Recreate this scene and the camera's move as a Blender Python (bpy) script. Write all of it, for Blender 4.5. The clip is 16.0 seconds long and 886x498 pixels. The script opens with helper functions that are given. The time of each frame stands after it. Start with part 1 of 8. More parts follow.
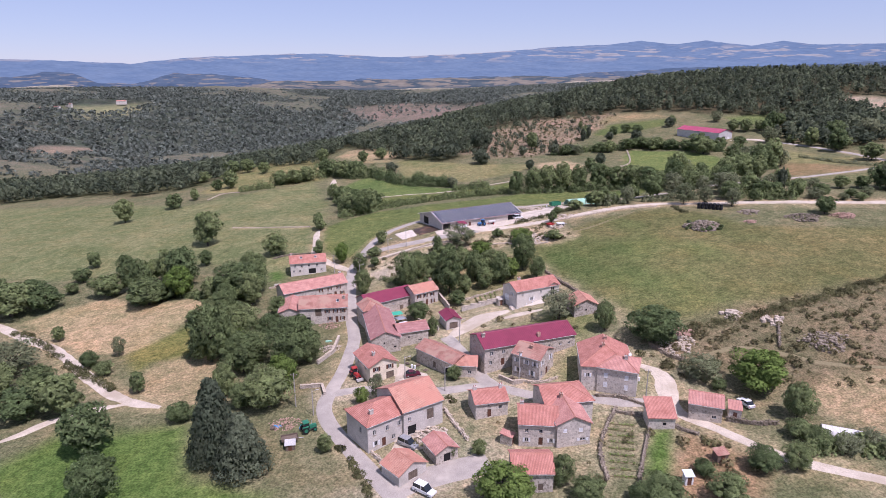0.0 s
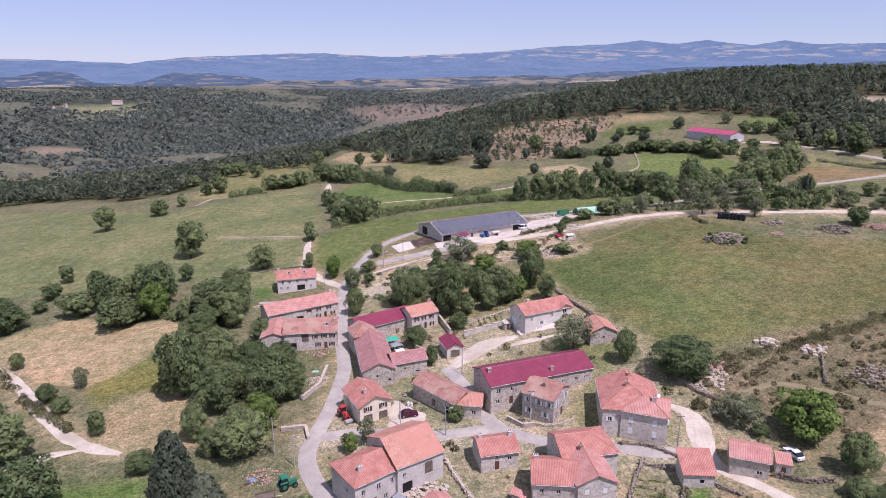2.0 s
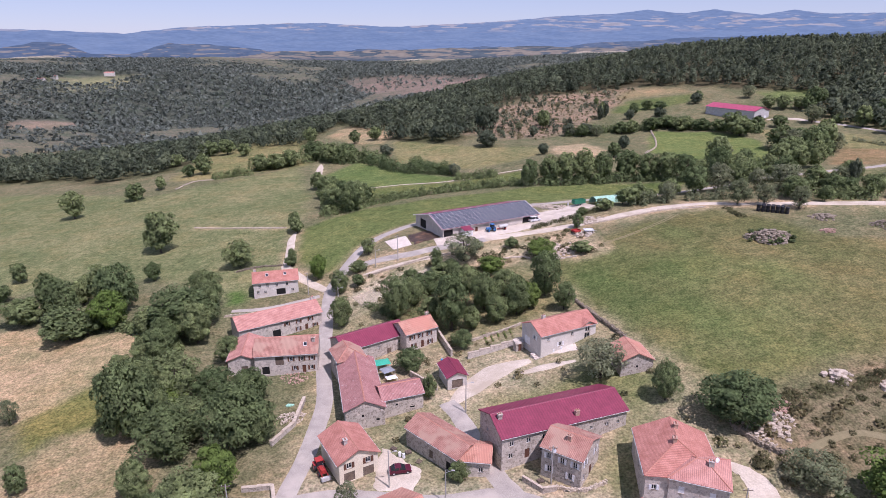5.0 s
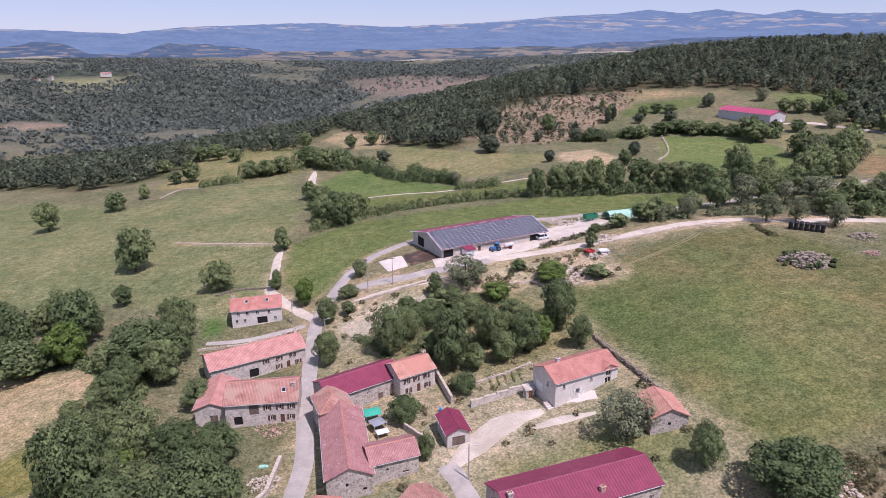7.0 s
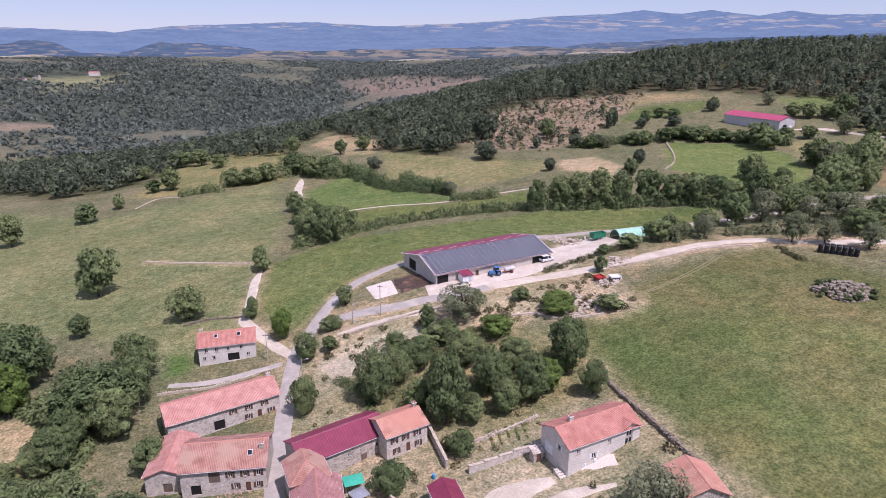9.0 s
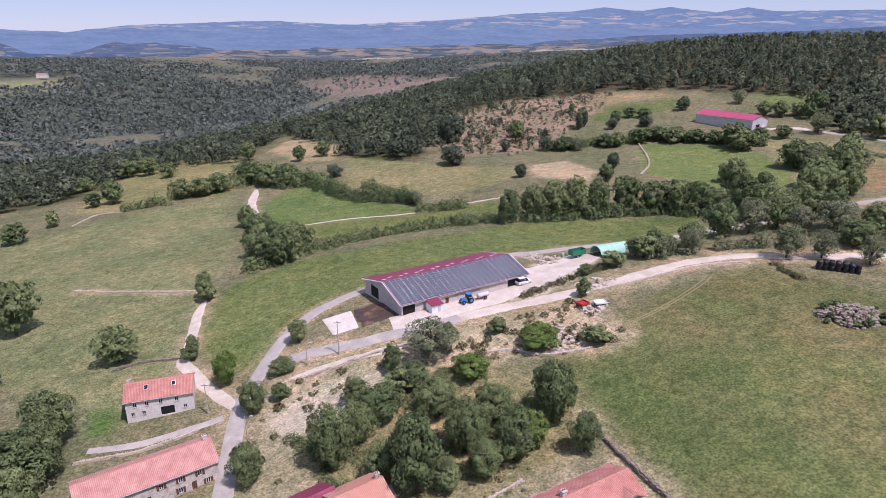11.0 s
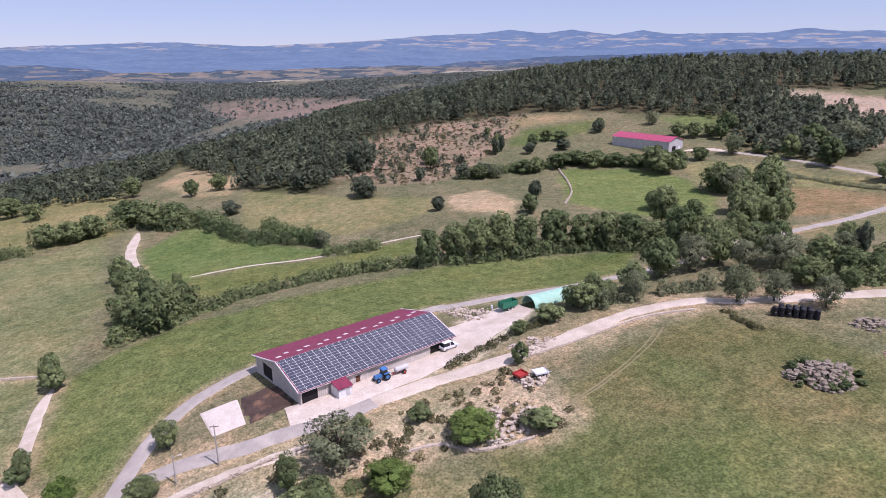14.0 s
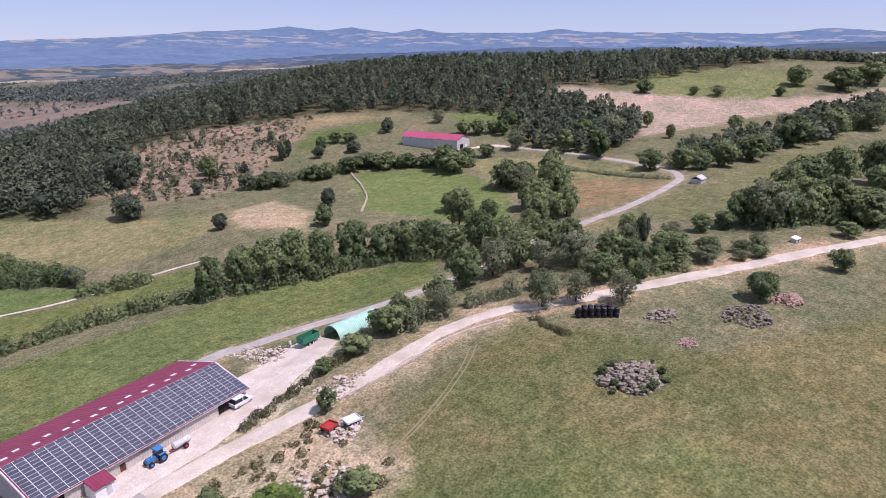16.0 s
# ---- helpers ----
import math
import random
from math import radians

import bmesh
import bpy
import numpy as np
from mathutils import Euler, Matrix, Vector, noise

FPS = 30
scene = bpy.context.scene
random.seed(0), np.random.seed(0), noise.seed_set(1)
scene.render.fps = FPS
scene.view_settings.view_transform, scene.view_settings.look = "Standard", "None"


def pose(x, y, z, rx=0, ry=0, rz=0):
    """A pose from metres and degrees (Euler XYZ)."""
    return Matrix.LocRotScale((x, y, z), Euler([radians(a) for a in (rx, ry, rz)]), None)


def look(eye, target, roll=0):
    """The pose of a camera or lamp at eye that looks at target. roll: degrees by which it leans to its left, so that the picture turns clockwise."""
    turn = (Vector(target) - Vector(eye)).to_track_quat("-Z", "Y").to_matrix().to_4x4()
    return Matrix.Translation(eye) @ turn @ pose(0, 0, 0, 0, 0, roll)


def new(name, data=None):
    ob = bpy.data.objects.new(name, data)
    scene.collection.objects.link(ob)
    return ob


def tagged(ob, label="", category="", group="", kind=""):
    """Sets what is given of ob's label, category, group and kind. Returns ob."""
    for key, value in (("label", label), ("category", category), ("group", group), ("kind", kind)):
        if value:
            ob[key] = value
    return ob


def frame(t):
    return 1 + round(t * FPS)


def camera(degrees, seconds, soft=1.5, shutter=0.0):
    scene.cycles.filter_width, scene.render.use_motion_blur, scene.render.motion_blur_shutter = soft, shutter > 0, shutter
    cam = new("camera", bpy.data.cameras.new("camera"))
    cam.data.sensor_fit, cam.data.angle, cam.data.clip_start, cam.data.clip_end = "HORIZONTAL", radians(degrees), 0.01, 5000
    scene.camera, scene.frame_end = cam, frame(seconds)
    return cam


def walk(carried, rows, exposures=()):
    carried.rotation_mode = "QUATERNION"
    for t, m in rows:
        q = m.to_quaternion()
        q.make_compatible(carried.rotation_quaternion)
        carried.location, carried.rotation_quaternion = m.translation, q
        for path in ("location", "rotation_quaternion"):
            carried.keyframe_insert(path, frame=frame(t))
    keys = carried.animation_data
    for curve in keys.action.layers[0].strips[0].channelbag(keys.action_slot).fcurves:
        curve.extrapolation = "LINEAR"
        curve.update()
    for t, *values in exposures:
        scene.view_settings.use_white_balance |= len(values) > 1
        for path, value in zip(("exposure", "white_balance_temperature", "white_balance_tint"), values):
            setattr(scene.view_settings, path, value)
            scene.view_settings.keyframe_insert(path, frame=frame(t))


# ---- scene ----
cam = camera(70.0, 16.0, 0.9)
PATH = [
    (0, (0.507, 1.816, 73.266), (0.502, 3.737, 72.713), -0.2),
    (0.5, (0.461, 6.742, 73.203), (0.457, 8.664, 72.649), -0.2),
    (1, (0.358, 12.094, 73.097), (0.354, 14.016, 72.543), -0.2),
    (1.5, (0.351, 17.163, 73.014), (0.346, 19.085, 72.459), -0.2),
    (2, (0.311, 22.398, 72.926), (0.307, 24.32, 72.372), -0.2),
    (2.5, (0.368, 27.564, 72.831), (0.363, 29.485, 72.275), -0.2),
    (3, (0.331, 32.844, 72.682), (0.326, 34.76, 72.108), -0.2),
    (3.5, (0.545, 37.888, 72.476), (0.538, 39.796, 71.877), -0.2),
    (3.7, (0.655, 39.897, 72.43), (0.646, 41.801, 71.82), -0.2),
    (6, (0.616, 63.938, 72.527), (0.607, 65.834, 71.889), -0.2),
    (6.5, (0.786, 69.204, 72.488), (0.775, 71.099, 71.852), -0.2),
    (7, (0.871, 74.829, 72.466), (0.86, 76.725, 71.831), -0.2),
    (7.5, (0.902, 80.198, 72.582), (0.89, 82.094, 71.946), -0.2),
    (8, (0.846, 85.655, 72.834), (0.835, 87.551, 72.198), -0.2),
    (8.5, (0.875, 90.64, 73.1), (0.87, 92.535, 72.462), -0.2),
    (8.7, (0.885, 92.627, 73.081), (0.884, 94.523, 72.445), -0.1),
    (11, (1.797, 116.347, 73.667), (1.905, 118.238, 73.025), -0.3),
    (11.5, (2.221, 121.105, 73.807), (2.362, 122.993, 73.164), -0.3),
    (12, (2.826, 126.352, 73.79), (3.002, 128.238, 73.147), -0.3),
    (12.5, (3.466, 131.057, 73.774), (3.675, 132.941, 73.136), -0.4),
    (13, (4.254, 135.953, 73.863), (4.494, 137.844, 73.259), -0.4),
    (13.5, (5.107, 140.754, 73.836), (5.378, 142.647, 73.251), -0.4),
    (14, (6.402, 145.64, 73.855), (6.767, 147.518, 73.27), -0.4),
    (14.5, (7.749, 150.249, 73.949), (8.274, 152.087, 73.36), -0.3),
    (15, (9.566, 154.804, 74.049), (10.259, 156.584, 73.456), -0.2),
    (15.5, (11.304, 158.754, 74.176), (12.143, 160.47, 73.582), -0.1),
    (16, (13.28, 162.495, 74.534), (14.228, 164.153, 73.939), -0.2),
]
walk(cam, [(t, look(eye, target, roll)) for t, eye, target, roll in PATH], [(0.0, 0.24, 5940, 35), (16.0, 0.24, 5940, 35)])
# ---- sky and sun ----
SUN_AZ, SUN_EL = math.atan2(0.68, -0.73), radians(62)
world = bpy.data.worlds.new("world")
scene.world = world
world.use_nodes = True
wn = world.node_tree.nodes
sky = wn.new("ShaderNodeTexSky")
sky.sky_type, sky.sun_disc = "NISHITA", False
sky.sun_elevation, sky.sun_rotation = SUN_EL, SUN_AZ
sky.altitude, sky.air_density, sky.dust_density, sky.ozone_density = 1500, 0.95, 0.3, 1.6
wn["Background"].inputs[1].default_value = 0.086
veil = wn.new("ShaderNodeMix")
veil.data_type = "RGBA"
veil.inputs[0].default_value = 0.55
veil.inputs[7].default_value = (4.5, 5.5, 6.9, 1)
world.node_tree.links.new(sky.outputs[0], veil.inputs[6])
world.node_tree.links.new(veil.outputs[2], wn["Background"].inputs[0])
sun = new("sun", bpy.data.lights.new("sun", "SUN"))
sun.data.energy, sun.data.angle, sun.data.color = 3.95, radians(0.6), (1.0, 0.96, 0.91)
sun.matrix_world = look((math.sin(SUN_AZ) * math.cos(SUN_EL), math.cos(SUN_AZ) * math.cos(SUN_EL), math.sin(SUN_EL)), (0, 0, 0))


# ---- materials ----
def nodes_of(name):
    m = bpy.data.materials.new(name)
    m.use_nodes = True
    nt = m.node_tree
    return m, nt, nt.nodes["Principled BSDF"]


def add(nt, kind, **values):
    n = nt.nodes.new(kind)
    for key, v in values.items():
        n.inputs[key.replace("_", " ")].default_value = v
    return n


def noise_of(nt, scale, detail=4, coord=None):
    n = add(nt, "ShaderNodeTexNoise", Scale=scale, Detail=detail)
    if coord is None:
        coord = nt.nodes.new("ShaderNodeNewGeometry").outputs["Position"]
    nt.links.new(coord, n.inputs["Vector"])
    return n.outputs["Fac"]


def ramp(nt, fac, stops):
    n = nt.nodes.new("ShaderNodeValToRGB")
    while len(n.color_ramp.elements) < len(stops):
        n.color_ramp.elements.new(0.5)
    for e, (p, c) in zip(n.color_ramp.elements, stops):
        e.position, e.color = p, (*c, 1) if len(c) == 3 else c
    nt.links.new(fac, n.inputs[0])
    return n.outputs[0]


def mixed(nt, a, b, fac, blend="MIX"):
    n = nt.nodes.new("ShaderNodeMix")
    n.data_type, n.blend_type = "RGBA", blend
    for sock, v in ((n.inputs[6], a), (n.inputs[7], b), (n.inputs[0], fac)):
        if isinstance(v, (int, float)):
            sock.default_value = v
        elif isinstance(v, tuple):
            sock.default_value = (*v, 1)
        else:
            nt.links.new(v, sock)
    return n.outputs[2]


def grey(v):
    return (v, v, v)


def bumped(nt, bsdf, height, strength, distance=0.05):
    b = add(nt, "ShaderNodeBump", Strength=strength, Distance=distance)
    nt.links.new(height, b.inputs["Height"])
    nt.links.new(b.outputs[0], bsdf.inputs["Normal"])


def surface(name, dark, light, scale=1.0, rough=0.9, bump=0.4, fine=8.0, metal=0.0, spread=0.25, stain=None, vary=0.0):
    """Two tones broken by a coarse and a fine noise, with a stain colour in patches."""
    m, nt, b = nodes_of(name)
    col = ramp(nt, noise_of(nt, scale), [(0.5 - spread, dark), (0.5 + spread, light)])
    f = noise_of(nt, scale * fine, 3)
    col = mixed(nt, col, ramp(nt, f, [(0.25, grey(0.62)), (0.75, grey(1.25))]), 0.6, "MULTIPLY")
    if stain:
        col = mixed(nt, col, stain, ramp(nt, noise_of(nt, scale * 0.45, 5), [(0.52, grey(0)), (0.68, grey(0.75))]))
    if vary:
        r = nt.nodes.new("ShaderNodeObjectInfo").outputs["Random"]
        col = mixed(nt, col, ramp(nt, r, [(0, grey(1 - vary)), (1, grey(1 + vary))]), 1.0, "MULTIPLY")
    nt.links.new(col, b.inputs["Base Color"])
    b.inputs["Roughness"].default_value, b.inputs["Metallic"].default_value = rough, metal
    b.inputs["Specular IOR Level"].default_value = 0.25
    bumped(nt, b, f, bump)
    return m


def stonework(name, dark, light, mortar, size=0.45):
    m, nt, b = nodes_of(name)
    co = nt.nodes.new("ShaderNodeNewGeometry").outputs["Position"]
    v = add(nt, "ShaderNodeTexVoronoi", Scale=1 / size)
    v.feature = "DISTANCE_TO_EDGE"
    c = add(nt, "ShaderNodeTexVoronoi", Scale=1 / size)
    nt.links.new(co, v.inputs["Vector"])
    nt.links.new(co, c.inputs["Vector"])
    col = ramp(nt, c.outputs["Color"], [(0.15, dark), (0.85, light)])
    col = mixed(nt, col, ramp(nt, noise_of(nt, 0.5), [(0.3, grey(0.78)), (0.7, grey(1.12))]), 0.8, "MULTIPLY")
    col = mixed(nt, mortar, col, ramp(nt, v.outputs["Distance"], [(0.02, grey(0.1)), (0.1, grey(1))]))
    nt.links.new(col, b.inputs["Base Color"])
    b.inputs["Roughness"].default_value = 0.95
    b.inputs["Specular IOR Level"].default_value = 0.15
    bumped(nt, b, v.outputs["Distance"], 0.6, 0.1)
    return m


def roofing(name, dark, light, pitch, depth, rough=0.85, patch=None, spots=None, spec=0.2):
    """Rows of tiles or ribs that run down the slope, across the roof's own x."""
    m, nt, b = nodes_of(name)
    co = nt.nodes.new("ShaderNodeTexCoord").outputs["Object"]
    w = add(nt, "ShaderNodeTexWave", Scale=2 * math.pi / pitch / 20 * 1.0, Distortion=0.4, Detail=1.0)
    w.wave_type, w.bands_direction = "BANDS", "X"
    nt.links.new(co, w.inputs["Vector"])
    col = ramp(nt, noise_of(nt, 0.6, 6), [(0.32, dark), (0.68, light)])
    col = mixed(nt, col, ramp(nt, noise_of(nt, 5.0, 3), [(0.3, grey(0.74)), (0.7, grey(1.2))]), 0.7, "MULTIPLY")
    col = mixed(nt, col, ramp(nt, w.outputs["Fac"], [(0.0, grey(1 - depth)), (0.35, grey(1.0)), (1.0, grey(1.06))]), 1.0, "MULTIPLY")
    if patch:
        col = mixed(nt, col, patch, ramp(nt, noise_of(nt, 0.22, 3), [(0.5, grey(0)), (0.6, grey(0.8))]))
    if spots:
        col = mixed(nt, col, spots, ramp(nt, noise_of(nt, 1.6, 5), [(0.63, grey(0)), (0.69, grey(0.7))]))
    nt.links.new(col, b.inputs["Base Color"])
    b.inputs["Roughness"].default_value = rough
    b.inputs["Specular IOR Level"].default_value = spec
    bumped(nt, b, w.outputs["Fac"], 0.5, 0.06)
    return m


def foliage(name, dark, light, island=False, scale=0.5):
    m, nt, b = nodes_of(name)
    if island:
        own = nt.nodes.new("ShaderNodeAttribute")
        own.attribute_name = "tone"
        r = own.outputs["Fac"]
    else:
        r = nt.nodes.new("ShaderNodeObjectInfo").outputs["Random"]
    tone = ramp(nt, r, [(0.0, dark), (1.0, light)])
    tone = mixed(nt, tone, ramp(nt, noise_of(nt, scale, 3), [(0.32, grey(0.55)), (0.68, grey(1.45))]), 0.9, "MULTIPLY")
    leaf = nt.nodes.new("ShaderNodeNewGeometry").outputs["Random Per Island"]
    tone = mixed(nt, tone, ramp(nt, leaf, [(0, grey(0.76)), (1, grey(1.28))]), 0.9, "MULTIPLY")
    nt.links.new(tone, b.inputs["Base Color"])
    b.inputs["Roughness"].default_value = 0.75
    b.inputs["Specular IOR Level"].default_value = 0.2
    t = nt.nodes.new("ShaderNodeBsdfTranslucent")
    nt.links.new(tone, t.inputs["Color"])
    mx = nt.nodes.new("ShaderNodeMixShader")
    mx.inputs[0].default_value = 0.36
    nt.links.new(b.outputs[0], mx.inputs[1])
    nt.links.new(t.outputs[0], mx.inputs[2])
    nt.links.new(mx.outputs[0], nt.nodes["Material Output"].inputs[0])
    return m


def plain(name, c, rough=0.6, metal=0.0, spec=0.3):
    return surface(name, tuple(v * 0.85 for v in c), tuple(min(1, v * 1.12) for v in c), 2.0, rough, 0.1, 6.0, metal)


def ground_material():
    """The cover's own colour, broken by tufts, patches and mowing lines."""
    m, nt, b = nodes_of("land")
    a = nt.nodes.new("ShaderNodeVertexColor")
    a.layer_name = "cover"
    col = a.outputs["Color"]
    far = noise_of(nt, 0.035, 6)
    mid = noise_of(nt, 0.28, 6)
    fine = noise_of(nt, 2.2, 4)
    col = mixed(nt, col, ramp(nt, far, [(0.32, (0.76, 0.86, 0.76)), (0.68, (1.20, 1.13, 1.12))]), 0.95, "MULTIPLY")
    col = mixed(nt, col, ramp(nt, mid, [(0.32, (0.78, 0.83, 0.76)), (0.68, (1.21, 1.18, 1.15))]), 0.95, "MULTIPLY")
    col = mixed(nt, col, ramp(nt, fine, [(0.32, grey(0.55)), (0.68, grey(1.45))]), 0.9, "MULTIPLY")
    co = nt.nodes.new("ShaderNodeNewGeometry").outputs["Position"]
    turn = add(nt, "ShaderNodeMapping")
    turn.vector_type = "TEXTURE"
    turn.inputs["Rotation"].default_value = (0, 0, radians(24))
    turn.inputs["Scale"].default_value = (6, 1, 1)
    nt.links.new(co, turn.inputs["Vector"])
    rows = noise_of(nt, 1.1, 6, turn.outputs[0])
    col = mixed(nt, col, ramp(nt, rows, [(0.33, (0.84, 0.89, 0.84)), (0.67, (1.14, 1.10, 1.09))]), 0.7, "MULTIPLY")
    tuft = noise_of(nt, 0.85, 8)
    col = mixed(nt, col, ramp(nt, tuft, [(0.36, (0.70, 0.76, 0.68)), (0.5, grey(1.0)), (0.66, (1.28, 1.22, 1.2))]), 0.8, "MULTIPLY")
    dry = ramp(nt, noise_of(nt, 0.09, 8), [(0.48, grey(0)), (0.64, grey(0.36))])
    col = mixed(nt, col, mixed(nt, col, (1.28, 1.05, 1.0), 1.0, "MULTIPLY"), dry)
    nt.links.new(col, b.inputs["Base Color"])
    b.inputs["Roughness"].default_value = 1.0
    b.inputs["Specular IOR Level"].default_value = 0.05
    bumped(nt, b, fine, 0.7, 0.25)
    return m


LAND = ground_material()
ASPHALT = surface("asphalt", (0.34, 0.305, 0.262), (0.43, 0.385, 0.33), 0.5, 0.95, 0.2, 12, stain=(0.50, 0.44, 0.37))
GRAVEL = surface("pale_gravel", (0.48, 0.405, 0.31), (0.64, 0.56, 0.45), 0.35, 1.0, 0.5, 10, stain=(0.41, 0.34, 0.25))
YARD = surface("pale_yard_gravel", (0.50, 0.425, 0.34), (0.66, 0.58, 0.48), 0.3, 1.0, 0.4, 10, stain=(0.43, 0.355, 0.27))
DRY_GRASS = surface("dry_grass", (0.20, 0.172, 0.09), (0.27, 0.225, 0.125), 1.2)
CONCRETE = surface("pale_concrete", (0.58, 0.50, 0.42), (0.70, 0.62, 0.53), 0.6, 0.95, 0.2)
DUNG = surface("wet_dung", (0.045, 0.03, 0.022), (0.11, 0.07, 0.048), 0.7, 0.5, 0.8, stain=(0.27, 0.15, 0.085))
STONE = stonework("granite_wall", (0.30, 0.26, 0.215), (0.57, 0.505, 0.43), (0.54, 0.48, 0.41))
STONE_PALE = stonework("pale_granite_wall", (0.40, 0.355, 0.305), (0.64, 0.575, 0.50), (0.60, 0.54, 0.47))
CREAM = surface("cream_render", (0.70, 0.61, 0.46), (0.78, 0.70, 0.56), 0.8, 0.9, 0.1)
WHITE_RENDER = surface("grey_white_render", (0.58, 0.535, 0.475), (0.71, 0.665, 0.60), 0.6, 0.9, 0.15)
RENDER = surface("grey_render", (0.48, 0.44, 0.39), (0.62, 0.575, 0.52), 0.5, 0.95, 0.2, stain=(0.40, 0.365, 0.32))
TILE = roofing("red_tiles", (0.40, 0.165, 0.125), (0.53, 0.245, 0.19), 0.30, 0.30)
TILE_OLD = roofing("weathered_tiles", (0.32, 0.15, 0.115), (0.46, 0.25, 0.19), 0.30, 0.34, patch=(0.42, 0.27, 0.20))
TILE_ORANGE = roofing("orange_tiles", (0.44, 0.205, 0.145), (0.57, 0.31, 0.225), 0.30, 0.30, patch=(0.50, 0.23, 0.165))
TILE_PINK = roofing("pink_tiles", (0.44, 0.205, 0.165), (0.57, 0.30, 0.245), 0.30, 0.28)
TILE_SPOTTED = roofing("lichen_tiles", (0.33, 0.155, 0.14), (0.44, 0.225, 0.20), 0.30, 0.3, spots=(0.52, 0.40, 0.37))
METAL = roofing("purple_red_sheet", (0.205, 0.034, 0.062), (0.255, 0.044, 0.078), 0.55, 0.14, 0.5, spec=0.3)
METAL_BRIGHT = roofing("crimson_sheet", (0.40, 0.065, 0.12), (0.48, 0.085, 0.145), 1.0, 0.2, 0.5, spec=0.35)
RIDGE = surface("ridge_tiles", (0.40, 0.17, 0.12), (0.55, 0.27, 0.20), 2.0)
WOOD = surface("grey_wood", (0.12, 0.09, 0.07), (0.22, 0.17, 0.13), 1.5)
WOOD_BROWN = surface("brown_wood", (0.10, 0.045, 0.03), (0.17, 0.08, 0.05), 1.5)
FRAME = plain("white_frame", (0.70, 0.68, 0.65))
CHALK = plain("white_paint", (0.76, 0.76, 0.76))
# near-black sheet that paints the unlit inside of open doorways and bays
INSIDE_SHADE = plain("inside_shade", (0.018, 0.017, 0.017), 0.8)
STEEL = surface("galvanised_steel", (0.46, 0.45, 0.43), (0.58, 0.56, 0.54), 0.6, 0.6, 0.1, 8, 0.0)
SHEET_WALL = roofing("grey_cladding", (0.48, 0.43, 0.38), (0.58, 0.53, 0.475), 0.5, 0.07, 0.7)
RUBBER = plain("black_rubber", (0.02, 0.02, 0.022), 0.6)
RED_PAINT = plain("red_paint", (0.42, 0.05, 0.045), 0.4)
BLUE_PAINT = plain("blue_paint", (0.06, 0.19, 0.42), 0.4)
GREEN_PAINT = plain("green_paint", (0.03, 0.19, 0.11), 0.4)
MAROON = plain("maroon_paint", (0.10, 0.015, 0.03), 0.3)
SILVER = plain("silver_paint", (0.42, 0.43, 0.45), 0.3, 0.4)
MINT = roofing("mint_sheet", (0.30, 0.56, 0.42), (0.42, 0.66, 0.52), 0.6, 0.15, 0.5)
TARP_GREEN = plain("green_tarp", (0.05, 0.42, 0.28))
TARP_BLUE = plain("blue_tarp", (0.05, 0.30, 0.62))
WRAP = surface("black_bale_wrap", (0.012, 0.012, 0.015), (0.03, 0.03, 0.035), 2.0, 0.35, 0.3)
ROCK = surface("lichen_granite", (0.145, 0.118, 0.084), (0.365, 0.305, 0.232), 1.6, 0.95, 0.6, vary=0.15)
ROCK_PALE = surface("pale_granite", (0.38, 0.31, 0.235), (0.63, 0.54, 0.43), 1.6, 0.95, 0.5)
BRICKS = surface("broken_bricks", (0.36, 0.225, 0.165), (0.54, 0.37, 0.29), 1.2, 0.95, 0.5)
BARK = surface("bark", (0.06, 0.048, 0.038), (0.13, 0.105, 0.085), 2.0)
POLE_WOOD = surface("pole_concrete", (0.34, 0.32, 0.29), (0.44, 0.42, 0.38), 2.0)
LEAF = foliage("broad_leaves", (0.112, 0.156, 0.062), (0.218, 0.262, 0.108))
LEAF_LIGHT = foliage("bright_leaves", (0.135, 0.205, 0.045), (0.18, 0.245, 0.065))
LEAF_GREY = foliage("grey_green_leaves", (0.15, 0.178, 0.088), (0.22, 0.24, 0.135))
NEEDLE = foliage("dark_needles", (0.088, 0.112, 0.068), (0.140, 0.165, 0.100))
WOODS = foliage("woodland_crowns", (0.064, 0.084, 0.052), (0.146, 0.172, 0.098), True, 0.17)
# paler and greyer than the near woods: distance haze put into the leaf colour
FAR_WOODS = foliage("hazed_valley_crowns", (0.122, 0.144, 0.118), (0.158, 0.180, 0.142), True, 0.05)
SHRUB = foliage("heath_shrubs", (0.125, 0.125, 0.055), (0.24, 0.205, 0.105), True, 0.2)
m_, nt_, b_ = nodes_of("window_glass")
b_.inputs["Base Color"].default_value = (0.02, 0.025, 0.03, 1)
b_.inputs["Roughness"].default_value = 0.08
GLASS = m_
m_, nt_, b_ = nodes_of("solar_cells")
nt_.links.new(ramp(nt_, nt_.nodes.new("ShaderNodeObjectInfo").outputs["Random"], [(0, (0.052, 0.060, 0.080)), (1, (0.075, 0.084, 0.105))]), b_.inputs["Base Color"])
b_.inputs["Roughness"].default_value = 0.45
b_.inputs["Specular IOR Level"].default_value = 0.25
SOLAR = m_


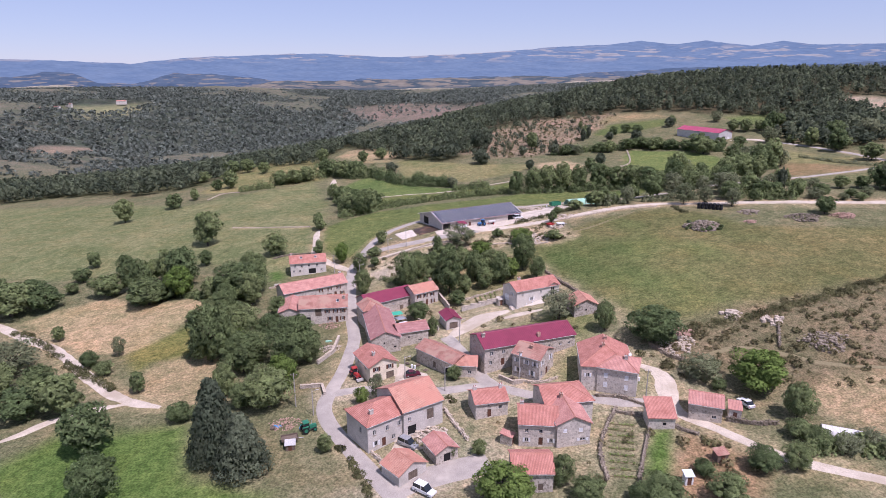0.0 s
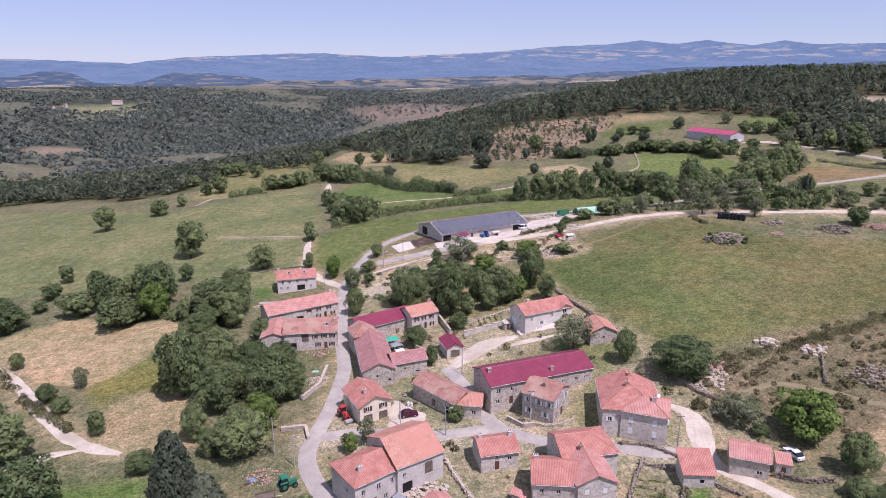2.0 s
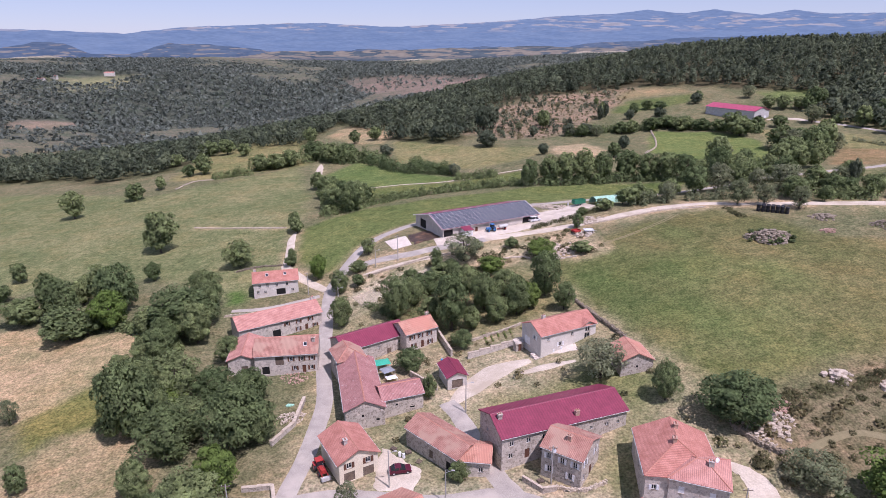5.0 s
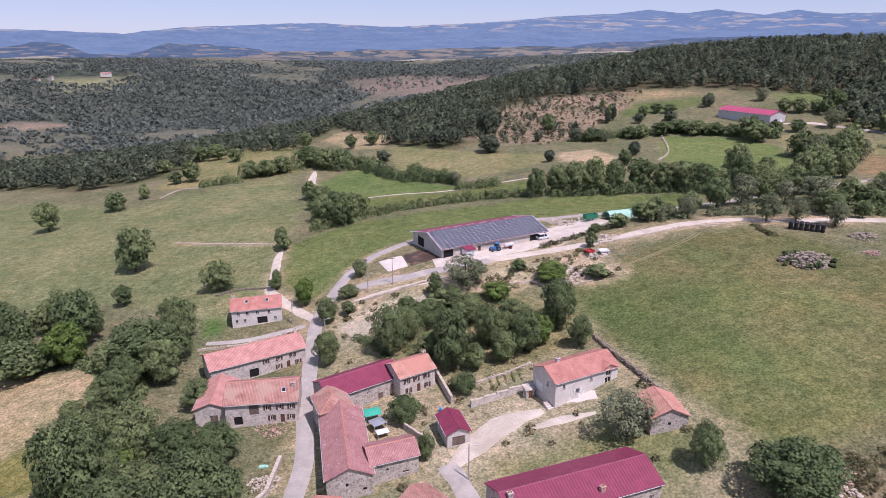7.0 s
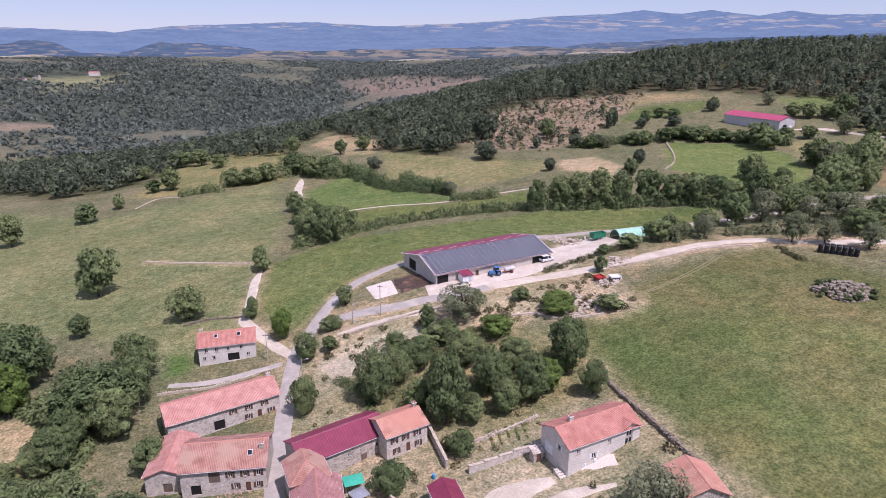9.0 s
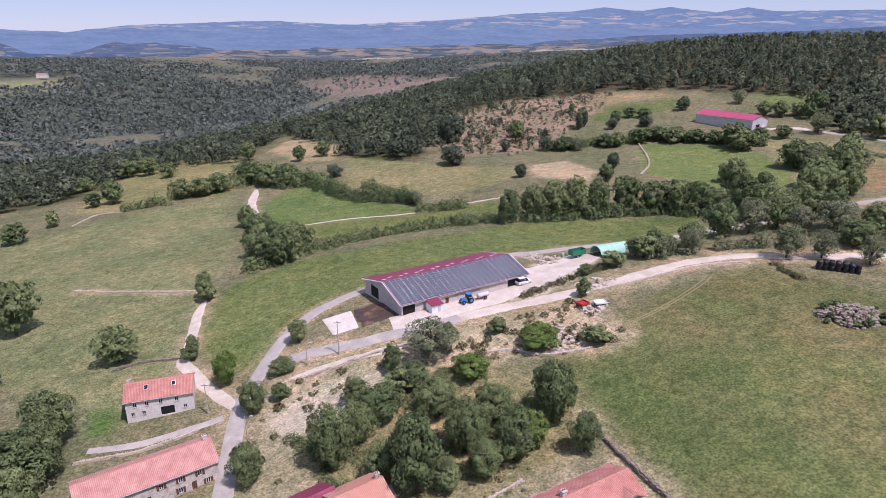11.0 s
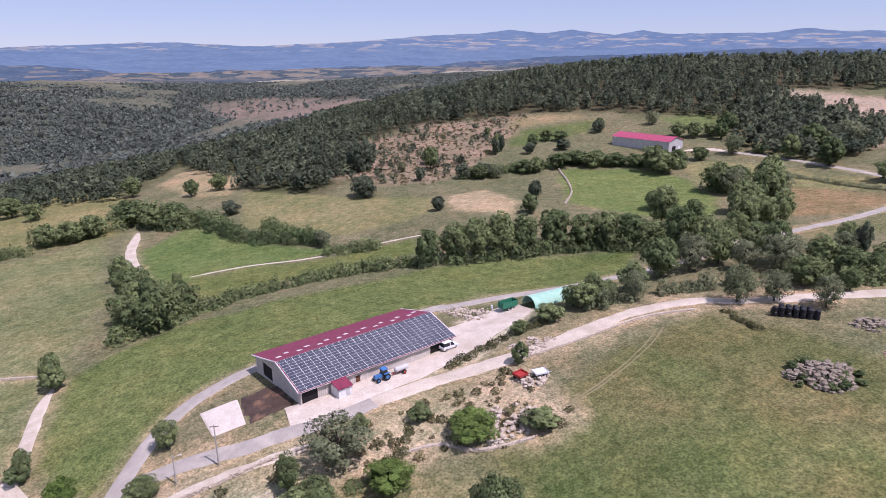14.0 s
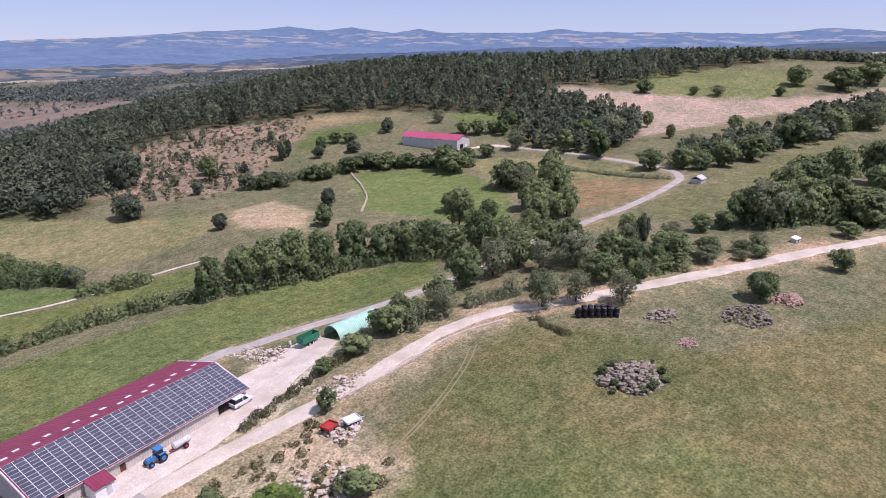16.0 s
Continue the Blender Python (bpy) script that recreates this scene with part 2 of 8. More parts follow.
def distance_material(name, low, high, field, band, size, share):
    """Glowing far ridges, the air's blue haze put into their colour, too far off to shift: woods, and fields on the
    flat tops between two heights.
    """
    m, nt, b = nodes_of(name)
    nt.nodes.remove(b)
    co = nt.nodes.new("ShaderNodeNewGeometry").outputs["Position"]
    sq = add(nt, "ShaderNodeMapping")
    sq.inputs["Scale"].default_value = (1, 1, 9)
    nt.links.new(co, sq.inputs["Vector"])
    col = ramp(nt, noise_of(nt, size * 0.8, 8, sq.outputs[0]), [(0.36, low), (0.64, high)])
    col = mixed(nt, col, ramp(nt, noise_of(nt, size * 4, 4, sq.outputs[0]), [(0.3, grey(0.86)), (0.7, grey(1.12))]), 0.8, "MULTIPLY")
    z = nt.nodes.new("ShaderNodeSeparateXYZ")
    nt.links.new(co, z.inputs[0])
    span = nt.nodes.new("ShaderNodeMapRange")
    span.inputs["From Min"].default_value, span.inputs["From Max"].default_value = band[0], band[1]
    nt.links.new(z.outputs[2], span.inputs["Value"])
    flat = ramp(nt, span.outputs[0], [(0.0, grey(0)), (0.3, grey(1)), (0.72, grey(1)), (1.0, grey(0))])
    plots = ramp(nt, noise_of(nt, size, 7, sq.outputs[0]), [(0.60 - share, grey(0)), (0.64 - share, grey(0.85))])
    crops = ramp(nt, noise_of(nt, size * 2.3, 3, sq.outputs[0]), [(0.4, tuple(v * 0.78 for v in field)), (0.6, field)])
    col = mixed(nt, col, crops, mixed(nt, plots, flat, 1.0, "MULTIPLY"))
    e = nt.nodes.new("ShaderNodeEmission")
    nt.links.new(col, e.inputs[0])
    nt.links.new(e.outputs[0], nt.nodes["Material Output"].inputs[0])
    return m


# these tones glow and hold the haze of the air
MOUNTAIN = distance_material("hazed_mountains", (0.150, 0.230, 0.355), (0.185, 0.268, 0.390), (0.41, 0.415, 0.44), (95, 215), 0.0062, 0.055)
HILL_HAZED = distance_material("hazed_hills", (0.082, 0.128, 0.200), (0.125, 0.175, 0.245), (0.31, 0.295, 0.275), (-60, 60), 0.011, 0.03)
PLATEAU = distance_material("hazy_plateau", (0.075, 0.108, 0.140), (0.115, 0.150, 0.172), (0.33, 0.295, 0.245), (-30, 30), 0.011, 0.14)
# plan of the buildings: centre, ground, turn, length, width, eaves, roof pitch
PLAN = {
    "corner_house": (-15.12, 126.89, -6.38, 37.8, 9.27, 9.06, 6.2, 25),
    "corner_barn": (-7.81, 133.33, -5.71, 33.3, 10.21, 12.63, 6.2, 25),
    "small_house": (10.58, 135.02, -4.61, 12.4, 7.7, 6.69, 3.8, 25),
    "cream_house": (-18.03, 155.98, -5.55, -59.9, 9.85, 7.69, 4.6, 25),
    "west_wing": (-18.65, 177.69, -5.11, -76.8, 21.79, 8.2, 4.6, 25),
    "south_wing": (-9.65, 174.62, -4.53, 21.0, 8.98, 6.36, 4.2, 25),
    "tan_roof_house": (-23.04, 189.85, -5.06, -65.1, 7.01, 6.69, 5.5, 25),
    "purple_house": (-19.1, 199.49, -4.33, 34.7, 17.46, 8.46, 4.6, 25),
    "orange_house": (-7.53, 202.5, -3.07, 32.3, 8.93, 7.44, 4.8, 25),
    "garage": (2.13, 183.06, -3.17, -72.5, 6.96, 4.58, 3.0, 25),
    "white_house": (28.56, 195.62, 0.94, 26.9, 16.31, 8.12, 4.6, 25),
    "field_shed": (41.66, 179.56, 2.98, -83.2, 7.65, 7.17, 3.0, 25),
    "long_barn": (21.62, 160.57, -1.97, 20.4, 26.81, 9.94, 5.4, 22),
    "tall_house": (23.26, 150.94, -2.51, -33.9, 7.59, 8.46, 5.6, 22),
    "manor": (40.41, 146.29, -1.5, -7.3, 12.17, 12.9, 5.5, 24),
    "manor_front": (42.88, 141.96, -1.9, -20.7, 9.18, 8.0, 6.0, 24),
    "farm_front": (20.69, 124.83, -4.76, -4.9, 8.09, 8.43, 5.0, 25),
    "farm_gable": (27.15, 126.14, -4.3, 6.8, 7.26, 12.0, 5.0, 25),
    "farm_back": (27.56, 132.54, -3.74, 10.0, 11.13, 9.0, 5.0, 25),
    "low_barn": (17.46, 110.54, -6.02, -0.2, 7.81, 7.64, 4.2, 25),
    "red_shed": (48.11, 126.8, -3.13, -2.5, 5.72, 4.6, 2.6, 25),
    "east_cottage": (59.24, 129.36, -2.48, -20.2, 6.83, 6.18, 3.8, 25),
    "front_garage": (-7.94, 114.11, -6.87, -47.9, 5.77, 7.11, 2.4, 25),
    "yard_shed": (-0.49, 119.51, -6.2, -61.1, 5.89, 5.19, 2.6, 25),
    "orange_barn": (0.03, 157.84, -4.29, -45.7, 14.18, 6.56, 3.8, 25),
    "orange_annex": (6.04, 153.38, -3.98, -6.6, 5.85, 6.0, 3.2, 25),
    "north_house": (-54.35, 243.84, -5.26, 15.3, 13.73, 8.5, 4.6, 25),
    "long_cottage": (-46.88, 215.39, -5.86, 31.7, 23.09, 9.03, 4.6, 25),
    "shutter_house": (-39.1, 196.17, -5.93, 7.7, 15.03, 10.17, 5.2, 25),
    "lean_barn": (-50.2, 197.4, -6.2, 7.7, 6.8, 12.0, 3.8, 22),
    "far_house_a": (-856, 1722, -17, 10, 24, 10, 6, 25),
    "far_house_b": (-946, 1517, -22.5, 25, 20, 10, 6, 25),
    "far_house_c": (-934, 1560, -21.5, -15, 16, 10, 6, 25),
    "far_house_d": (-930, 1606, -18, 5, 14, 10, 6, 25),
    "hill_shed": (205.5, 507.5, 18.0, -62.0, 40.0, 15.0, 6.4, 17),
    "solar_barn": (12.2, 280.6, 6.5, 28.7, 40.2, 21.2, 3.4, 17.4),
}
# roads and tracks, middle line
MAIN_ROAD = [
    (40, 20), (18, 70), (-9.2, 106.8), (-15.0, 114.7), (-21.7, 124.5), (-27.1, 133.7), (-29.1, 140.5), (-28.5, 148.0), (-27.4, 156.9),
    (-26.8, 166.9), (-26.9, 178.1), (-29.8, 193.2), (-32.4, 210.2), (-34.8, 227.1), (-36.0, 239.8), (-34.6, 247.4), (-32.0, 257.9), (-28.6, 266.9),
    (-23.7, 273.9), (-16.7, 279.3), (-10.5, 282.7), (31.2, 304.0), (39.8, 305.1), (52.5, 306.0), (64.7, 306.6), (82.4, 309.7), (95.4, 310.7),
    (119.4, 314.5), (138.2, 322.2), (155.0, 325.0), (182.2, 331.4), (208.1, 339.2), (237.5, 350.7), (251.0, 358.3), (261.3, 375.0), (261.0, 405.1),
    (253.3, 441.5), (239.6, 468.9),
]
VILLAGE_LANE = [
    (-27.8, 146.0), (-20.8, 147.2), (-12.0, 146.2), (-0.6, 144.4), (8.0, 145.6), (13.6, 144.3), (20.2, 140.7), (27.9, 137.4), (37.2, 136.7),
    (42.1, 135.0), (47.9, 134.6),
]
NORTH_LANE = [
    (13.5, 143.3), (9.7, 150.6), (6.3, 160.4), (3.1, 169.5), (1.0, 174.3),
]
WHITE_YARD = [
    (1.8, 173.4), (7.0, 179.8), (13.3, 185.3), (20.6, 188.0),
]
WHITE_PATH = [
    (16.6, 182.6), (23.7, 184.2), (30.7, 184.6),
]
VAN_YARD = [
    (-11.0, 108.4), (-5.0, 111.7), (1.9, 113.9), (9.6, 116.4),
]
WEST_TRACK = [
    (-175.1, 217.7), (-154.7, 206.1), (-137.2, 194.2), (-120.8, 182.8), (-105.2, 167.7), (-92.3, 155.7), (-80.7, 147.5), (-71.2, 144.1),
]
WEST_BRANCH = [
    (-80.2, 146.4), (-85.4, 145.1), (-91.2, 142.7), (-96.6, 139.6), (-100.6, 134.9), (-105.7, 130.4),
]
EAST_TRACK = [
    (52.5, 147.7), (54.2, 141.8), (53.0, 136.0), (54.1, 129.6), (59.0, 124.5), (63.8, 118.7), (70.3, 112.9), (77.2, 109.2), (84.8, 106.0),
    (95.0, 100.9),
]
NORTH_TRACK = [
    (-35.5, 236.9), (-40.1, 242.8), (-47.7, 251.2), (-54.9, 259.9), (-55.6, 264.5), (-57.0, 274.9), (-59.4, 289.2), (-59.3, 295.5),
]
FAR_TRACK = [
    (-58.0, 373.4), (-68.3, 402.0), (-74.4, 421.8), (-78.5, 451.0),
]
BARN_LANE = [(-30.4, 252.7), (-20.3, 253.7), (-10.5, 253.4), (0.4, 254.5), (9.2, 257.3), (14.0, 259.6)]
UPPER_TRACK = [
    (9.2, 257.3), (20.0, 262.4), (31.4, 266.0), (43.0, 268.4), (56.7, 271.3),
    (68.2, 274.9), (82.5, 279.5), (98.4, 279.9), (106.4, 276.1), (124.5, 271.6), (145.0, 268.0), (164.2, 265.3), (186.9, 263.5), (210.4, 260.6),
    (228.4, 258.7), (284.3, 253.2),
]
SAND_STRIP = [
    (-26.2, 245.8), (-17.2, 247.3), (-5.5, 248.5), (4.0, 250.0),
]
RUTS = [
    (50.0, 247.0), (58.8, 251.3), (67.8, 256.7), (75.5, 262.6), (81.6, 268.6),
]
HILL_YARD = [
    (217.1, 486.9), (231.3, 483.7), (237.1, 471.2),
]
# outlines of fields and yards
LUSH_STRIP = [
    (-52.0, 265.0), (-40.0, 252.0), (-36.0, 252.0), (-32.0, 263.0), (-25.0, 277.0), (-13.0, 286.0), (8.0, 299.0), (40.0, 309.0), (79.0, 309.0),
    (97.0, 314.0), (109.0, 334.0), (72.0, 344.0), (30.0, 341.0), (-9.0, 333.0), (-35.0, 322.0), (-51.0, 309.0), (-56.0, 300.0), (-56.0, 284.0),
]
LUSH_GARDEN = [
    (-80.0, 134.0), (-61.0, 135.0), (-51.0, 114.0), (-35.0, 109.0), (-32.0, 102.0), (-86.0, 105.0), (-101.0, 116.0), (-92.0, 134.0),
]
LUSH_FIELD = [
    (-61.0, 383.0), (-70.0, 420.0), (-55.0, 451.0), (-23.0, 415.0), (10.0, 388.0), (-2.0, 382.0), (-34.0, 379.0), (-45.0, 366.0),
]
EAST_MEADOW = [
    (30.0, 243.0), (98.0, 274.0), (99.0, 265.0), (112.0, 251.0), (125.0, 238.0), (171.0, 230.0), (190, 240), (190, 175), (106.0, 176.0),
    (89.0, 174.0), (72.0, 171.0), (58.0, 169.0), (48.0, 179.0), (43.0, 200.0), (37.0, 219.0),
]
WEST_MEADOW = [
    (-392.0, 485.0), (-247.0, 428.0), (-161.0, 390.0), (-93.0, 448.0), (-69.0, 367.0), (-53.0, 267.0), (-62.0, 232.0), (-82.0, 247.0), (-104.0, 258.0),
    (-133.0, 257.0), (-159.0, 248.0), (-217.0, 262.0),
]
STUBBLE_A = [
    (-149.0, 209.0), (-137.0, 221.0), (-129.0, 228.0), (-112.0, 218.0), (-84.0, 215.0), (-83.0, 200.0), (-89.0, 182.0), (-95.0, 175.0), (-110.0, 178.0),
    (-128.0, 194.0),
]
STUBBLE_B = [
    (-86.0, 161.0), (-84.0, 169.0), (-71.0, 174.0), (-57.0, 161.0), (-53.0, 146.0), (-65.0, 142.0), (-78.0, 151.0),
]
ROUGH_BANK = [
    (-95.0, 175.0), (-89.0, 181.0), (-83.0, 199.0), (-74.0, 195.0), (-70.0, 175.0), (-85.0, 170.0), (-86.0, 161.0),
]
DRY_GARDEN = [
    (52.0, 124.0), (61.0, 118.0), (68.0, 112.0), (57.0, 102.0), (44.0, 102.0),
]
HOUSE_LAWN = [
    (-72.0, 244.0), (-65.0, 246.0), (-61.0, 237.0), (-66.0, 232.0),
]
HOUSE_LANE = [
    (-39.0, 236.7), (-47.0, 233.4), (-55.4, 230.2), (-64.2, 228.8),
]
CREAM_YARD = [
    (-12.8, 161.6), (-2.8, 153.2), (-5.1, 146.0), (-13.6, 148.1),
]
CORNER_YARD = [
    (-11.8, 125.9), (-5.9, 128.2), (-3.8, 120.5), (-11.4, 120.9),
]
HOUSE_YARD = [
    (21.7, 195.5), (33.0, 192.3), (32.9, 189.1), (23.6, 189.0),
]
POTAGER = [
    (39.0, 131.0), (45.0, 129.0), (39.0, 109.0), (32.0, 109.0),
]
GREEN_PLOT = [
    (46.0, 126.0), (51.0, 125.0), (44.0, 109.0), (40.0, 109.0),
]
EAST_SCRUB = [
    (69.0, 167.0), (136.0, 187.0), (171.0, 190.0), (128.0, 136.0), (87.0, 137.0), (73.0, 145.0), (50.0, 149.0),
]
TAN_FIELD = [
    (85.0, 136.0), (94.0, 140.0), (112.0, 140.0), (135.0, 134.0), (118.0, 112.0), (92.0, 121.0), (85.5, 129.0),
]
PLOUGHED = [
    (368, 610), (393, 602), (414, 562), (454, 525), (505, 470), (550, 452), (592, 446), (551, 424), (501, 423), (449, 454), (383, 450), (327, 448), (301, 443), (356, 486), (350, 520), (354, 549),
]
TOP_GREEN = [
    (476.0, 610.0), (581.0, 532.0), (554.0, 487.0), (500.0, 476.0), (439.0, 535.0), (443.0, 577.0),
]
MID_TAN = [
    (-37.0, 515.0), (61.0, 441.0), (58.0, 414.0), (42.0, 405.0), (17.0, 403.0), (-30.0, 440.0),
]
STRAW_KNOLL = [
    (67.0, 443.0), (86.0, 447.0), (93.0, 410.0), (80.0, 381.0), (61.0, 403.0),
]
BRIGHT_FIELD = [
    (139.0, 481.0), (175.0, 459.0), (185.0, 435.0), (178.0, 391.0), (148.0, 349.0), (121.0, 389.0), (113.0, 404.0),
]
FAIR_FIELD = [
    (198.0, 456.0), (225.0, 458.0), (253.0, 385.0), (248.0, 360.0), (215.0, 396.0), (180.0, 381.0), (184.0, 408.0),
]
OLIVE_FIELD = [
    (134.0, 314.0), (227.0, 338.0), (393.0, 382.0), (417.0, 375.0), (244.0, 314.0), (195.0, 304.0), (185.0, 315.0),
]
BROWN_FIELD = [
    (215.0, 396.0), (241.0, 354.0), (199.0, 342.0), (178.0, 346.0),
]
UPPER_GREEN = [
    (122.0, 553.0), (149.0, 590.0), (207.0, 586.0), (188.0, 559.0), (141.0, 544.0),
]
HEATH = [
    (9.0, 533.0), (39.0, 634.0), (83.0, 664.0), (172.0, 633.0), (134.0, 566.0), (106.0, 522.0), (65.0, 473.0), (35.0, 489.0),
]
BARN_YARD = [
    (-1.0, 259.0), (9.0, 261.0), (20.0, 262.0), (35.0, 268.0), (50.0, 280.0), (58.0, 291.0), (50.0, 295.0), (39.0, 295.0), (35.0, 281.0),
    (16.0, 272.0),
]
DRY_BANK = [
    (-26.0, 244.0), (-5.0, 247.0), (6.0, 250.0), (19.0, 257.0), (42.0, 265.0), (47.0, 263.0), (52.0, 244.0), (42.0, 239.0), (24.0, 242.0),
    (15.0, 241.0), (-5.0, 238.0), (-30.0, 230.0),
]
HOE_FIELD = [
    (-28.9, 232.7), (-23.9, 238.5), (-14.2, 241.5), (-3.5, 241.7), (-6.2, 236.1), (-13.2, 230.2), (-19.2, 227.2), (-24.1, 225.4),
]
WEST_FIELD = [
    (-170.0, 434.0), (-177.0, 513.0), (-169.0, 710.0), (-109.0, 545.0), (-87.0, 451.0), (-142.0, 427.0),
]
MID_STRIP = [
    (-97.0, 580.0), (-89.0, 646.0), (-41.0, 560.0), (-43.0, 508.0), (-72.0, 523.0),
]
VILLAGE_DRY = [
    (-18.0, 121.0), (-25.0, 140.0), (-27.0, 171.0), (-33.0, 243.0), (30.0, 223.0), (47.0, 190.0), (56.0, 161.0), (71.0, 140.0), (55.0, 124.0),
    (33.0, 109.0), (7.0, 109.0), (-7.0, 113.0),
]
FOREST_HILL = [
    (-23.0, 506.0), (12.0, 524.0), (42.0, 650.0), (83.0, 664.0), (174.0, 637.0), (226.0, 606.0), (286.0, 543.0), (288.0, 482.0), (310.0, 445.0),
    (369.0, 498.0), (352.0, 559.0), (370.0, 615.0), (439.0, 580.0), (620, 560), (560, 680), (470, 790), (397, 850), (315, 900),
    (230, 960), (130, 1050), (0, 1050),
]
EAST_LUSH = [(36.0, 214.0), (41.1, 231.7), (70.0, 232.0), (88.0, 222.0), (84.0, 190.0), (61.0, 172.1), (46.0, 181.9)]
GROVE_FLOOR = [(-20.0, 222.0), (-12.0, 235.0), (10.0, 243.0), (32.0, 230.0), (34.0, 212.0), (20.0, 205.0), (0.0, 204.0), (-14.0, 209.0)]
VILLAGE_GREEN = [(10.0, 172.0), (22.0, 176.0), (38.0, 183.0), (46.0, 172.0), (40.0, 160.0), (36.0, 170.0), (12.0, 166.0)]
BARN_GREEN = [(28.0, 138.0), (34.0, 139.0), (36.0, 152.0), (38.0, 162.0), (34.0, 158.0), (29.0, 150.0)]
SHED_WOOD = [
    (284.0, 547.8), (246.0, 477.0), (252.0, 455.0), (262.0, 415.0), (329.2, 457.0), (350.0, 500.0), (354.1, 522.1), (343.8, 551.3), (326.6, 576.1),
]
FOOT_PATH = [(-42.8, 376.3), (-23.8, 382.3), (-1.7, 381.6), (11.6, 381.0), (29.6, 381.5), (45.0, 379.0)]
LOW_LUSH = [
    (-43.2, 372.7), (-23.4, 380.1), (-1.6, 378.2), (11.4, 377.7), (38.9, 377.0), (39.9, 360.4), (19.2, 358.8), (-1.4, 357.6), (-17.4, 352.2), (-35.0, 346.7),
]
BELT_WOOD = [(302, 405), (346, 400), (454, 427), (552, 427), (497, 398), (378, 376), (313, 366), (272, 375)]
SHED_LAWN = [(247.9, 570.4), (272.7, 567.4), (289.7, 561.5), (281.3, 543.7), (266.3, 526.4), (249.3, 541.4)]
SHED_DRY = [(139.2, 593.7), (155.3, 626.4), (177.4, 631.1), (206.2, 605.1), (200.4, 596.4), (170.7, 598.4)]
SCRUB_PATH = [(52.0, 147.0), (58.5, 148.5), (65.4, 151.4), (77.4, 155.8), (87.9, 151.6), (94.8, 146.9), (108.3, 142.4), (130.0, 138.0)]
MANOR_DRIVE = [(50.5, 149.8), (53.6, 147.4), (54.9, 143.6), (53.8, 138.6), (53.3, 133.0), (54.6, 129.0)]
FAR_CLEARING = [
    (-896.0, 1515.0), (-934.0, 1688.0), (-812.0, 1756.0), (-742.0, 1661.0), (-790.0, 1537.0),
]
FAR_HEATH = [
    (-708.0, 1090.0), (-729.0, 1157.0), (-712.0, 1262.0), (-660.0, 1186.0), (-674.0, 1088.0),
]
FAR_SLOPE = [
    (-312.0, 1928.0), (-150.0, 2010.0), (119.0, 1849.0), (65.0, 781.0), (-89.0, 1535.0), (-199.0, 1667.0),
]
FAR_PLATEAU = [(-800, 2500), (-400, 2650), (0, 2650), (250, 2650), (250, 3200), (-300, 3300), (-800, 3000)]
FOREST_EAST = [(560, 600), (640, 575), (760, 480), (900, 500), (900, 750), (620, 780)]
FOREST_WEST = [
    (-371.0, 494.0), (-314.0, 505.0), (-218.0, 450.0), (-183.0, 467.0), (-174.0, 548.0), (-107.0, 531.0), (-108.0, 692.0), (-45.0, 526.0), (6.0, 486.0),
    (23.0, 523.0), (37.0, 655.0), (60, 930), (-40, 860), (-180, 800), (-330, 760), (-480, 720), (-560, 640),
]
# trees: place, height, crown width
TREES_WEST = [
    (-157.0, 215.7, 12.4, 18.5), (-146.7, 219.3, 9.1, 12.5), (-150.7, 263.0, 7.3, 6.4), (-147.2, 246.6, 5.7, 8.1), (-144.8, 234.7, 4.3, 5.5),
    (-122.1, 233.9, 13.8, 8.4), (-116.5, 241.5, 8.4, 7.9), (-127.6, 229.3, 6.8, 13.0), (-106.1, 215.7, 7.6, 14.3), (-99.9, 231.3, 15.2, 13.0),
    (-100.5, 257.4, 6.7, 6.0), (-109.8, 285.4, 16.1, 13.2), (-72.6, 264.3, 9.4, 10.3), (-180.6, 350.7, 13.6, 11.5), (-166.3, 383.5, 8.9, 11.2),
    (-162.9, 408.5, 7.7, 7.4), (-60.1, 298.5, 7.9, 4.9), (-53.6, 264.1, 5.1, 3.4),
]
TREES_COPSE = [
    (-73.5, 213.8, 13.2, 18.2), (-72.8, 232.1, 12.1, 10.9), (-66.9, 168.6, 17.1, 13.1), (-62.0, 182.3, 11.0, 12.2), (-55.5, 160.7, 11.2, 12.5),
    (-42.0, 163.8, 13.7, 14.3), (-53.0, 181.4, 7.5, 10.4), (-44.0, 180.5, 7.4, 10.4), (-43.2, 141.5, 9.7, 12.6), (-56.2, 148.6, 8.2, 7.3),
    (-73.8, 199.3, 8.5, 9.5), (-63.4, 137.3, 3.9, 6.8), (-25.6, 121.8, 4.1, 3.7),
]
TREES_SOUTHWEST = [
    (-124.5, 190.4, 5.2, 4.0), (-102.9, 169.0, 4.6, 5.6), (-95.3, 162.9, 4.2, 5.1), (-96.9, 175.0, 6.2, 4.1), (-80.8, 152.4, 5.7, 4.2),
    (-124.7, 169.5, 8.0, 14.9), (-96.3, 143.9, 9.9, 12.9), (-105.4, 142.4, 7.0, 11.3), (-80.1, 126.1, 10.8, 12.1), (-70.0, 110.6, 8.7, 9.7),
    (-110.3, 157.2, 6.6, 9.3), (-120.3, 155.7, 8.2, 9.2),
]
CONIFERS = [
    (-48.7, 120.5, 17.3, 10.4), (-41.7, 115.8, 12.4, 10.6), (-50.5, 118.8, 11.2, 6.0),
]
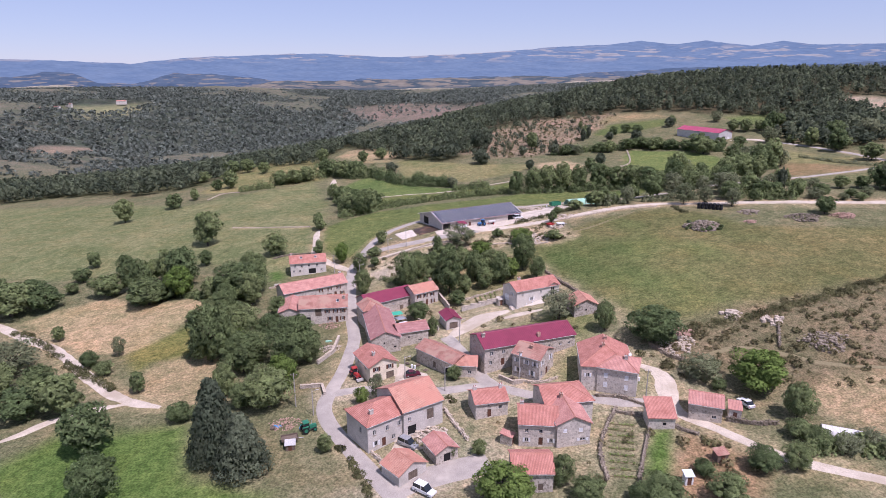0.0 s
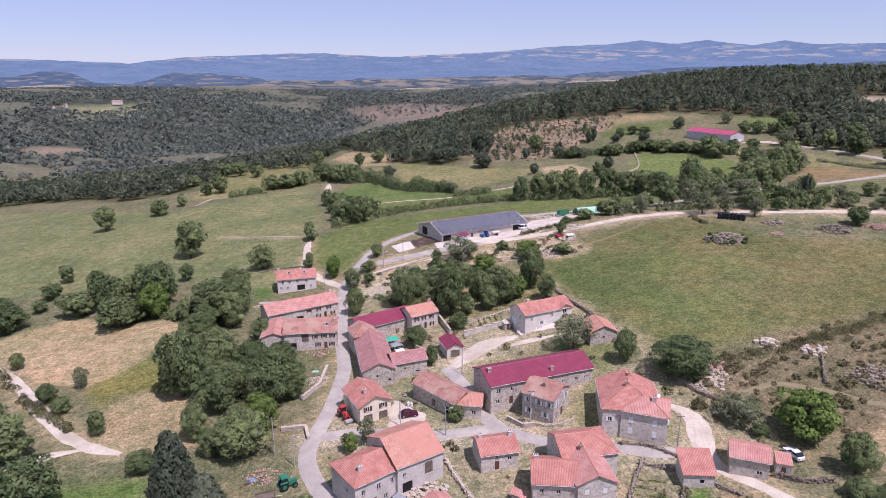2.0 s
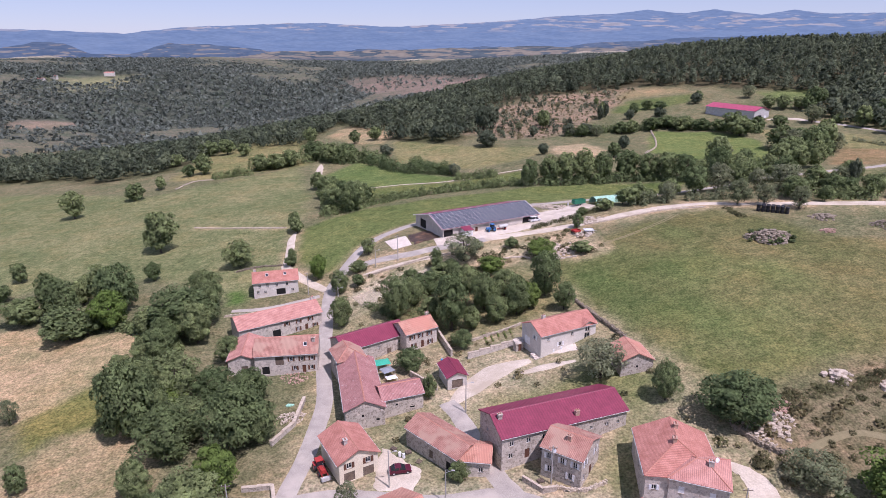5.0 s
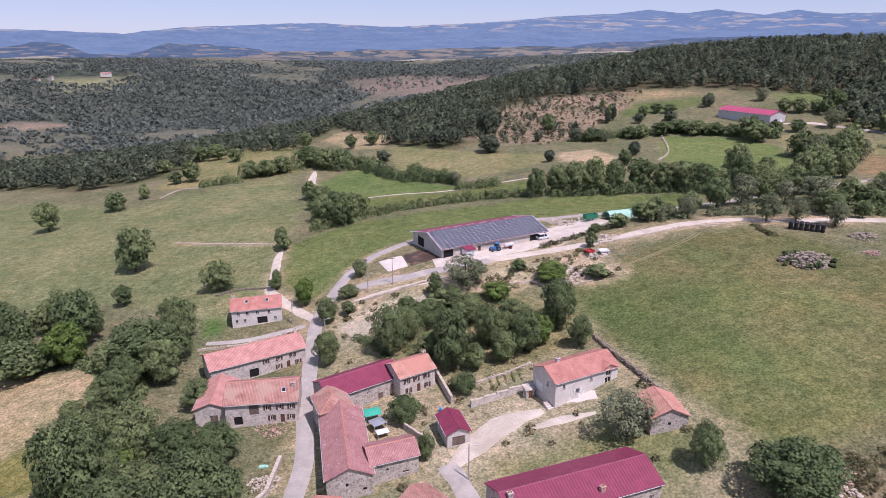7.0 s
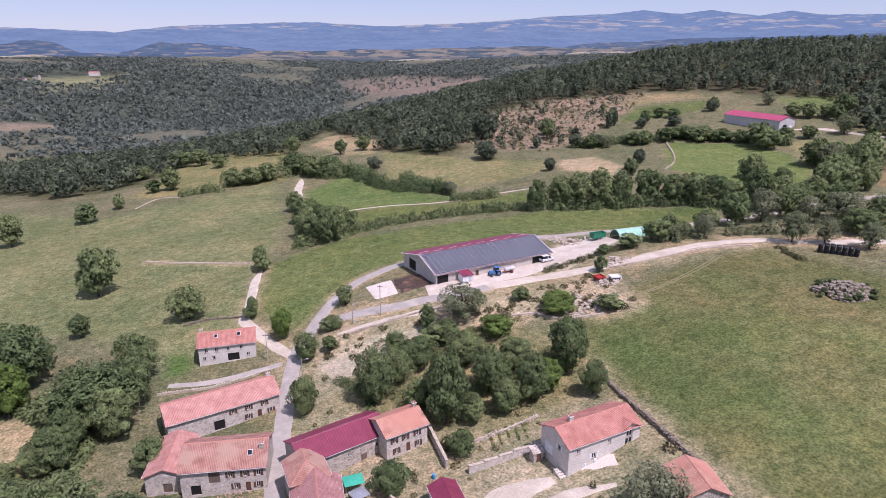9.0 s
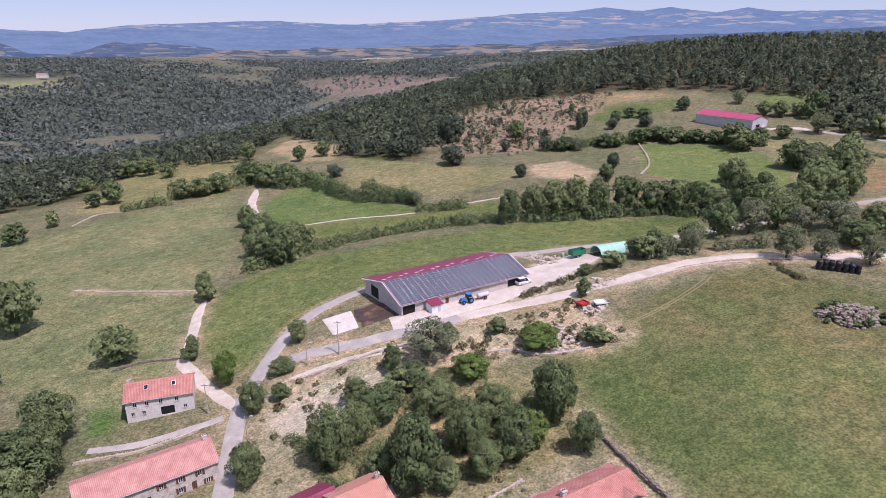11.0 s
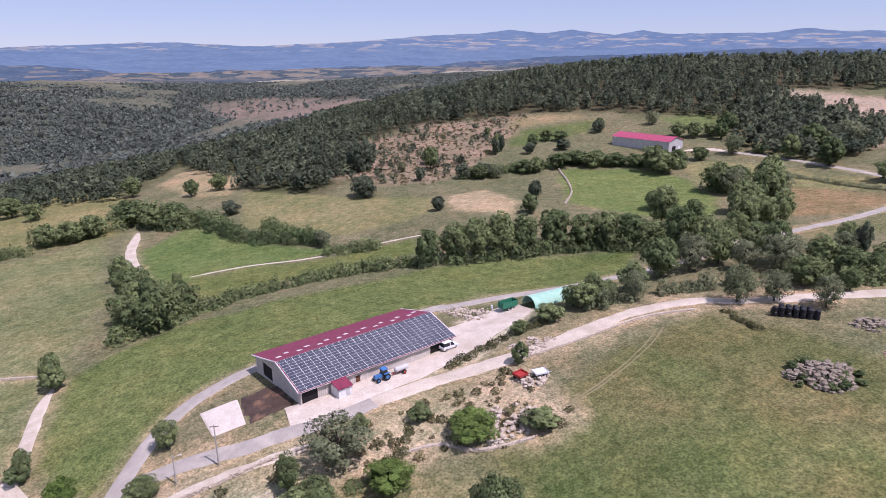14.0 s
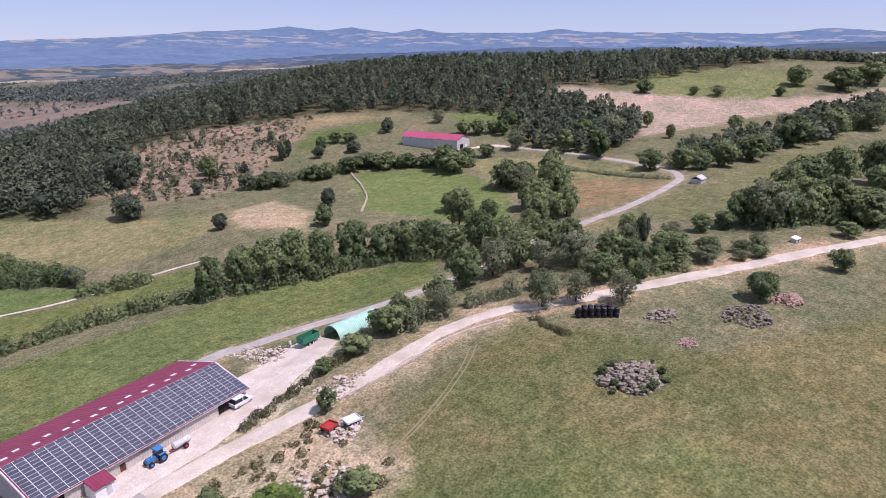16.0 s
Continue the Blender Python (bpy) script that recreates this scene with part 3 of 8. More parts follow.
TREES_VILLAGE = [
    (-16.3, 142.6, 6.2, 4.2), (-19.9, 140.4, 4.2, 3.6), (2.8, 149.5, 4.0, 3.8), (7.7, 118.8, 3.3, 3.4), (4.8, 197.3, 5.1, 5.2),
    (-8.0, 189.2, 5.5, 7.2), (-3.2, 176.2, 5.8, 3.4), (34.4, 176.1, 9.0, 10.0), (45.4, 166.5, 8.4, 5.6), (57.5, 159.6, 8.9, 14.5),
    (63.9, 143.8, 5.7, 9.8), (75.8, 138.8, 10.2, 13.0), (78.6, 126.6, 8.3, 6.9), (75.4, 119.4, 4.0, 6.0), (12.0, 104.5, 7.6, 11.3),
    (27.6, 104.3, 4.5, 6.4), (23.5, 108.4, 6.8, 4.4), (2.0, 118.3, 3.0, 1.9),
]
TREES_GARDEN = [
    (41.0, 102.7, 5.2, 8.5), (63.4, 110.3, 4.7, 6.7), (69.9, 109.9, 5.6, 5.6), (51.5, 109.6, 2.7, 4.5), (53.5, 102.5, 4.5, 7.4),
    (77.9, 116.5, 3.3, 5.8), (82.5, 114.4, 3.3, 5.8), (88.0, 115.9, 3.3, 5.8), (66.5, 139.6, 3.1, 3.4), (37.0, 103.7, 2.6, 4.3),
]
TREES_GROVE = [
    (-2.4, 240.4, 6.9, 4.8), (6.5, 244.6, 7.3, 13.0), (-13.3, 216.0, 12.3, 8.5), (2.1, 207.0, 15.6, 10.6), (11.3, 216.0, 10.7, 8.4),
    (20.0, 212.3, 10.3, 8.9), (28.7, 220.3, 13.0, 9.3), (32.6, 211.4, 7.7, 6.1), (-32.5, 236.4, 7.4, 6.3), (-28.7, 214.5, 8.7, 6.7),
    (-41.5, 248.9, 8.1, 5.9), (-26.1, 260.2, 5.8, 5.0), (-27.8, 249.1, 3.6, 5.1), (-4.5, 228.4, 6.4, 9.0), (7.4, 207.0, 6.1, 6.0),
    (-53.3, 262.1, 5.2, 3.6),
]
TREES_ROW = [
    (40.0, 346.8, 11.6, 9.2), (49.5, 347.8, 12.4, 11.3), (57.7, 347.2, 13.5, 11.3), (66.1, 346.9, 14.6, 11.3), (74.7, 347.3, 12.7, 10.4),
    (85.6, 348.0, 13.6, 12.5), (95.1, 344.9, 11.5, 11.4), (102.3, 341.7, 12.4, 11.3), (109.7, 339.4, 11.3, 11.2), (115.5, 334.3, 9.1, 10.0),
    (101.3, 303.3, 11.1, 10.3), (110.3, 303.5, 11.2, 10.3), (120.1, 304.7, 11.3, 10.4), (84.4, 286.8, 8.0, 7.0),
]
TREES_EAST = [
    (169.0, 360.8, 12.6, 13.5), (183.4, 367.4, 15.3, 14.0), (186.1, 394.1, 11.9, 12.8), (145.4, 382.8, 7.8, 9.7), (181.0, 444.6, 8.4, 16.3),
    (105.8, 275.3, 9.6, 8.9), (113.9, 272.5, 8.1, 7.3), (130.4, 291.1, 10.4, 11.4), (139.5, 287.3, 8.8, 9.6), (122.8, 265.9, 7.9, 7.1),
    (74.6, 290.3, 7.4, 6.3), (68.2, 288.5, 5.6, 6.2), (137.7, 311.8, 8.1, 10.9),
]
TREES_TOP = [
    (429.9, 551.1, 10.0, 14.2), (460.3, 525.6, 7.3, 8.4), (472.4, 511.9, 8.0, 12.9), (507.3, 480.7, 7.1, 8.2), (544.0, 490.7, 16.3, 19.0),
    (559.5, 461.5, 17.8, 27.6), (596.3, 459.5, 18.4, 28.4), (345.2, 467.0, 10.3, 8.3), (328.6, 433.0, 8.4, 6.3), (385.5, 429.7, 9.8, 11.1),
    (381.5, 414.5, 8.4, 10.7), (267.7, 517.3, 11.0, 11.5), (251.5, 500.7, 10.5, 9.1), (249.6, 460.1, 5.5, 8.4), (266.9, 428.5, 7.2, 12.7),
]
TREES_PASTURE = [
    (-152.0, 447.0, 12.8, 12.4), (-159.5, 443.3, 7.4, 9.5), (-178.0, 530.0, 10.9, 15.5), (-163.7, 527.7, 11.0, 13.7), (-144.5, 507.1, 9.1, 9.8),
    (-115.5, 445.4, 10.0, 12.4), (-105.2, 446.8, 9.5, 12.5), (-98.9, 452.9, 10.3, 12.8), (-189.0, 492.4, 8.3, 12.4), (-85.6, 467.0, 12.2, 14.8),
    (-73.3, 456.8, 11.8, 14.5), (-63.2, 455.5, 11.7, 15.9), (-66.3, 519.9, 9.7, 8.6), (-52.3, 529.1, 9.8, 10.5), (-103.1, 540.8, 11.8, 10.7),
    (-44.8, 365.9, 5.0, 4.3),
]
TREES_SLOPE = [
    (72.9, 526.4, 8.8, 9.4), (60.1, 487.3, 7.4, 5.6), (53.4, 514.0, 6.1, 6.5), (27.5, 463.4, 10.3, 11.1), (28.9, 528.8, 17.1, 11.8),
    (83.5, 481.4, 7.9, 8.5), (94.5, 479.9, 7.3, 10.0), (115.4, 530.7, 9.7, 5.0), (135.4, 523.3, 6.9, 7.4), (55.8, 410.9, 5.7, 5.7),
    (103.2, 420.9, 7.4, 6.4), (5.3, 396.5, 6.0, 6.6), (88.7, 383.7, 7.8, 8.5), (92.5, 362.8, 8.1, 8.9), (141.9, 379.9, 7.9, 10.4),
    (145.3, 357.9, 7.9, 8.7),
]
TREES_GROVE_FILL = [
    (-8.7, 222.1, 8.1, 7.3), (-3.3, 211.3, 7.7, 6.8), (14.2, 208.8, 7.5, 6.7), (23.7, 214.6, 7.7, 6.9), (17.5, 223.0, 7.8, 8.7),
    (6.8, 226.5, 8.0, 8.9), (-10.0, 232.9, 5.5, 6.2), (2.4, 235.4, 5.3, 7.8),
]
TREES_COPSE_FILL = [
    (-71.0, 183.0, 9.4, 10.5), (-54.2, 167.2, 8.3, 11.3), (-41.7, 149.6, 9.5, 8.8), (-37.8, 164.9, 8.9, 8.0), (-74.2, 179.6, 8.1, 6.9),
    (-63.5, 173.4, 9.3, 8.4), (-54.6, 198.4, 6.8, 7.5), (-109.0, 239.9, 12.9, 9.0), (-49.8, 142.2, 6.3, 7.0), (-158.2, 231.1, 7.6, 10.9),
    (-168.8, 227.1, 9.8, 10.8),
]
TREES_COPSE_BAND = [
    (-114.0, 228.0, 13.2, 9.8), (-112.3, 218.5, 5.2, 7.7), (-102.4, 218.0, 7.4, 9.2), (-96.0, 219.4, 11.4, 10.8), (-102.8, 240.1, 8.4, 10.4),
    (-117.9, 248.4, 7.4, 7.2), (-81.9, 212.9, 8.0, 8.9), (-74.1, 204.4, 8.9, 9.9), (-76.5, 198.2, 6.6, 8.2), (-74.4, 212.7, 9.6, 8.9),
    (-66.7, 208.3, 11.5, 10.1), (-68.4, 220.7, 11.8, 9.3), (-74.0, 186.1, 7.9, 8.9), (-62.2, 179.6, 6.5, 7.3), (-82.4, 196.3, 3.3, 5.4),
]
TREES_FAR = [
    (27.7, 469.3, 9.8, 12.3), (55.4, 408.8, 6.1, 5.1), (106.6, 427.4, 6.6, 5.5), (-38.7, 466.7, 6.8, 9.0), (6.1, 393.6, 6.4, 5.3),
    (34.3, 532.5, 17.2, 14.4), (73.7, 528.8, 8.5, 9.0), (24.1, 578.4, 11.3, 11.9), (194.2, 554.5, 8.2, 7.8), (156.6, 523.0, 6.7, 9.0),
]
TREES_NORTHEAST = [
    (256.0, 380.9, 10.3, 14.0), (188.2, 249.7, 6.3, 6.9), (152.6, 249.4, 6.8, 8.3), (159.4, 300.4, 8.6, 5.4), (160.2, 295.3, 8.7, 3.5),
    (161.1, 272.1, 4.8, 7.1), (178.2, 267.4, 3.6, 4.9), (171.3, 268.7, 3.0, 4.8), (172.5, 294.0, 3.8, 7.2), (272.2, 364.0, 7.5, 10.9),
    (286.1, 362.0, 11.6, 13.9), (310.6, 363.9, 13.5, 17.4), (368.8, 380.0, 18.6, 19.5), (422.1, 388.3, 16.7, 21.2), (457.5, 383.5, 17.3, 21.9),
]
TREES_EASTWOOD = [
    (138.7, 482.8, 8.2, 13.0), (155.9, 476.3, 8.0, 12.4), (191.4, 458.9, 7.4, 11.0), (118.3, 479.5, 6.5, 11.8),
    (147.6, 278.1, 6.5, 6.3), (156.3, 277.8, 7.4, 7.2), (134.8, 272.0, 5.6, 4.4), (206.7, 290.3, 11.5, 11.5), (212.9, 286.3, 13.5, 11.5),
    (224.1, 283.3, 14.5, 13.5), (235.9, 280.5, 14.7, 13.7), (235.9, 269.2, 12.0, 15.0), (184.8, 293.2, 5.8, 7.4), (193.4, 291.2, 5.9, 7.5),
    (218.6, 265.1, 4.7, 7.1), (281.6, 288.1, 12.4, 13.3), (285.3, 321.4, 11.4, 14.8), (312.1, 321.9, 12.0, 15.5),
]
TREES_SHEDSIDE = [
    (184.5, 401.1, 13.5, 14.2), (195.5, 403.0, 10.9, 11.7), (200.0, 388.1, 16.9, 14.9), (204.8, 385.5, 10.3, 9.9), (150.5, 336.2, 12.4, 10.9),
    (160.6, 338.3, 10.5, 10.1), (169.7, 341.5, 11.4, 9.2), (141.9, 328.3, 9.0, 7.6), (91.1, 476.1, 7.5, 9.3), (100.2, 474.4, 7.1, 8.7),
    (124.3, 479.1, 8.9, 9.5), (123.8, 583.1, 6.7, 4.8), (70.7, 513.0, 13.1, 10.2), (118.6, 538.7, 11.5, 6.6), (142.0, 537.6, 8.4, 8.1),
    (156.2, 550.9, 7.1, 9.9), (164.5, 546.9, 6.3, 9.8), (198.1, 560.6, 8.2, 7.8), (234.7, 555.7, 9.8, 10.2), (233.7, 520.8, 8.7, 10.9),
    (240.3, 512.5, 9.7, 12.1), (250.6, 510.6, 8.2, 10.7), (179.9, 451.5, 13.1, 16.2), (150.6, 485.0, 8.6, 13.0), (160.5, 480.4, 8.4, 12.2),
    (167.9, 471.7, 7.6, 11.6), (175.9, 464.6, 7.0, 11.0), (198.0, 458.0, 8.3, 12.3), (213.8, 462.5, 6.5, 10.6), (236.5, 466.4, 11.0, 12.7),
    (258.6, 508.3, 14.8, 10.6), (117.5, 322.5, 15.0, 10.3), (123.4, 316.5, 12.0, 10.7), (131.8, 319.2, 8.9, 8.0), (131.4, 356.8, 14.6, 10.7),
]
TREES_TRACKSIDE = [
    (-47.9, 325.9, 10.3, 9.8), (-41.1, 321.3, 12.5, 11.0), (-37.1, 334.6, 9.9, 9.9), (-39.7, 327.6, 11.9, 10.6), (-58.3, 354.6, 10.5, 8.7),
    (-66.7, 380.6, 9.3, 8.4), (-47.3, 341.3, 10.7, 9.1), (-55.6, 361.4, 9.4, 8.2), (-52.5, 333.0, 9.0, 9.0), (-53.0, 347.0, 8.5, 8.5),
]
TREES_FAREAST = [
    (267.2, 371.7, 11.0, 12.2), (298.4, 375.0, 9.2, 11.7), (288.2, 382.5, 13.8, 8.8), (205.6, 285.4, 15.5, 15.7), (201.8, 291.1, 11.5, 11.4),
    (262.8, 305.2, 14.2, 14.4), (251.4, 306.2, 12.1, 12.4), (283.9, 306.0, 16.5, 12.7), (306.1, 301.8, 19.0, 16.9), (242.8, 271.1, 10.1, 16.2),
    (217.1, 282.9, 10.6, 11.4), (133.6, 297.2, 12.2, 8.6), (153.0, 294.1, 7.6, 7.9), (122.6, 296.5, 8.4, 8.4), (143.0, 282.0, 7.0, 9.8),
    (159.8, 284.9, 6.0, 8.4), (165.3, 275.4, 6.1, 7.5), (183.2, 271.8, 5.1, 6.0), (177.1, 273.0, 3.8, 5.0), (127.1, 278.5, 7.8, 9.0),
    (275.5, 452.7, 14.2, 15.0), (299.9, 454.4, 14.7, 17.5), (258.3, 419.4, 14.5, 15.4), (253.8, 442.4, 12.9, 12.9),
]
CONIFERS_UPPER = [(121.2, 537.4, 11.4, 5.1), (156.3, 291.6, 11.1, 4.5)]
BUSHES = [
    (30.7, 244.3, 5.8, 10.0), (43.3, 242.5, 4.0, 7.0), (22.3, 251.7, 3.7, 4.9), (51.7, 281.3, 2.6, 3.3), (46.5, 265.9, 5.1, 4.3),
    (10.7, 251.4, 3.9, 3.6), (-29.1, 248.8, 3.4, 5.3), (-27.3, 239.5, 4.0, 4.4), (-53.4, 261.5, 3.9, 4.8), (-58.8, 295.4, 6.3, 6.2),
    (14.5, 236.3, 5.3, 8.8), (-0.8, 235.0, 5.5, 7.5), (50.6, 279.6, 3.1, 4.2), (59.4, 282.2, 4.6, 7.5), (69.6, 286.0, 7.1, 7.9),
    (79.8, 291.4, 5.0, 5.6), (88.2, 294.7, 7.9, 8.8), (102.6, 240.8, 2.5, 2.8), (50.1, 342.8, 0.5, 0.5),
]
# hedges, middle line
HEDGE_CURVE = [
    (-38.0, 327.9), (-28.3, 336.3), (-17.5, 343.9), (-1.8, 348.3), (14.7, 351.8), (35.1, 348.9),
]
HEDGE_NORTH = [
    (-51.7, 454.7), (-31.6, 424.6), (-12.7, 411.4), (2.6, 401.9),
]
HEDGE_SHORT = [
    (9.4, 381.6), (25.2, 375.8),
]
HEDGE_TRACK = [
    (-50.8, 318.2), (-54.6, 341.4), (-63.0, 371.9), (-65.9, 388.6),
]
HEDGE_CLUMP = [
    (-48.6, 319.8), (-42.3, 322.4), (-38.2, 329.1),
]
HEDGE_KNOLL = [
    (81.1, 478.7), (107.1, 484.4), (133.5, 483.2),
]
HEDGE_SHED = [
    (139.6, 491.1), (155.7, 488.4), (174.3, 469.5), (195.0, 452.9),
]
HEDGE_WEST = [
    (-138.5, 428.1), (-119.3, 434.0),
]
HEDGE_WEST_B = [
    (-120.2, 447.2), (-100.3, 457.8), (-89.7, 460.5),
]
HEDGE_FORK = [
    (-93.7, 482.4), (-73.0, 462.3), (-56.8, 451.1), (-45.7, 452.5),
]
HEDGE_SCRUB = [
    (69.4, 165.3), (87.4, 168.9), (108.1, 175.1), (136.3, 186.5), (168.8, 199.5),
]
HEDGE_SPUR = [
    (-19.1, 438.3), (-0.6, 410.8),
]
HEDGE_POND = [
    (9.2, 382.6), (25.5, 376.2),
]
HEDGE_HILL = [
    (85.0, 487.3), (102.8, 488.0), (131.1, 488.6), (143.3, 494.2),
]
HEDGE_RIDGE = [
    (273.4, 378.6), (294.1, 374.9), (346.1, 382.1), (416.6, 392.1), (490.0, 390.8),
]
BANK_SHRUBS = [
    (31.8, 270.3), (39.5, 274.8), (49.3, 279.4), (60.7, 282.0),
]
BANK_TREES = [
    (70.3, 284.5), (87.6, 288.1), (104.5, 287.7), (116.9, 284.6),
]
BANK_COPSE = [
    (127.3, 283.1), (137.9, 277.0), (151.0, 273.2),
]
BANK_ROCKS = [
    (14.9, 240.1), (22.5, 252.8), (30.2, 247.9), (41.8, 245.5), (46.9, 242.8),
]
SCRUB_TRACK = [
    (57.1, 148.8), (65.2, 151.1), (74.3, 148.5),
]
HEDGE_GARDEN = [
    (75.8, 114.7), (83.6, 116.2), (88.9, 112.3),
]
HEDGE_PADDOCK = [
    (-22.8, 123.6), (-16.5, 112.3), (-13.6, 107.3),
]
HEDGE_WESTROAD = [
    (-147.2, 200.7), (-135.6, 194.8), (-114.2, 174.6), (-101.4, 163.8), (-88.6, 154.5),
]
FIELD_SHRUBS = [(100.2, 270.7), (100.3, 266.0), (101.1, 260.3)]
HEDGE_COPSE = [(-113.1, 219.2), (-99.8, 222.1), (-85.3, 214.7), (-78.0, 212.0), (-72.0, 204.0), (-71.0, 194.6), (-74.0, 183.7), (-72.2, 172.6)]
HEDGE_GROVE = [(-16.0, 222.0), (-6.0, 216.5), (4.0, 214.0), (12.0, 219.0), (22.0, 219.0), (27.0, 228.0)]
HEDGE_GROVE_TOP = [(-6.0, 229.0), (2.0, 231.0), (9.0, 238.0), (16.0, 236.0)]
HEDGE_ROADSIDE = [(-22.0, 224.5), (-16.0, 219.0), (-13.0, 211.0), (-8.0, 209.0)]
HEDGE_ROW = [
    (39.0, 347.2), (55.1, 344.9), (74.0, 345.2), (94.3, 342.7), (114.2, 331.8),
]
HEDGE_COPSE_EAST = [
    (202.2, 289.2), (217.7, 283.3), (237.5, 275.6), (242.4, 265.8),
]
HEDGE_CORNER = [
    (273.8, 314.3), (317.0, 319.5), (348.8, 318.9),
]
HEDGE_MIDROW = [
    (183.6, 408.0), (192.3, 392.9), (193.3, 373.9),
]
HEDGE_EAST = [
    (230.7, 410.1), (236.7, 380.5), (243.5, 359.2),
]
# dry stone walls, middle line
WALL_PLOT_WEST = [
    (40.2, 132.9), (36.0, 125.3), (33.1, 117.9), (32.6, 109.4),
]
WALL_PLOT_EAST = [
    (45.8, 125.6), (42.1, 117.2), (38.5, 108.2),
]
WALL_COTTAGE = [
    (62.9, 126.3), (67.6, 124.4), (73.0, 124.2),
]
WALL_HEATH = [
    (92.6, 164.1), (88.4, 154.6),
]
WALL_HOE = [
    (-24.8, 244.3), (-14.7, 246.4), (-5.5, 248.2), (5.1, 249.8),
]
WALL_MEADOW = [
    (-107.6, 314.3), (-86.2, 309.2), (-65.4, 303.9),
]
WALL_BEND = [
    (137.8, 479.1), (127.9, 436.4), (110.6, 400.6),
]
WALL_FIELD = [
    (34.7, 220.2), (41.2, 198.4), (45.8, 184.0),
]
WALL_ROAD = [
    (49.8, 267.7), (63.5, 270.2), (80.3, 275.0), (94.0, 274.9),
]
WALL_LANE = [
    (36.7, 137.7), (42.5, 136.5), (47.9, 132.4),
]
WALL_YARD = [
    (55.7, 158.5), (58.8, 153.9), (62.3, 151.1),
]
WALL_HOUSE = [
    (-65.0, 224.7), (-53.9, 227.6), (-43.7, 232.9),
]
WALL_YARD_A = [
    (0.3, 136.3), (2.7, 129.7), (5.5, 123.7),
]
WALL_YARD_B = [
    (-6.0, 130.8), (-4.0, 124.4), (-1.9, 119.2),
]
WALL_YARD_C = [
    (-15.7, 121.2), (-12.3, 116.5),
]
WALL_TALL = [
    (20.1, 146.0), (24.2, 144.9), (28.7, 146.3),
]
WALL_RUIN_A = [
    (-35.1, 162.9), (-31.8, 169.4), (-31.6, 178.8),
]
WALL_RUIN_B = [
    (-37.0, 149.6), (-31.5, 150.1), (-29.9, 145.4),
]
WALL_TERRACE_B = [
    (6.7, 200.0), (14.5, 203.3), (20.5, 206.5),
]
WALL_GARDEN = [
    (-2.5, 207.7), (0.2, 199.4), (2.0, 193.8),
]
WALL_COURT = [
    (-7.9, 186.4), (-4.3, 182.3), (-1.4, 179.4),
]
WALL_LOWER = [
    (50.1, 127.3), (52.1, 124.0), (55.0, 121.8),
]
WALL_POTAGER = [
    (39.2, 131.7), (45.6, 129.1),
]
WALL_SLOPE = [
    (17.6, 243.8), (24.7, 244.2), (31.1, 240.9), (41.5, 240.6),
]
WALL_PASTURE = [
    (-153.1, 405.8), (-150.1, 423.7), (-138.6, 425.4),
]
WALL_NORTH = [
    (-72.4, 259.3), (-65.3, 262.4), (-56.8, 262.3),
]
SKYLINE = [
    (-33.9, 0.64), (-30.4, 0.53), (-25.9, 0.32), (-20.4, 0.89), (-16.0, 0.99), (-11.4, 1.17), (-4.7, 0.84), (3.1, 1.15),
    (10.3, 1.65), (14.5, 1.79), (16.7, 2.08), (19.0, 1.74), (21.9, 1.99), (25.2, 1.51), (27.5, 1.88), (29.4, 1.56),
    (36.9, 1.54), (39.2, 1.8), (41.6, 1.51), (49.2, 1.43), (54.6, 1.27), (59.3, 1.6), (63.4, 1.21),
]
HILLTOPS = [
    (-34.2, -0.65), (-32.0, -0.27), (-30.2, -0.37), (-28.4, -1.14), (-25.7, -1.26), (-22.7, -0.42), (-19.3, -0.53), (-16.6, -0.82),
    (-13.0, -1.41), (-6.7, -0.98), (-1.3, -1.1), (3.2, -0.74), (8.5, -1.03), (13.3, -0.5), (19.6, -0.2), (25.7, 0.0), (30.5, 0.1), (35.4, 0.38),
    (40.2, 0.37), (43.0, 0.24), (47.1, 0.36), (49.3, 0.18), (53.5, 0.26), (57.4, 0.5), (63.4, 0.7),
]
PLATEAU_TOPS = [
    (-40.0, -2.4), (-21.0, -2.2), (-17.6, -1.55), (-14.9, -1.18), (-12.0, -1.1), (-9.2, -1.16), (-6.3, -1.07), (-3.3, -1.03), (-0.1, -0.9), (3.1, -1.03),
    (7.0, -0.78), (10.4, -0.85), (14.1, -0.95), (17.8, -0.75), (24.0, -0.5), (35.0, -0.1), (43.0, 0.1), (50.0, 0.05), (63.4, 0.35),
]
# heights of the land: place and height
LAND_VILLAGE = [
    (-20, 129, -6.5), (0, 108, -7), (40, 115, -4.5), (69, 128, -2), (100, 120, -1), (140, 130, 3), (72, 142, -2), (65, 158, 1.5),
    (45, 178, 3.5), (12, 165, -3), (0, 150, -4.5), (-28, 165, -6), (-30, 192, -5.5), (-35, 215, -5), (-44, 240, -5), (-25, 238, -2),
    (-21, 268, 3.2), (0, 257, 6.3), (-4, 261, 6.4), (24, 262, 6.9), (14, 283, 7.0), (-12, 281, 5.4), (45, 243, 8), (35, 278, 7.4),
    (25, 215, 1), (0, 200, -2.5), (103, 240, 13), (111, 261, 15), (128, 240, 14.5), (90, 190, 9), (130, 180, 9), (150, 215, 13),
]
LAND_WEST = [
    (-93, 149, -10), (-70, 160, -9), (-90, 217, -6.5), (-105, 225, -9), (-135, 190, -13), (-72, 262, -5), (-115, 308, -6), (-167, 290, -10),
    (-177, 349, -11), (-130, 120, -13), (-60, 100, -10), (-50, 130, -8),
]
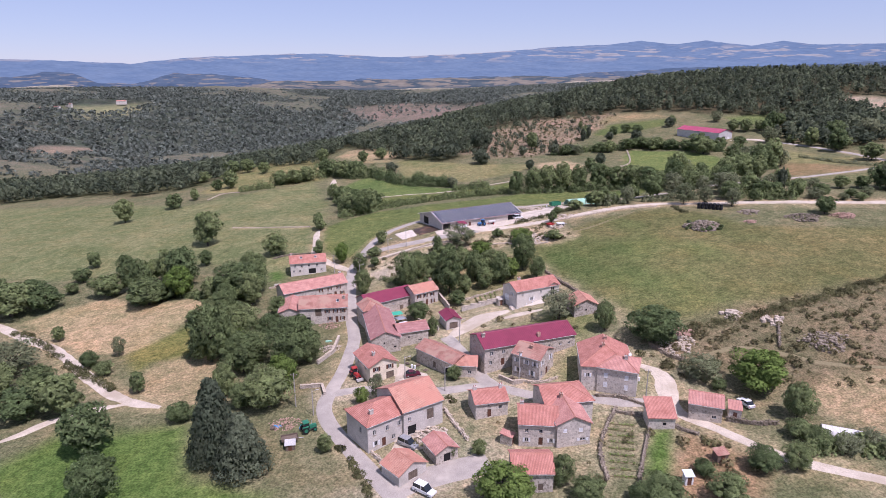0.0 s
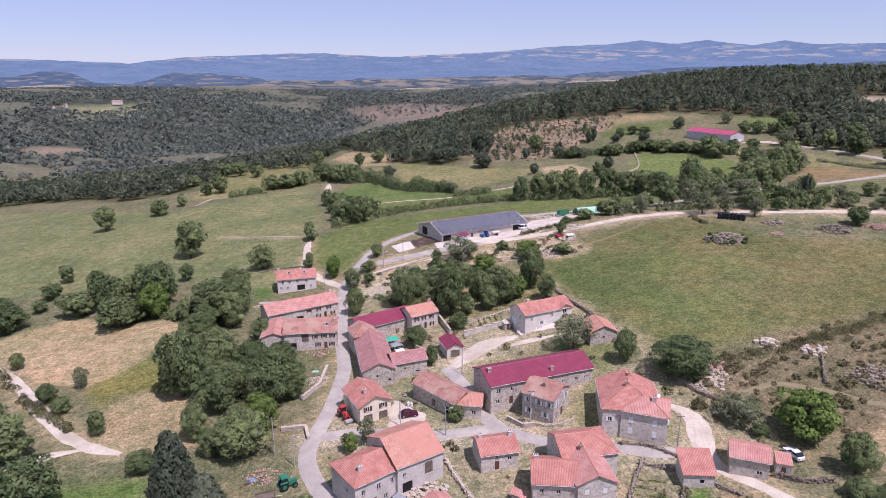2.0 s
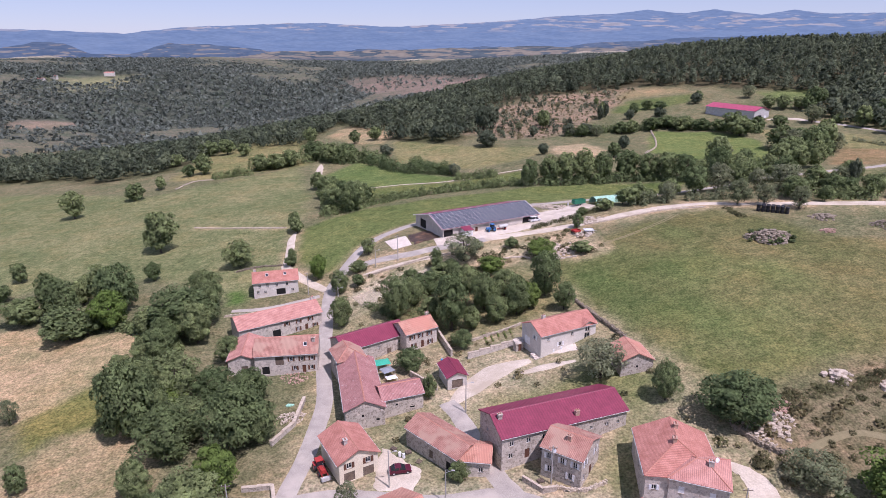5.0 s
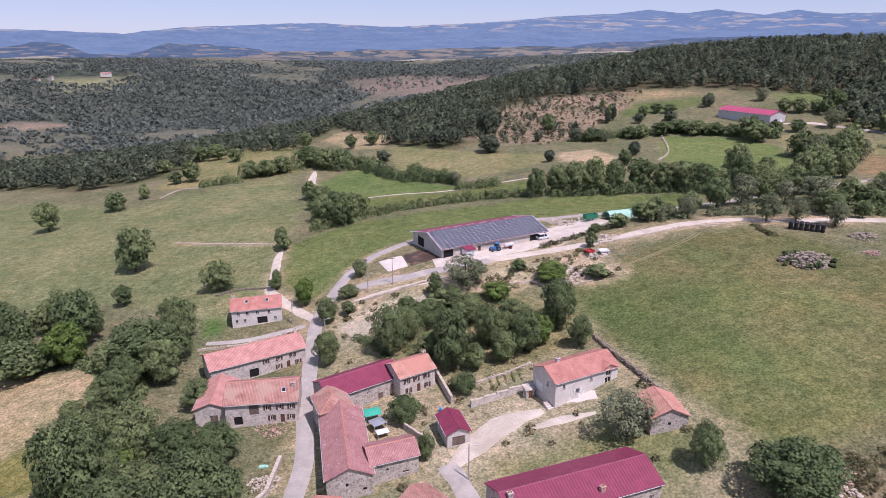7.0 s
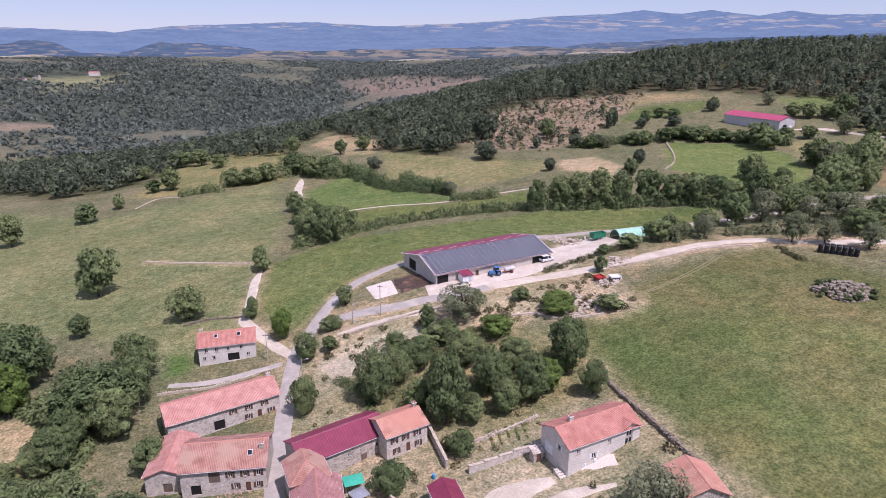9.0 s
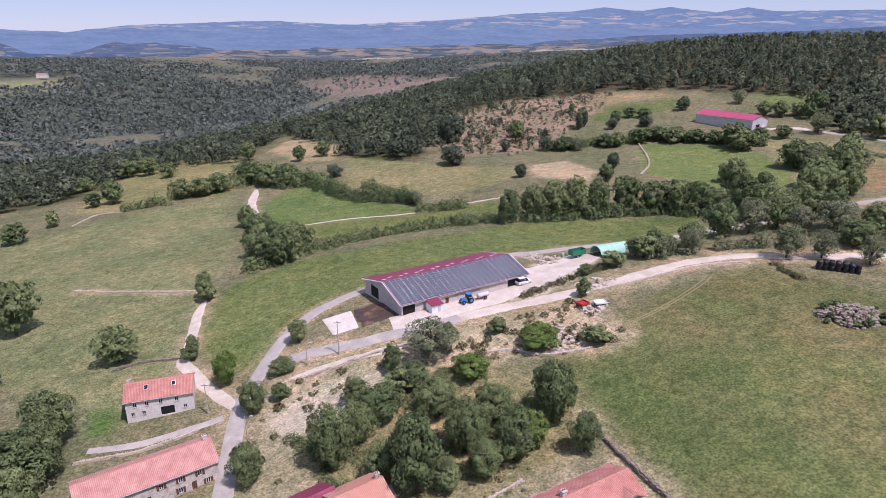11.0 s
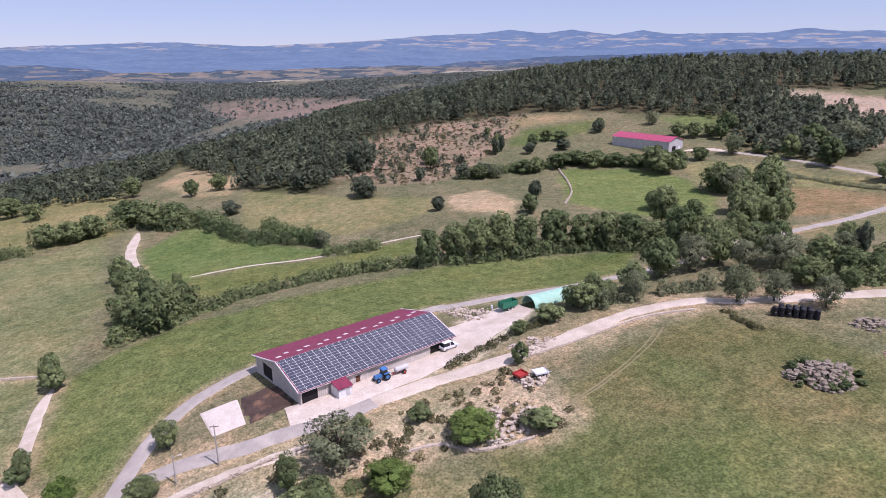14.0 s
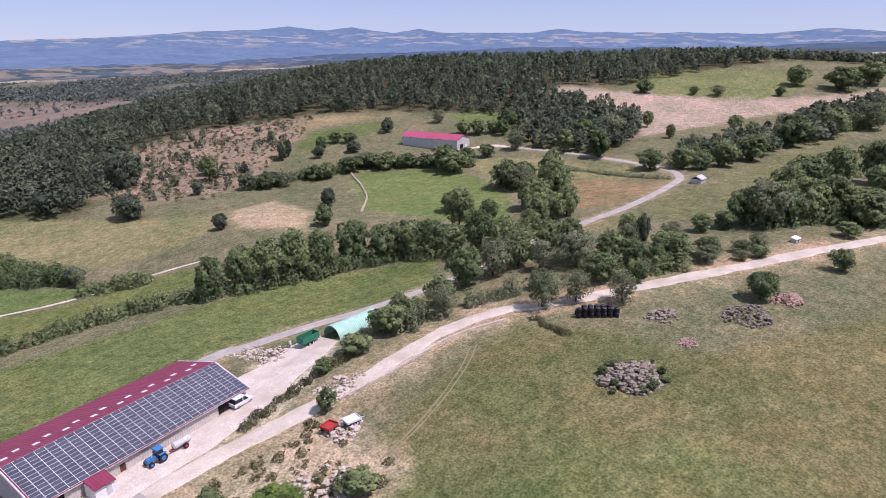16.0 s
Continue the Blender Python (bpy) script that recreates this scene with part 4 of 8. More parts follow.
LAND_MIDDLE = [
    (-50, 355, -2), (5, 395, 0), (75, 392, 13), (64, 287, 11.6), (83, 332, 7), (124, 430, 9.5), (176, 443, 14), (195, 505, 18),
    (203, 398, 14), (139, 293, 17), (-145, 534, -9), (250, 330, 20), (300, 420, 22),
]
LAND_SOUTH = [
    (0, 10, -14), (60, 20, -12), (-60, 20, -14), (200, 40, -4), (-200, 40, -18), (0, -300, -20), (300, -100, -10), (-300, -100, -25),
    (0, -2000, -20), (1500, -1000, 10), (-1500, -1000, -40),
]
LAND_FAR = [
    (94, 946, 15.1), (165, 886, 29.8), (230, 851, 46.5), (315, 791, 57.1), (397, 754, 61.4), (470, 710, 61.1), (-675, 1333, -81.4), (-1076, 1686, 3.7),
    (-777, 2059, 0.5), (-185, 2493, -21.1), (-273, 1674, -66.8), (19, 1498, -34.1), (-597, 974, -76.1), (-782, 1157, -51.2), (437, 2361, 5.4), (577, 578, 63.9),
    (671, 522, 60.9), (453, 507, 36.0), (588, 442, 43.6), (369, 380, 21.7), (0, 4000, -60), (-3000, 2000, -60), (3000, 3000, 30), (2000, 800, 50),
    (1200, 1200, 20), (-640, 1720, -4), (-760, 1790, -16), (-540, 1780, -26),
]


# ---- the land ----
def warp(x, y):
    x, y = np.asarray(x, float), np.asarray(y, float) + 40
    return np.stack([np.arctan2(x, y), 0.5 * np.log(x * x + y * y + 900)], -1)


def bend(d):
    r = np.sqrt((d ** 2).sum(-1))
    return r * r * np.log(r + 1e-9)


LAND_ALL = np.array(LAND_VILLAGE + LAND_WEST + LAND_MIDDLE + LAND_SOUTH + LAND_FAR, float)
KNOTS = warp(LAND_ALL[:, 0], LAND_ALL[:, 1])
N_KNOTS = len(KNOTS)
SYSTEM = np.zeros((N_KNOTS + 3, N_KNOTS + 3))
SYSTEM[:N_KNOTS, :N_KNOTS] = bend(KNOTS[:, None] - KNOTS[None]) + np.eye(N_KNOTS) * 1e-3
SYSTEM[:N_KNOTS, N_KNOTS], SYSTEM[:N_KNOTS, N_KNOTS + 1:] = 1, KNOTS
SYSTEM[N_KNOTS:, :N_KNOTS] = SYSTEM[:N_KNOTS, N_KNOTS:].T
WEIGHTS = np.linalg.solve(SYSTEM, np.r_[LAND_ALL[:, 2], 0, 0, 0])


def height(x, y):
    """The land's height, a smooth sheet through the known heights."""
    uv = warp(x, y)
    flat = uv.reshape(-1, 2)
    out = np.concatenate([bend(c[:, None] - KNOTS) @ WEIGHTS[:N_KNOTS] + WEIGHTS[N_KNOTS] + c @ WEIGHTS[N_KNOTS + 1:]
                          for c in np.array_split(flat, max(1, len(flat) // 4000))])
    return out.reshape(uv.shape[:-1])


def zat(x, y):
    return float(height(x, y))


def inside(poly, x, y):
    """Signed distance to an outline, positive inside."""
    p = np.array(poly, float)
    q = np.roll(p, -1, 0)
    ins, dist = np.zeros(x.shape, bool), np.full(x.shape, 1e9)
    for (ax, ay), (bx, by) in zip(p, q):
        if ay != by:
            cross = ((ay > y) != (by > y)) & (x < (bx - ax) * (y - ay) / (by - ay) + ax)
            ins ^= cross
        dx, dy = bx - ax, by - ay
        k = np.clip(((x - ax) * dx + (y - ay) * dy) / max(dx * dx + dy * dy, 1e-9), 0, 1)
        dist = np.minimum(dist, np.hypot(x - ax - k * dx, y - ay - k * dy))
    return np.where(ins, dist, -dist)


def steps(lo, hi, near_lo, near_hi, fine):
    """Even steps in the near stretch, growing ones beyond."""
    mid = list(np.arange(near_lo, near_hi, fine))
    a, b, s = [], [], fine
    p, q = mid[0], mid[-1]
    while p > lo or q < hi:
        s *= 1.09
        p, q = p - s, q + s
        if p > lo:
            a.append(p)
        if q < hi:
            b.append(q)
    return np.array(a[::-1] + mid + b)


GX, GY = steps(-4300, 4300, -200, 300, 2.3), steps(-3000, 4600, 70, 520, 2.3)
XX, YY = np.meshgrid(GX, GY)
ZZ = height(XX, YY)
RR = np.hypot(XX, YY - 80)

# covers: outline, colour, softness of the edge in metres
COVERS = [
    (FOREST_HILL, (0.085, 0.075, 0.045), 8), (FOREST_WEST, (0.085, 0.085, 0.045), 8),
    (WEST_MEADOW, (0.190, 0.196, 0.096), 3), (WEST_FIELD, (0.24, 0.215, 0.10), 3), (EAST_MEADOW, (0.165, 0.152, 0.068), 2.5), (EAST_LUSH, (0.128, 0.154, 0.056), 22),
    (EAST_SCRUB, (0.192, 0.155, 0.096), 4), (VILLAGE_DRY, (0.305, 0.260, 0.168), 4), (GROVE_FLOOR, (0.235, 0.205, 0.105), 4), (VILLAGE_GREEN, (0.20, 0.195, 0.09), 3), (BARN_GREEN, (0.205, 0.20, 0.095), 3), (DRY_BANK, (0.45, 0.35, 0.24), 3),
    (HOE_FIELD, (0.50, 0.42, 0.32), 1.0), (LUSH_STRIP, (0.140, 0.168, 0.060), 1.0), (LUSH_GARDEN, (0.11, 0.165, 0.045), 2.5),
    (LUSH_FIELD, (0.13, 0.175, 0.06), 1.5), (STUBBLE_A, (0.385, 0.29, 0.172), 1.0), (STUBBLE_B, (0.35, 0.262, 0.158), 1.2),
    (ROUGH_BANK, (0.20, 0.185, 0.065), 1.5), (DRY_GARDEN, (0.31, 0.20, 0.12), 2), (POTAGER, (0.22, 0.195, 0.12), 1),
    (GREEN_PLOT, (0.10, 0.16, 0.04), 1), (TAN_FIELD, (0.305, 0.238, 0.140), 2), (PLOUGHED, (0.41, 0.31, 0.245), 3),
    (TOP_GREEN, (0.19, 0.20, 0.085), 3), (MID_TAN, (0.235, 0.215, 0.105), 2), (STRAW_KNOLL, (0.40, 0.31, 0.195), 2),
    (BRIGHT_FIELD, (0.145, 0.185, 0.062), 2), (FAIR_FIELD, (0.25, 0.225, 0.11), 3), (OLIVE_FIELD, (0.180, 0.174, 0.086), 3),
    (BROWN_FIELD, (0.255, 0.185, 0.10), 2), (UPPER_GREEN, (0.12, 0.15, 0.055), 2), (HEATH, (0.29, 0.215, 0.155), 6), (HOUSE_LAWN, (0.10, 0.16, 0.045), 1.0),
    (SHED_LAWN, (0.14, 0.175, 0.065), 2), (SHED_DRY, (0.31, 0.235, 0.135), 3), (SHED_WOOD, (0.14, 0.125, 0.07), 4), (LOW_LUSH, (0.15, 0.17, 0.058), 1.5),
    (MID_STRIP, (0.36, 0.275, 0.165), 2), (BARN_YARD, (0.58, 0.48, 0.385), 1.0),
]
cover = np.empty(XX.shape + (3,))
cover[:] = (0.182, 0.170, 0.098)
rough_edge = np.vectorize(lambda a, b: noise.noise((a * 0.06, b * 0.06, 3.0)))
wob = np.where(RR < 1300, rough_edge(XX, YY), 0)
for outline, colour, soft in COVERS:
    d = inside(outline, XX, YY) + wob * soft * 1.5
    k = np.clip(d / soft * 0.5 + 0.5, 0, 1)[..., None]
    cover = cover * (1 - k) + np.array(colour) * k
# dry, trodden verges along the tracks and roads
def off_line(line, x, y):
    d = np.full(x.shape, 1e9)
    for (ax, ay), (bx, by) in zip(line, line[1:]):
        dx, dy = bx - ax, by - ay
        k = np.clip(((x - ax) * dx + (y - ay) * dy) / (dx * dx + dy * dy + 1e-9), 0, 1)
        d = np.minimum(d, np.hypot(x - ax - k * dx, y - ay - k * dy))
    return d


lumps = np.where(RR < 600, np.vectorize(lambda a, b: noise.noise((a * 0.11, b * 0.11, 8.0)))(XX, YY), 0)
for line, reach, colour in ((BARN_LANE, 7.0, (0.42, 0.31, 0.20)), (UPPER_TRACK, 9.0, (0.42, 0.31, 0.20)), (MAIN_ROAD, 4.5, (0.36, 0.29, 0.18)), (WEST_TRACK, 5.0, (0.36, 0.28, 0.17)), (EAST_TRACK, 5.5, (0.40, 0.31, 0.20)),
                            (WHITE_YARD, 7.0, (0.46, 0.38, 0.27)), (VILLAGE_LANE, 6.0, (0.40, 0.34, 0.255)), (VAN_YARD, 8.0, (0.40, 0.345, 0.265)), (NORTH_TRACK, 4.0, (0.38, 0.30, 0.19)), (FAR_TRACK, 4.0, (0.36, 0.29, 0.18)),
                            (WALL_FIELD, 3.5, (0.38, 0.30, 0.19)), (WALL_MEADOW, 2.2, (0.34, 0.28, 0.17)), (WALL_ROAD, 3.0, (0.40, 0.31, 0.21)), (SAND_STRIP, 5.0, (0.42, 0.32, 0.22))):
    k = np.clip(1.15 - off_line(line, XX, YY) / reach + lumps * 0.55, 0, 1)[..., None] * 0.9
    cover = cover * (1 - k) + np.array(colour) * k
# far slopes: woodland with heath and clearings, haze put into their greyed, bluer colours
patches = np.vectorize(lambda a, b: noise.fractal((a * 0.0022, b * 0.0022, 7.0), 0.9, 2.1, 4))
pn = np.where(RR > 700, patches(XX, YY), 0)
far_k = np.clip((RR - 850) / 250, 0, 1)[..., None]
forest, heath = np.array((0.092, 0.106, 0.088)), np.array((0.160, 0.152, 0.115))
wild = forest + (heath - forest) * np.clip(pn * 2.6 + 0.05, 0, 1)[..., None]
cover = cover * (1 - far_k) + wild * far_k
for outline, colour, soft in ((FAR_CLEARING, (0.26, 0.25, 0.14), 12), (FAR_HEATH, (0.30, 0.22, 0.17), 12), (FAR_SLOPE, (0.24, 0.18, 0.155), 60), (FAR_PLATEAU, (0.34, 0.31, 0.26), 60)):
    k = np.clip((inside(outline, XX, YY) + pn * soft) / soft * 0.5 + 0.5, 0, 1)[..., None]
    cover = cover * (1 - k) + np.array(colour) * k
plains = np.clip((RR - 2300) / 300, 0, 1) * np.clip(np.abs(pn) * 4 - 0.9, 0, 1)
cover = cover * (1 - plains[..., None]) + np.array((0.40, 0.35, 0.30)) * plains[..., None]


cover = (cover * 0.95 + cover.mean(-1, keepdims=True) * 0.05) * 0.90


def mesh_of(name, verts, faces, normals=None, smooth=False):
    me = bpy.data.meshes.new(name)
    me.from_pydata(np.asarray(verts).tolist() if len(verts) else [], [], np.asarray(faces).tolist() if isinstance(faces, np.ndarray) else faces)
    if smooth or normals is not None:
        me.polygons.foreach_set("use_smooth", [True] * len(me.polygons))
    if normals is not None:
        me.normals_split_custom_set_from_vertices(np.asarray(normals).tolist())
    me.update()
    return me


ny, nx = XX.shape
grid = np.arange(nx * ny).reshape(ny, nx)
quads = np.stack([grid[:-1, :-1], grid[:-1, 1:], grid[1:, 1:], grid[1:, :-1]], -1).reshape(-1, 4)
fine_z = np.where(RR < 1300, wob * 0.25, 0) + np.where(RR > 900, pn * 26 * np.clip((RR - 900) / 600, 0, 1), 0)
me = mesh_of("ground", np.stack([XX, YY, ZZ + fine_z], -1).reshape(-1, 3), quads, smooth=True)
layer = me.color_attributes.new("cover", "FLOAT_COLOR", "POINT")
layer.data.foreach_set("color", np.concatenate([cover, np.ones(cover.shape[:2] + (1,))], -1).astype(np.float32).ravel())
me.materials.append(LAND)
tagged(new("ground", me), "dry meadows, stubble and heath on rolling land", "ground", kind="structure")


def ground_z(x, y):
    return zat(x, y) + 0.25 * noise.noise((x * 0.06, y * 0.06, 3.0))


class Shape:
    """Collects the faces of one mesh."""

    def __init__(self):
        self.v, self.f = [], []

    def face(self, *pts):
        k = len(self.v)
        self.v += [tuple(p) for p in pts]
        self.f.append(tuple(range(k, k + len(pts))))
        return self

    def solid(self, pts, faces, m=None):
        k = len(self.v)
        self.v += [tuple(m @ Vector(p)) if m else tuple(p) for p in pts]
        self.f += [tuple(k + i for i in f) for f in faces]
        return self

    def box(self, x0, x1, y0, y1, z0, z1, m=None, taper=0.0):
        t = taper
        p = [(x0, y0, z0), (x1, y0, z0), (x1, y1, z0), (x0, y1, z0), (x0 + t, y0 + t, z1), (x1 - t, y0 + t, z1), (x1 - t, y1 - t, z1), (x0 + t, y1 - t, z1)]
        return self.solid(p, [(3, 2, 1, 0), (4, 5, 6, 7), (0, 1, 5, 4), (1, 2, 6, 5), (2, 3, 7, 6), (3, 0, 4, 7)], m)

    def tube(self, a, b, ra, rb=None, n=10):
        a, b, rb = Vector(a), Vector(b), ra if rb is None else rb
        q = (b - a).to_track_quat("Z", "Y").to_matrix()
        ring = [q @ Vector((math.cos(2 * math.pi * i / n), math.sin(2 * math.pi * i / n), 0)) for i in range(n)]
        pts = [a + v * ra for v in ring] + [b + v * rb for v in ring]
        faces = [(i, (i + 1) % n, n + (i + 1) % n, n + i) for i in range(n)] + [tuple(range(n - 1, -1, -1)), tuple(range(n, 2 * n))]
        return self.solid(pts, faces)

    def profile(self, outline, x0, x1, m=None):
        """An outline in y and z drawn out along x."""
        n = len(outline)
        pts = [(x0, y, z) for y, z in outline] + [(x1, y, z) for y, z in outline]
        faces = [(i, (i + 1) % n, n + (i + 1) % n, n + i) for i in range(n)] + [tuple(range(n - 1, -1, -1)), tuple(range(n, 2 * n))]
        return self.solid(pts, faces, m)

    def rock(self, x, y, z, sx, sy, sz, rng):
        pts = []
        for az in range(6):
            for el in (-0.5, 0.6):
                r = 0.75 + 0.5 * rng.random()
                a = az * math.pi / 3 + el + rng.random() * 0.4
                pts.append((x + sx * r * math.cos(a) * math.cos(el), y + sy * r * math.sin(a) * math.cos(el), z + sz * r * math.sin(el)))
        top = len(pts)
        pts.append((x + sx * 0.2, y, z + sz * (0.8 + 0.4 * rng.random())))
        faces = []
        for i in range(6):
            j = (i + 1) % 6
            faces += [(2 * i, 2 * j, 2 * j + 1, 2 * i + 1), (2 * i + 1, 2 * j + 1, top)]
        return self.solid(pts, faces)

    def mesh(self, name, material, smooth=False):
        me = mesh_of(name, self.v, self.f, smooth=smooth)
        me.materials.append(material)
        return me


def part(name, shape, material, parent, label=""):
    ob = new(name, shape if isinstance(shape, bpy.types.Mesh) else shape.mesh(name, material))
    ob.parent = parent
    return tagged(ob, label) if label else ob


def thing(name, m, label, category, group="", kind=""):
    ob = tagged(new(name), label, category, group, kind)
    ob.matrix_world = m
    return ob


def smooth_line(pts, gap=2.0):
    """A curve through the points, with steps of about the gap."""
    p = [Vector((*q, 0)) for q in pts]
    p = [p[0] * 2 - p[1]] + p + [p[-1] * 2 - p[-2]]
    out = []
    for a, b, c, d in zip(p, p[1:], p[2:], p[3:]):
        n = max(1, round((c - b).length / gap))
        for i in range(n):
            t = i / n
            out.append(0.5 * (2 * b + (c - a) * t + (2 * a - 5 * b + 4 * c - d) * t * t + (3 * b - a - 3 * c + d) * t ** 3))
    return out + [p[-2]]


def ribbon(name, pts, width, lift, material, label, category="road", ragged=0.25):
    """A road laid on the land, a little crowned, with worn edges and thick sides."""
    c = smooth_line(pts)
    ends = 6 if material is GRAVEL else 0
    rng = random.Random(len(pts))
    v, f = [], []
    cols = 7
    for i, p in enumerate(c):
        d = (c[min(i + 1, len(c) - 1)] - c[max(i - 1, 0)]).normalized()
        n = Vector((-d.y, d.x, 0))
        wl = width / 2 * (1 + ragged * (noise.noise((p.x * 0.15, p.y * 0.15, 1)) + 0.3 * rng.uniform(-1, 1)))
        wr = width / 2 * (1 + ragged * (noise.noise((p.x * 0.15, p.y * 0.15, 9)) + 0.3 * rng.uniform(-1, 1)))
        near = min(i, len(c) - 1 - i)
        fade = 0.3 + 0.7 * math.sin(math.pi / 2 * min(1, near / ends)) if ends else 1
        wl, wr = wl * fade, wr * fade
        for k in range(cols):
            s = -1 + 2 * k / (cols - 1)
            q = p + n * s * (wl if s < 0 else wr)
            v.append((q.x, q.y, ground_z(q.x, q.y) + (lift if 0 < k < cols - 1 else -0.15)))
    for i in range(len(c) - 1):
        for k in range(cols - 1):
            a = i * cols + k
            f.append((a + 1, a, a + cols, a + cols + 1))
    me = mesh_of(name, v, f, smooth=True)
    me.materials.append(material)
    return tagged(new(name, me), label, category, kind="structure")


ribbon("road", MAIN_ROAD, 4.6, 0.16, ASPHALT, "narrow grey asphalt road through the hamlet", ragged=0.08)
ribbon("road", VILLAGE_LANE, 4.0, 0.14, ASPHALT, "grey asphalt lane between the stone houses", ragged=0.15)
ribbon("road", NORTH_LANE, 4.6, 0.15, ASPHALT, "worn asphalt lane beside the long barn", ragged=0.15)
ribbon("road", HOUSE_LANE, 2.6, 0.13, ASPHALT, "narrow grey lane before the north house", ragged=0.2)
ribbon("road", VAN_YARD, 8.0, 0.13, ASPHALT, "grey asphalt forecourt by the garages", ragged=0.15)
ribbon("track", WHITE_YARD, 7.5, 0.12, GRAVEL, "pale gravel drive to the white house", "track")
ribbon("track", WHITE_PATH, 3.2, 0.14, GRAVEL, "pale gravel path below the white house", "track", 0.5)
ribbon("track", WEST_TRACK, 4.2, 0.15, GRAVEL, "pale gravel farm track past stubble", "track")
ribbon("track", WEST_BRANCH, 3.6, 0.13, GRAVEL, "pale gravel branch of the farm track", "track", 0.4)
ribbon("track", EAST_TRACK, 3.3, 0.15, GRAVEL, "pale gravel track along the gardens", "track")
ribbon("track", NORTH_TRACK, 3.8, 0.14, GRAVEL, "pale gravel track climbing to meadows", "track")
ribbon("track", FAR_TRACK, 5.0, 0.16, GRAVEL, "pale gravel track between far hedges", "track")
ribbon("road", BARN_LANE, 4.4, 0.17, ASPHALT, "worn asphalt lane climbing to the barn yard", ragged=0.2)
ribbon("track", UPPER_TRACK, 5.2, 0.16, GRAVEL, "pale gravel track above the solar barn", "track")
ribbon("track", SAND_STRIP, 2.6, 0.14, GRAVEL, "sandy strip beside the hoed field", "track", 0.5)
ribbon("yard", [(-3, 258.8), (6, 261), (16, 266.5), (26, 272), (36, 278), (46, 286), (56, 293)], 8.5, 0.13, YARD, "pale gravel yard before the cattle barn", "yard", 0.15)
ribbon("yard", [(33, 284), (42, 288), (50, 292.5), (57, 295)], 12.0, 0.11, YARD, "pale gravel turning place beside the barn", "yard", 0.15)
for side in (-0.8, 0.8):
    ribbon("wheel_rut", [(a + side, b) for a, b in RUTS], 0.42, 0.04, DRY_GRASS, "faint dry wheel rut across the meadow", "rut", 0.6)
ribbon("track", FOOT_PATH, 1.6, 0.1, GRAVEL, "narrow pale footpath between green fields", "track", 0.4)
ribbon("track", SCRUB_PATH, 2.0, 0.08, DRY_GRASS, "worn grassy track across the dry heath", "track", 0.4)
ribbon("track", MANOR_DRIVE, 6.5, 0.12, GRAVEL, "pale gravel yard beside the large farmhouse", "track", 0.2)
ribbon("track", HILL_YARD, 7.0, 0.16, GRAVEL, "pale gravel yard at the hill shed", "track")


def slab(name, corners, lift, material, label, category, wave=0.0):
    """A thick sheet over an outline of four corners, laid on the land."""
    s = Shape()
    n = 10
    a, b, c, d = [Vector((*q, 0)) for q in corners]
    g = []
    for i in range(n + 1):
        for j in range(n + 1):
            u, w = i / n, j / n
            p = a.lerp(b, u).lerp(d.lerp(c, u), w)
            edge = min(i, j, n - i, n - j) == 0
            off = wave * noise.noise((p.x * 0.4, p.y * 0.4, 2))
            p += Vector((off, off, 0))
            g.append((p.x, p.y, ground_z(p.x, p.y) + (-0.2 if edge else lift)))
    s.solid(g, [(i * (n + 1) + j, (i + 1) * (n + 1) + j, (i + 1) * (n + 1) + j + 1, i * (n + 1) + j + 1) for i in range(n) for j in range(n)])
    return tagged(new(name, s.mesh(name, material)), label, category, kind="structure")


slab("pavement", [(-22, 269), (-13.5, 271), (-10.5, 259.5), (-17.5, 258.5)], 0.14, CONCRETE, "pale concrete pad beside the cattle barn", "pad")
slab("pavement", [(-14, 270.5), (-4, 273), (-1, 262), (-11, 258.8)], 0.2, DUNG, "dark wet dung slab by the barn", "slab", 1.5)

slab("yard", CREAM_YARD, 0.1, GRAVEL, "pale gravel yard beside the cream house", "yard", 1.2)
slab("yard", CORNER_YARD, 0.1, GRAVEL, "pale gravel farmyard before the corner house", "yard", 1.2)
slab("yard", HOUSE_YARD, 0.1, CONCRETE, "pale terrace before the white house", "yard", 0.8)


# ---- distance ----
def ridge_line(name, line, radius, depth, foot, material, label, rough):
    az = [radians(a) for a, _ in line]
    el = [math.tan(radians(e)) for _, e in line]
    v, f = [], []
    n, rows = 720, 10
    for i in range(n + 1):
        a = radians(-75) + radians(160) * i / n
        top = 73 + radius * float(np.interp(a, az, el)) + rough * noise.fractal((a * 40, 0.5, radius), 0.8, 2, 4)
        for k in range(rows):
            s = k / (rows - 1)
            r = radius - depth * (1 - s) + 60 * noise.noise((a * 30, s * 5, 4))
            z = foot + (top - foot) * (s ** 0.8) + (rough * 1.2 * noise.fractal((a * 25, s * 3, 1), 0.8, 2, 4) if k < rows - 1 else 0)
            v.append((r * math.sin(a), 80 + r * math.cos(a), z))
    for i in range(n):
        for k in range(rows - 1):
            q = i * rows + k
            f.append((q, q + rows, q + rows + 1, q + 1))
    me = mesh_of(name, v, f, smooth=True)
    me.materials.append(material)
    return tagged(new(name, me), label, "mountains", kind="structure")


# glowing backdrops, blued for haze
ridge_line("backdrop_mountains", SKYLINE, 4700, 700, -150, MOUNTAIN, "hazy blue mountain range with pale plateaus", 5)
ridge_line("backdrop_hills", HILLTOPS, 3900, 900, -250, HILL_HAZED, "haze-blue wooded hills with pale fields", 6)
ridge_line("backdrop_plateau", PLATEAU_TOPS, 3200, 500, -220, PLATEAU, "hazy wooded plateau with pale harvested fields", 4)


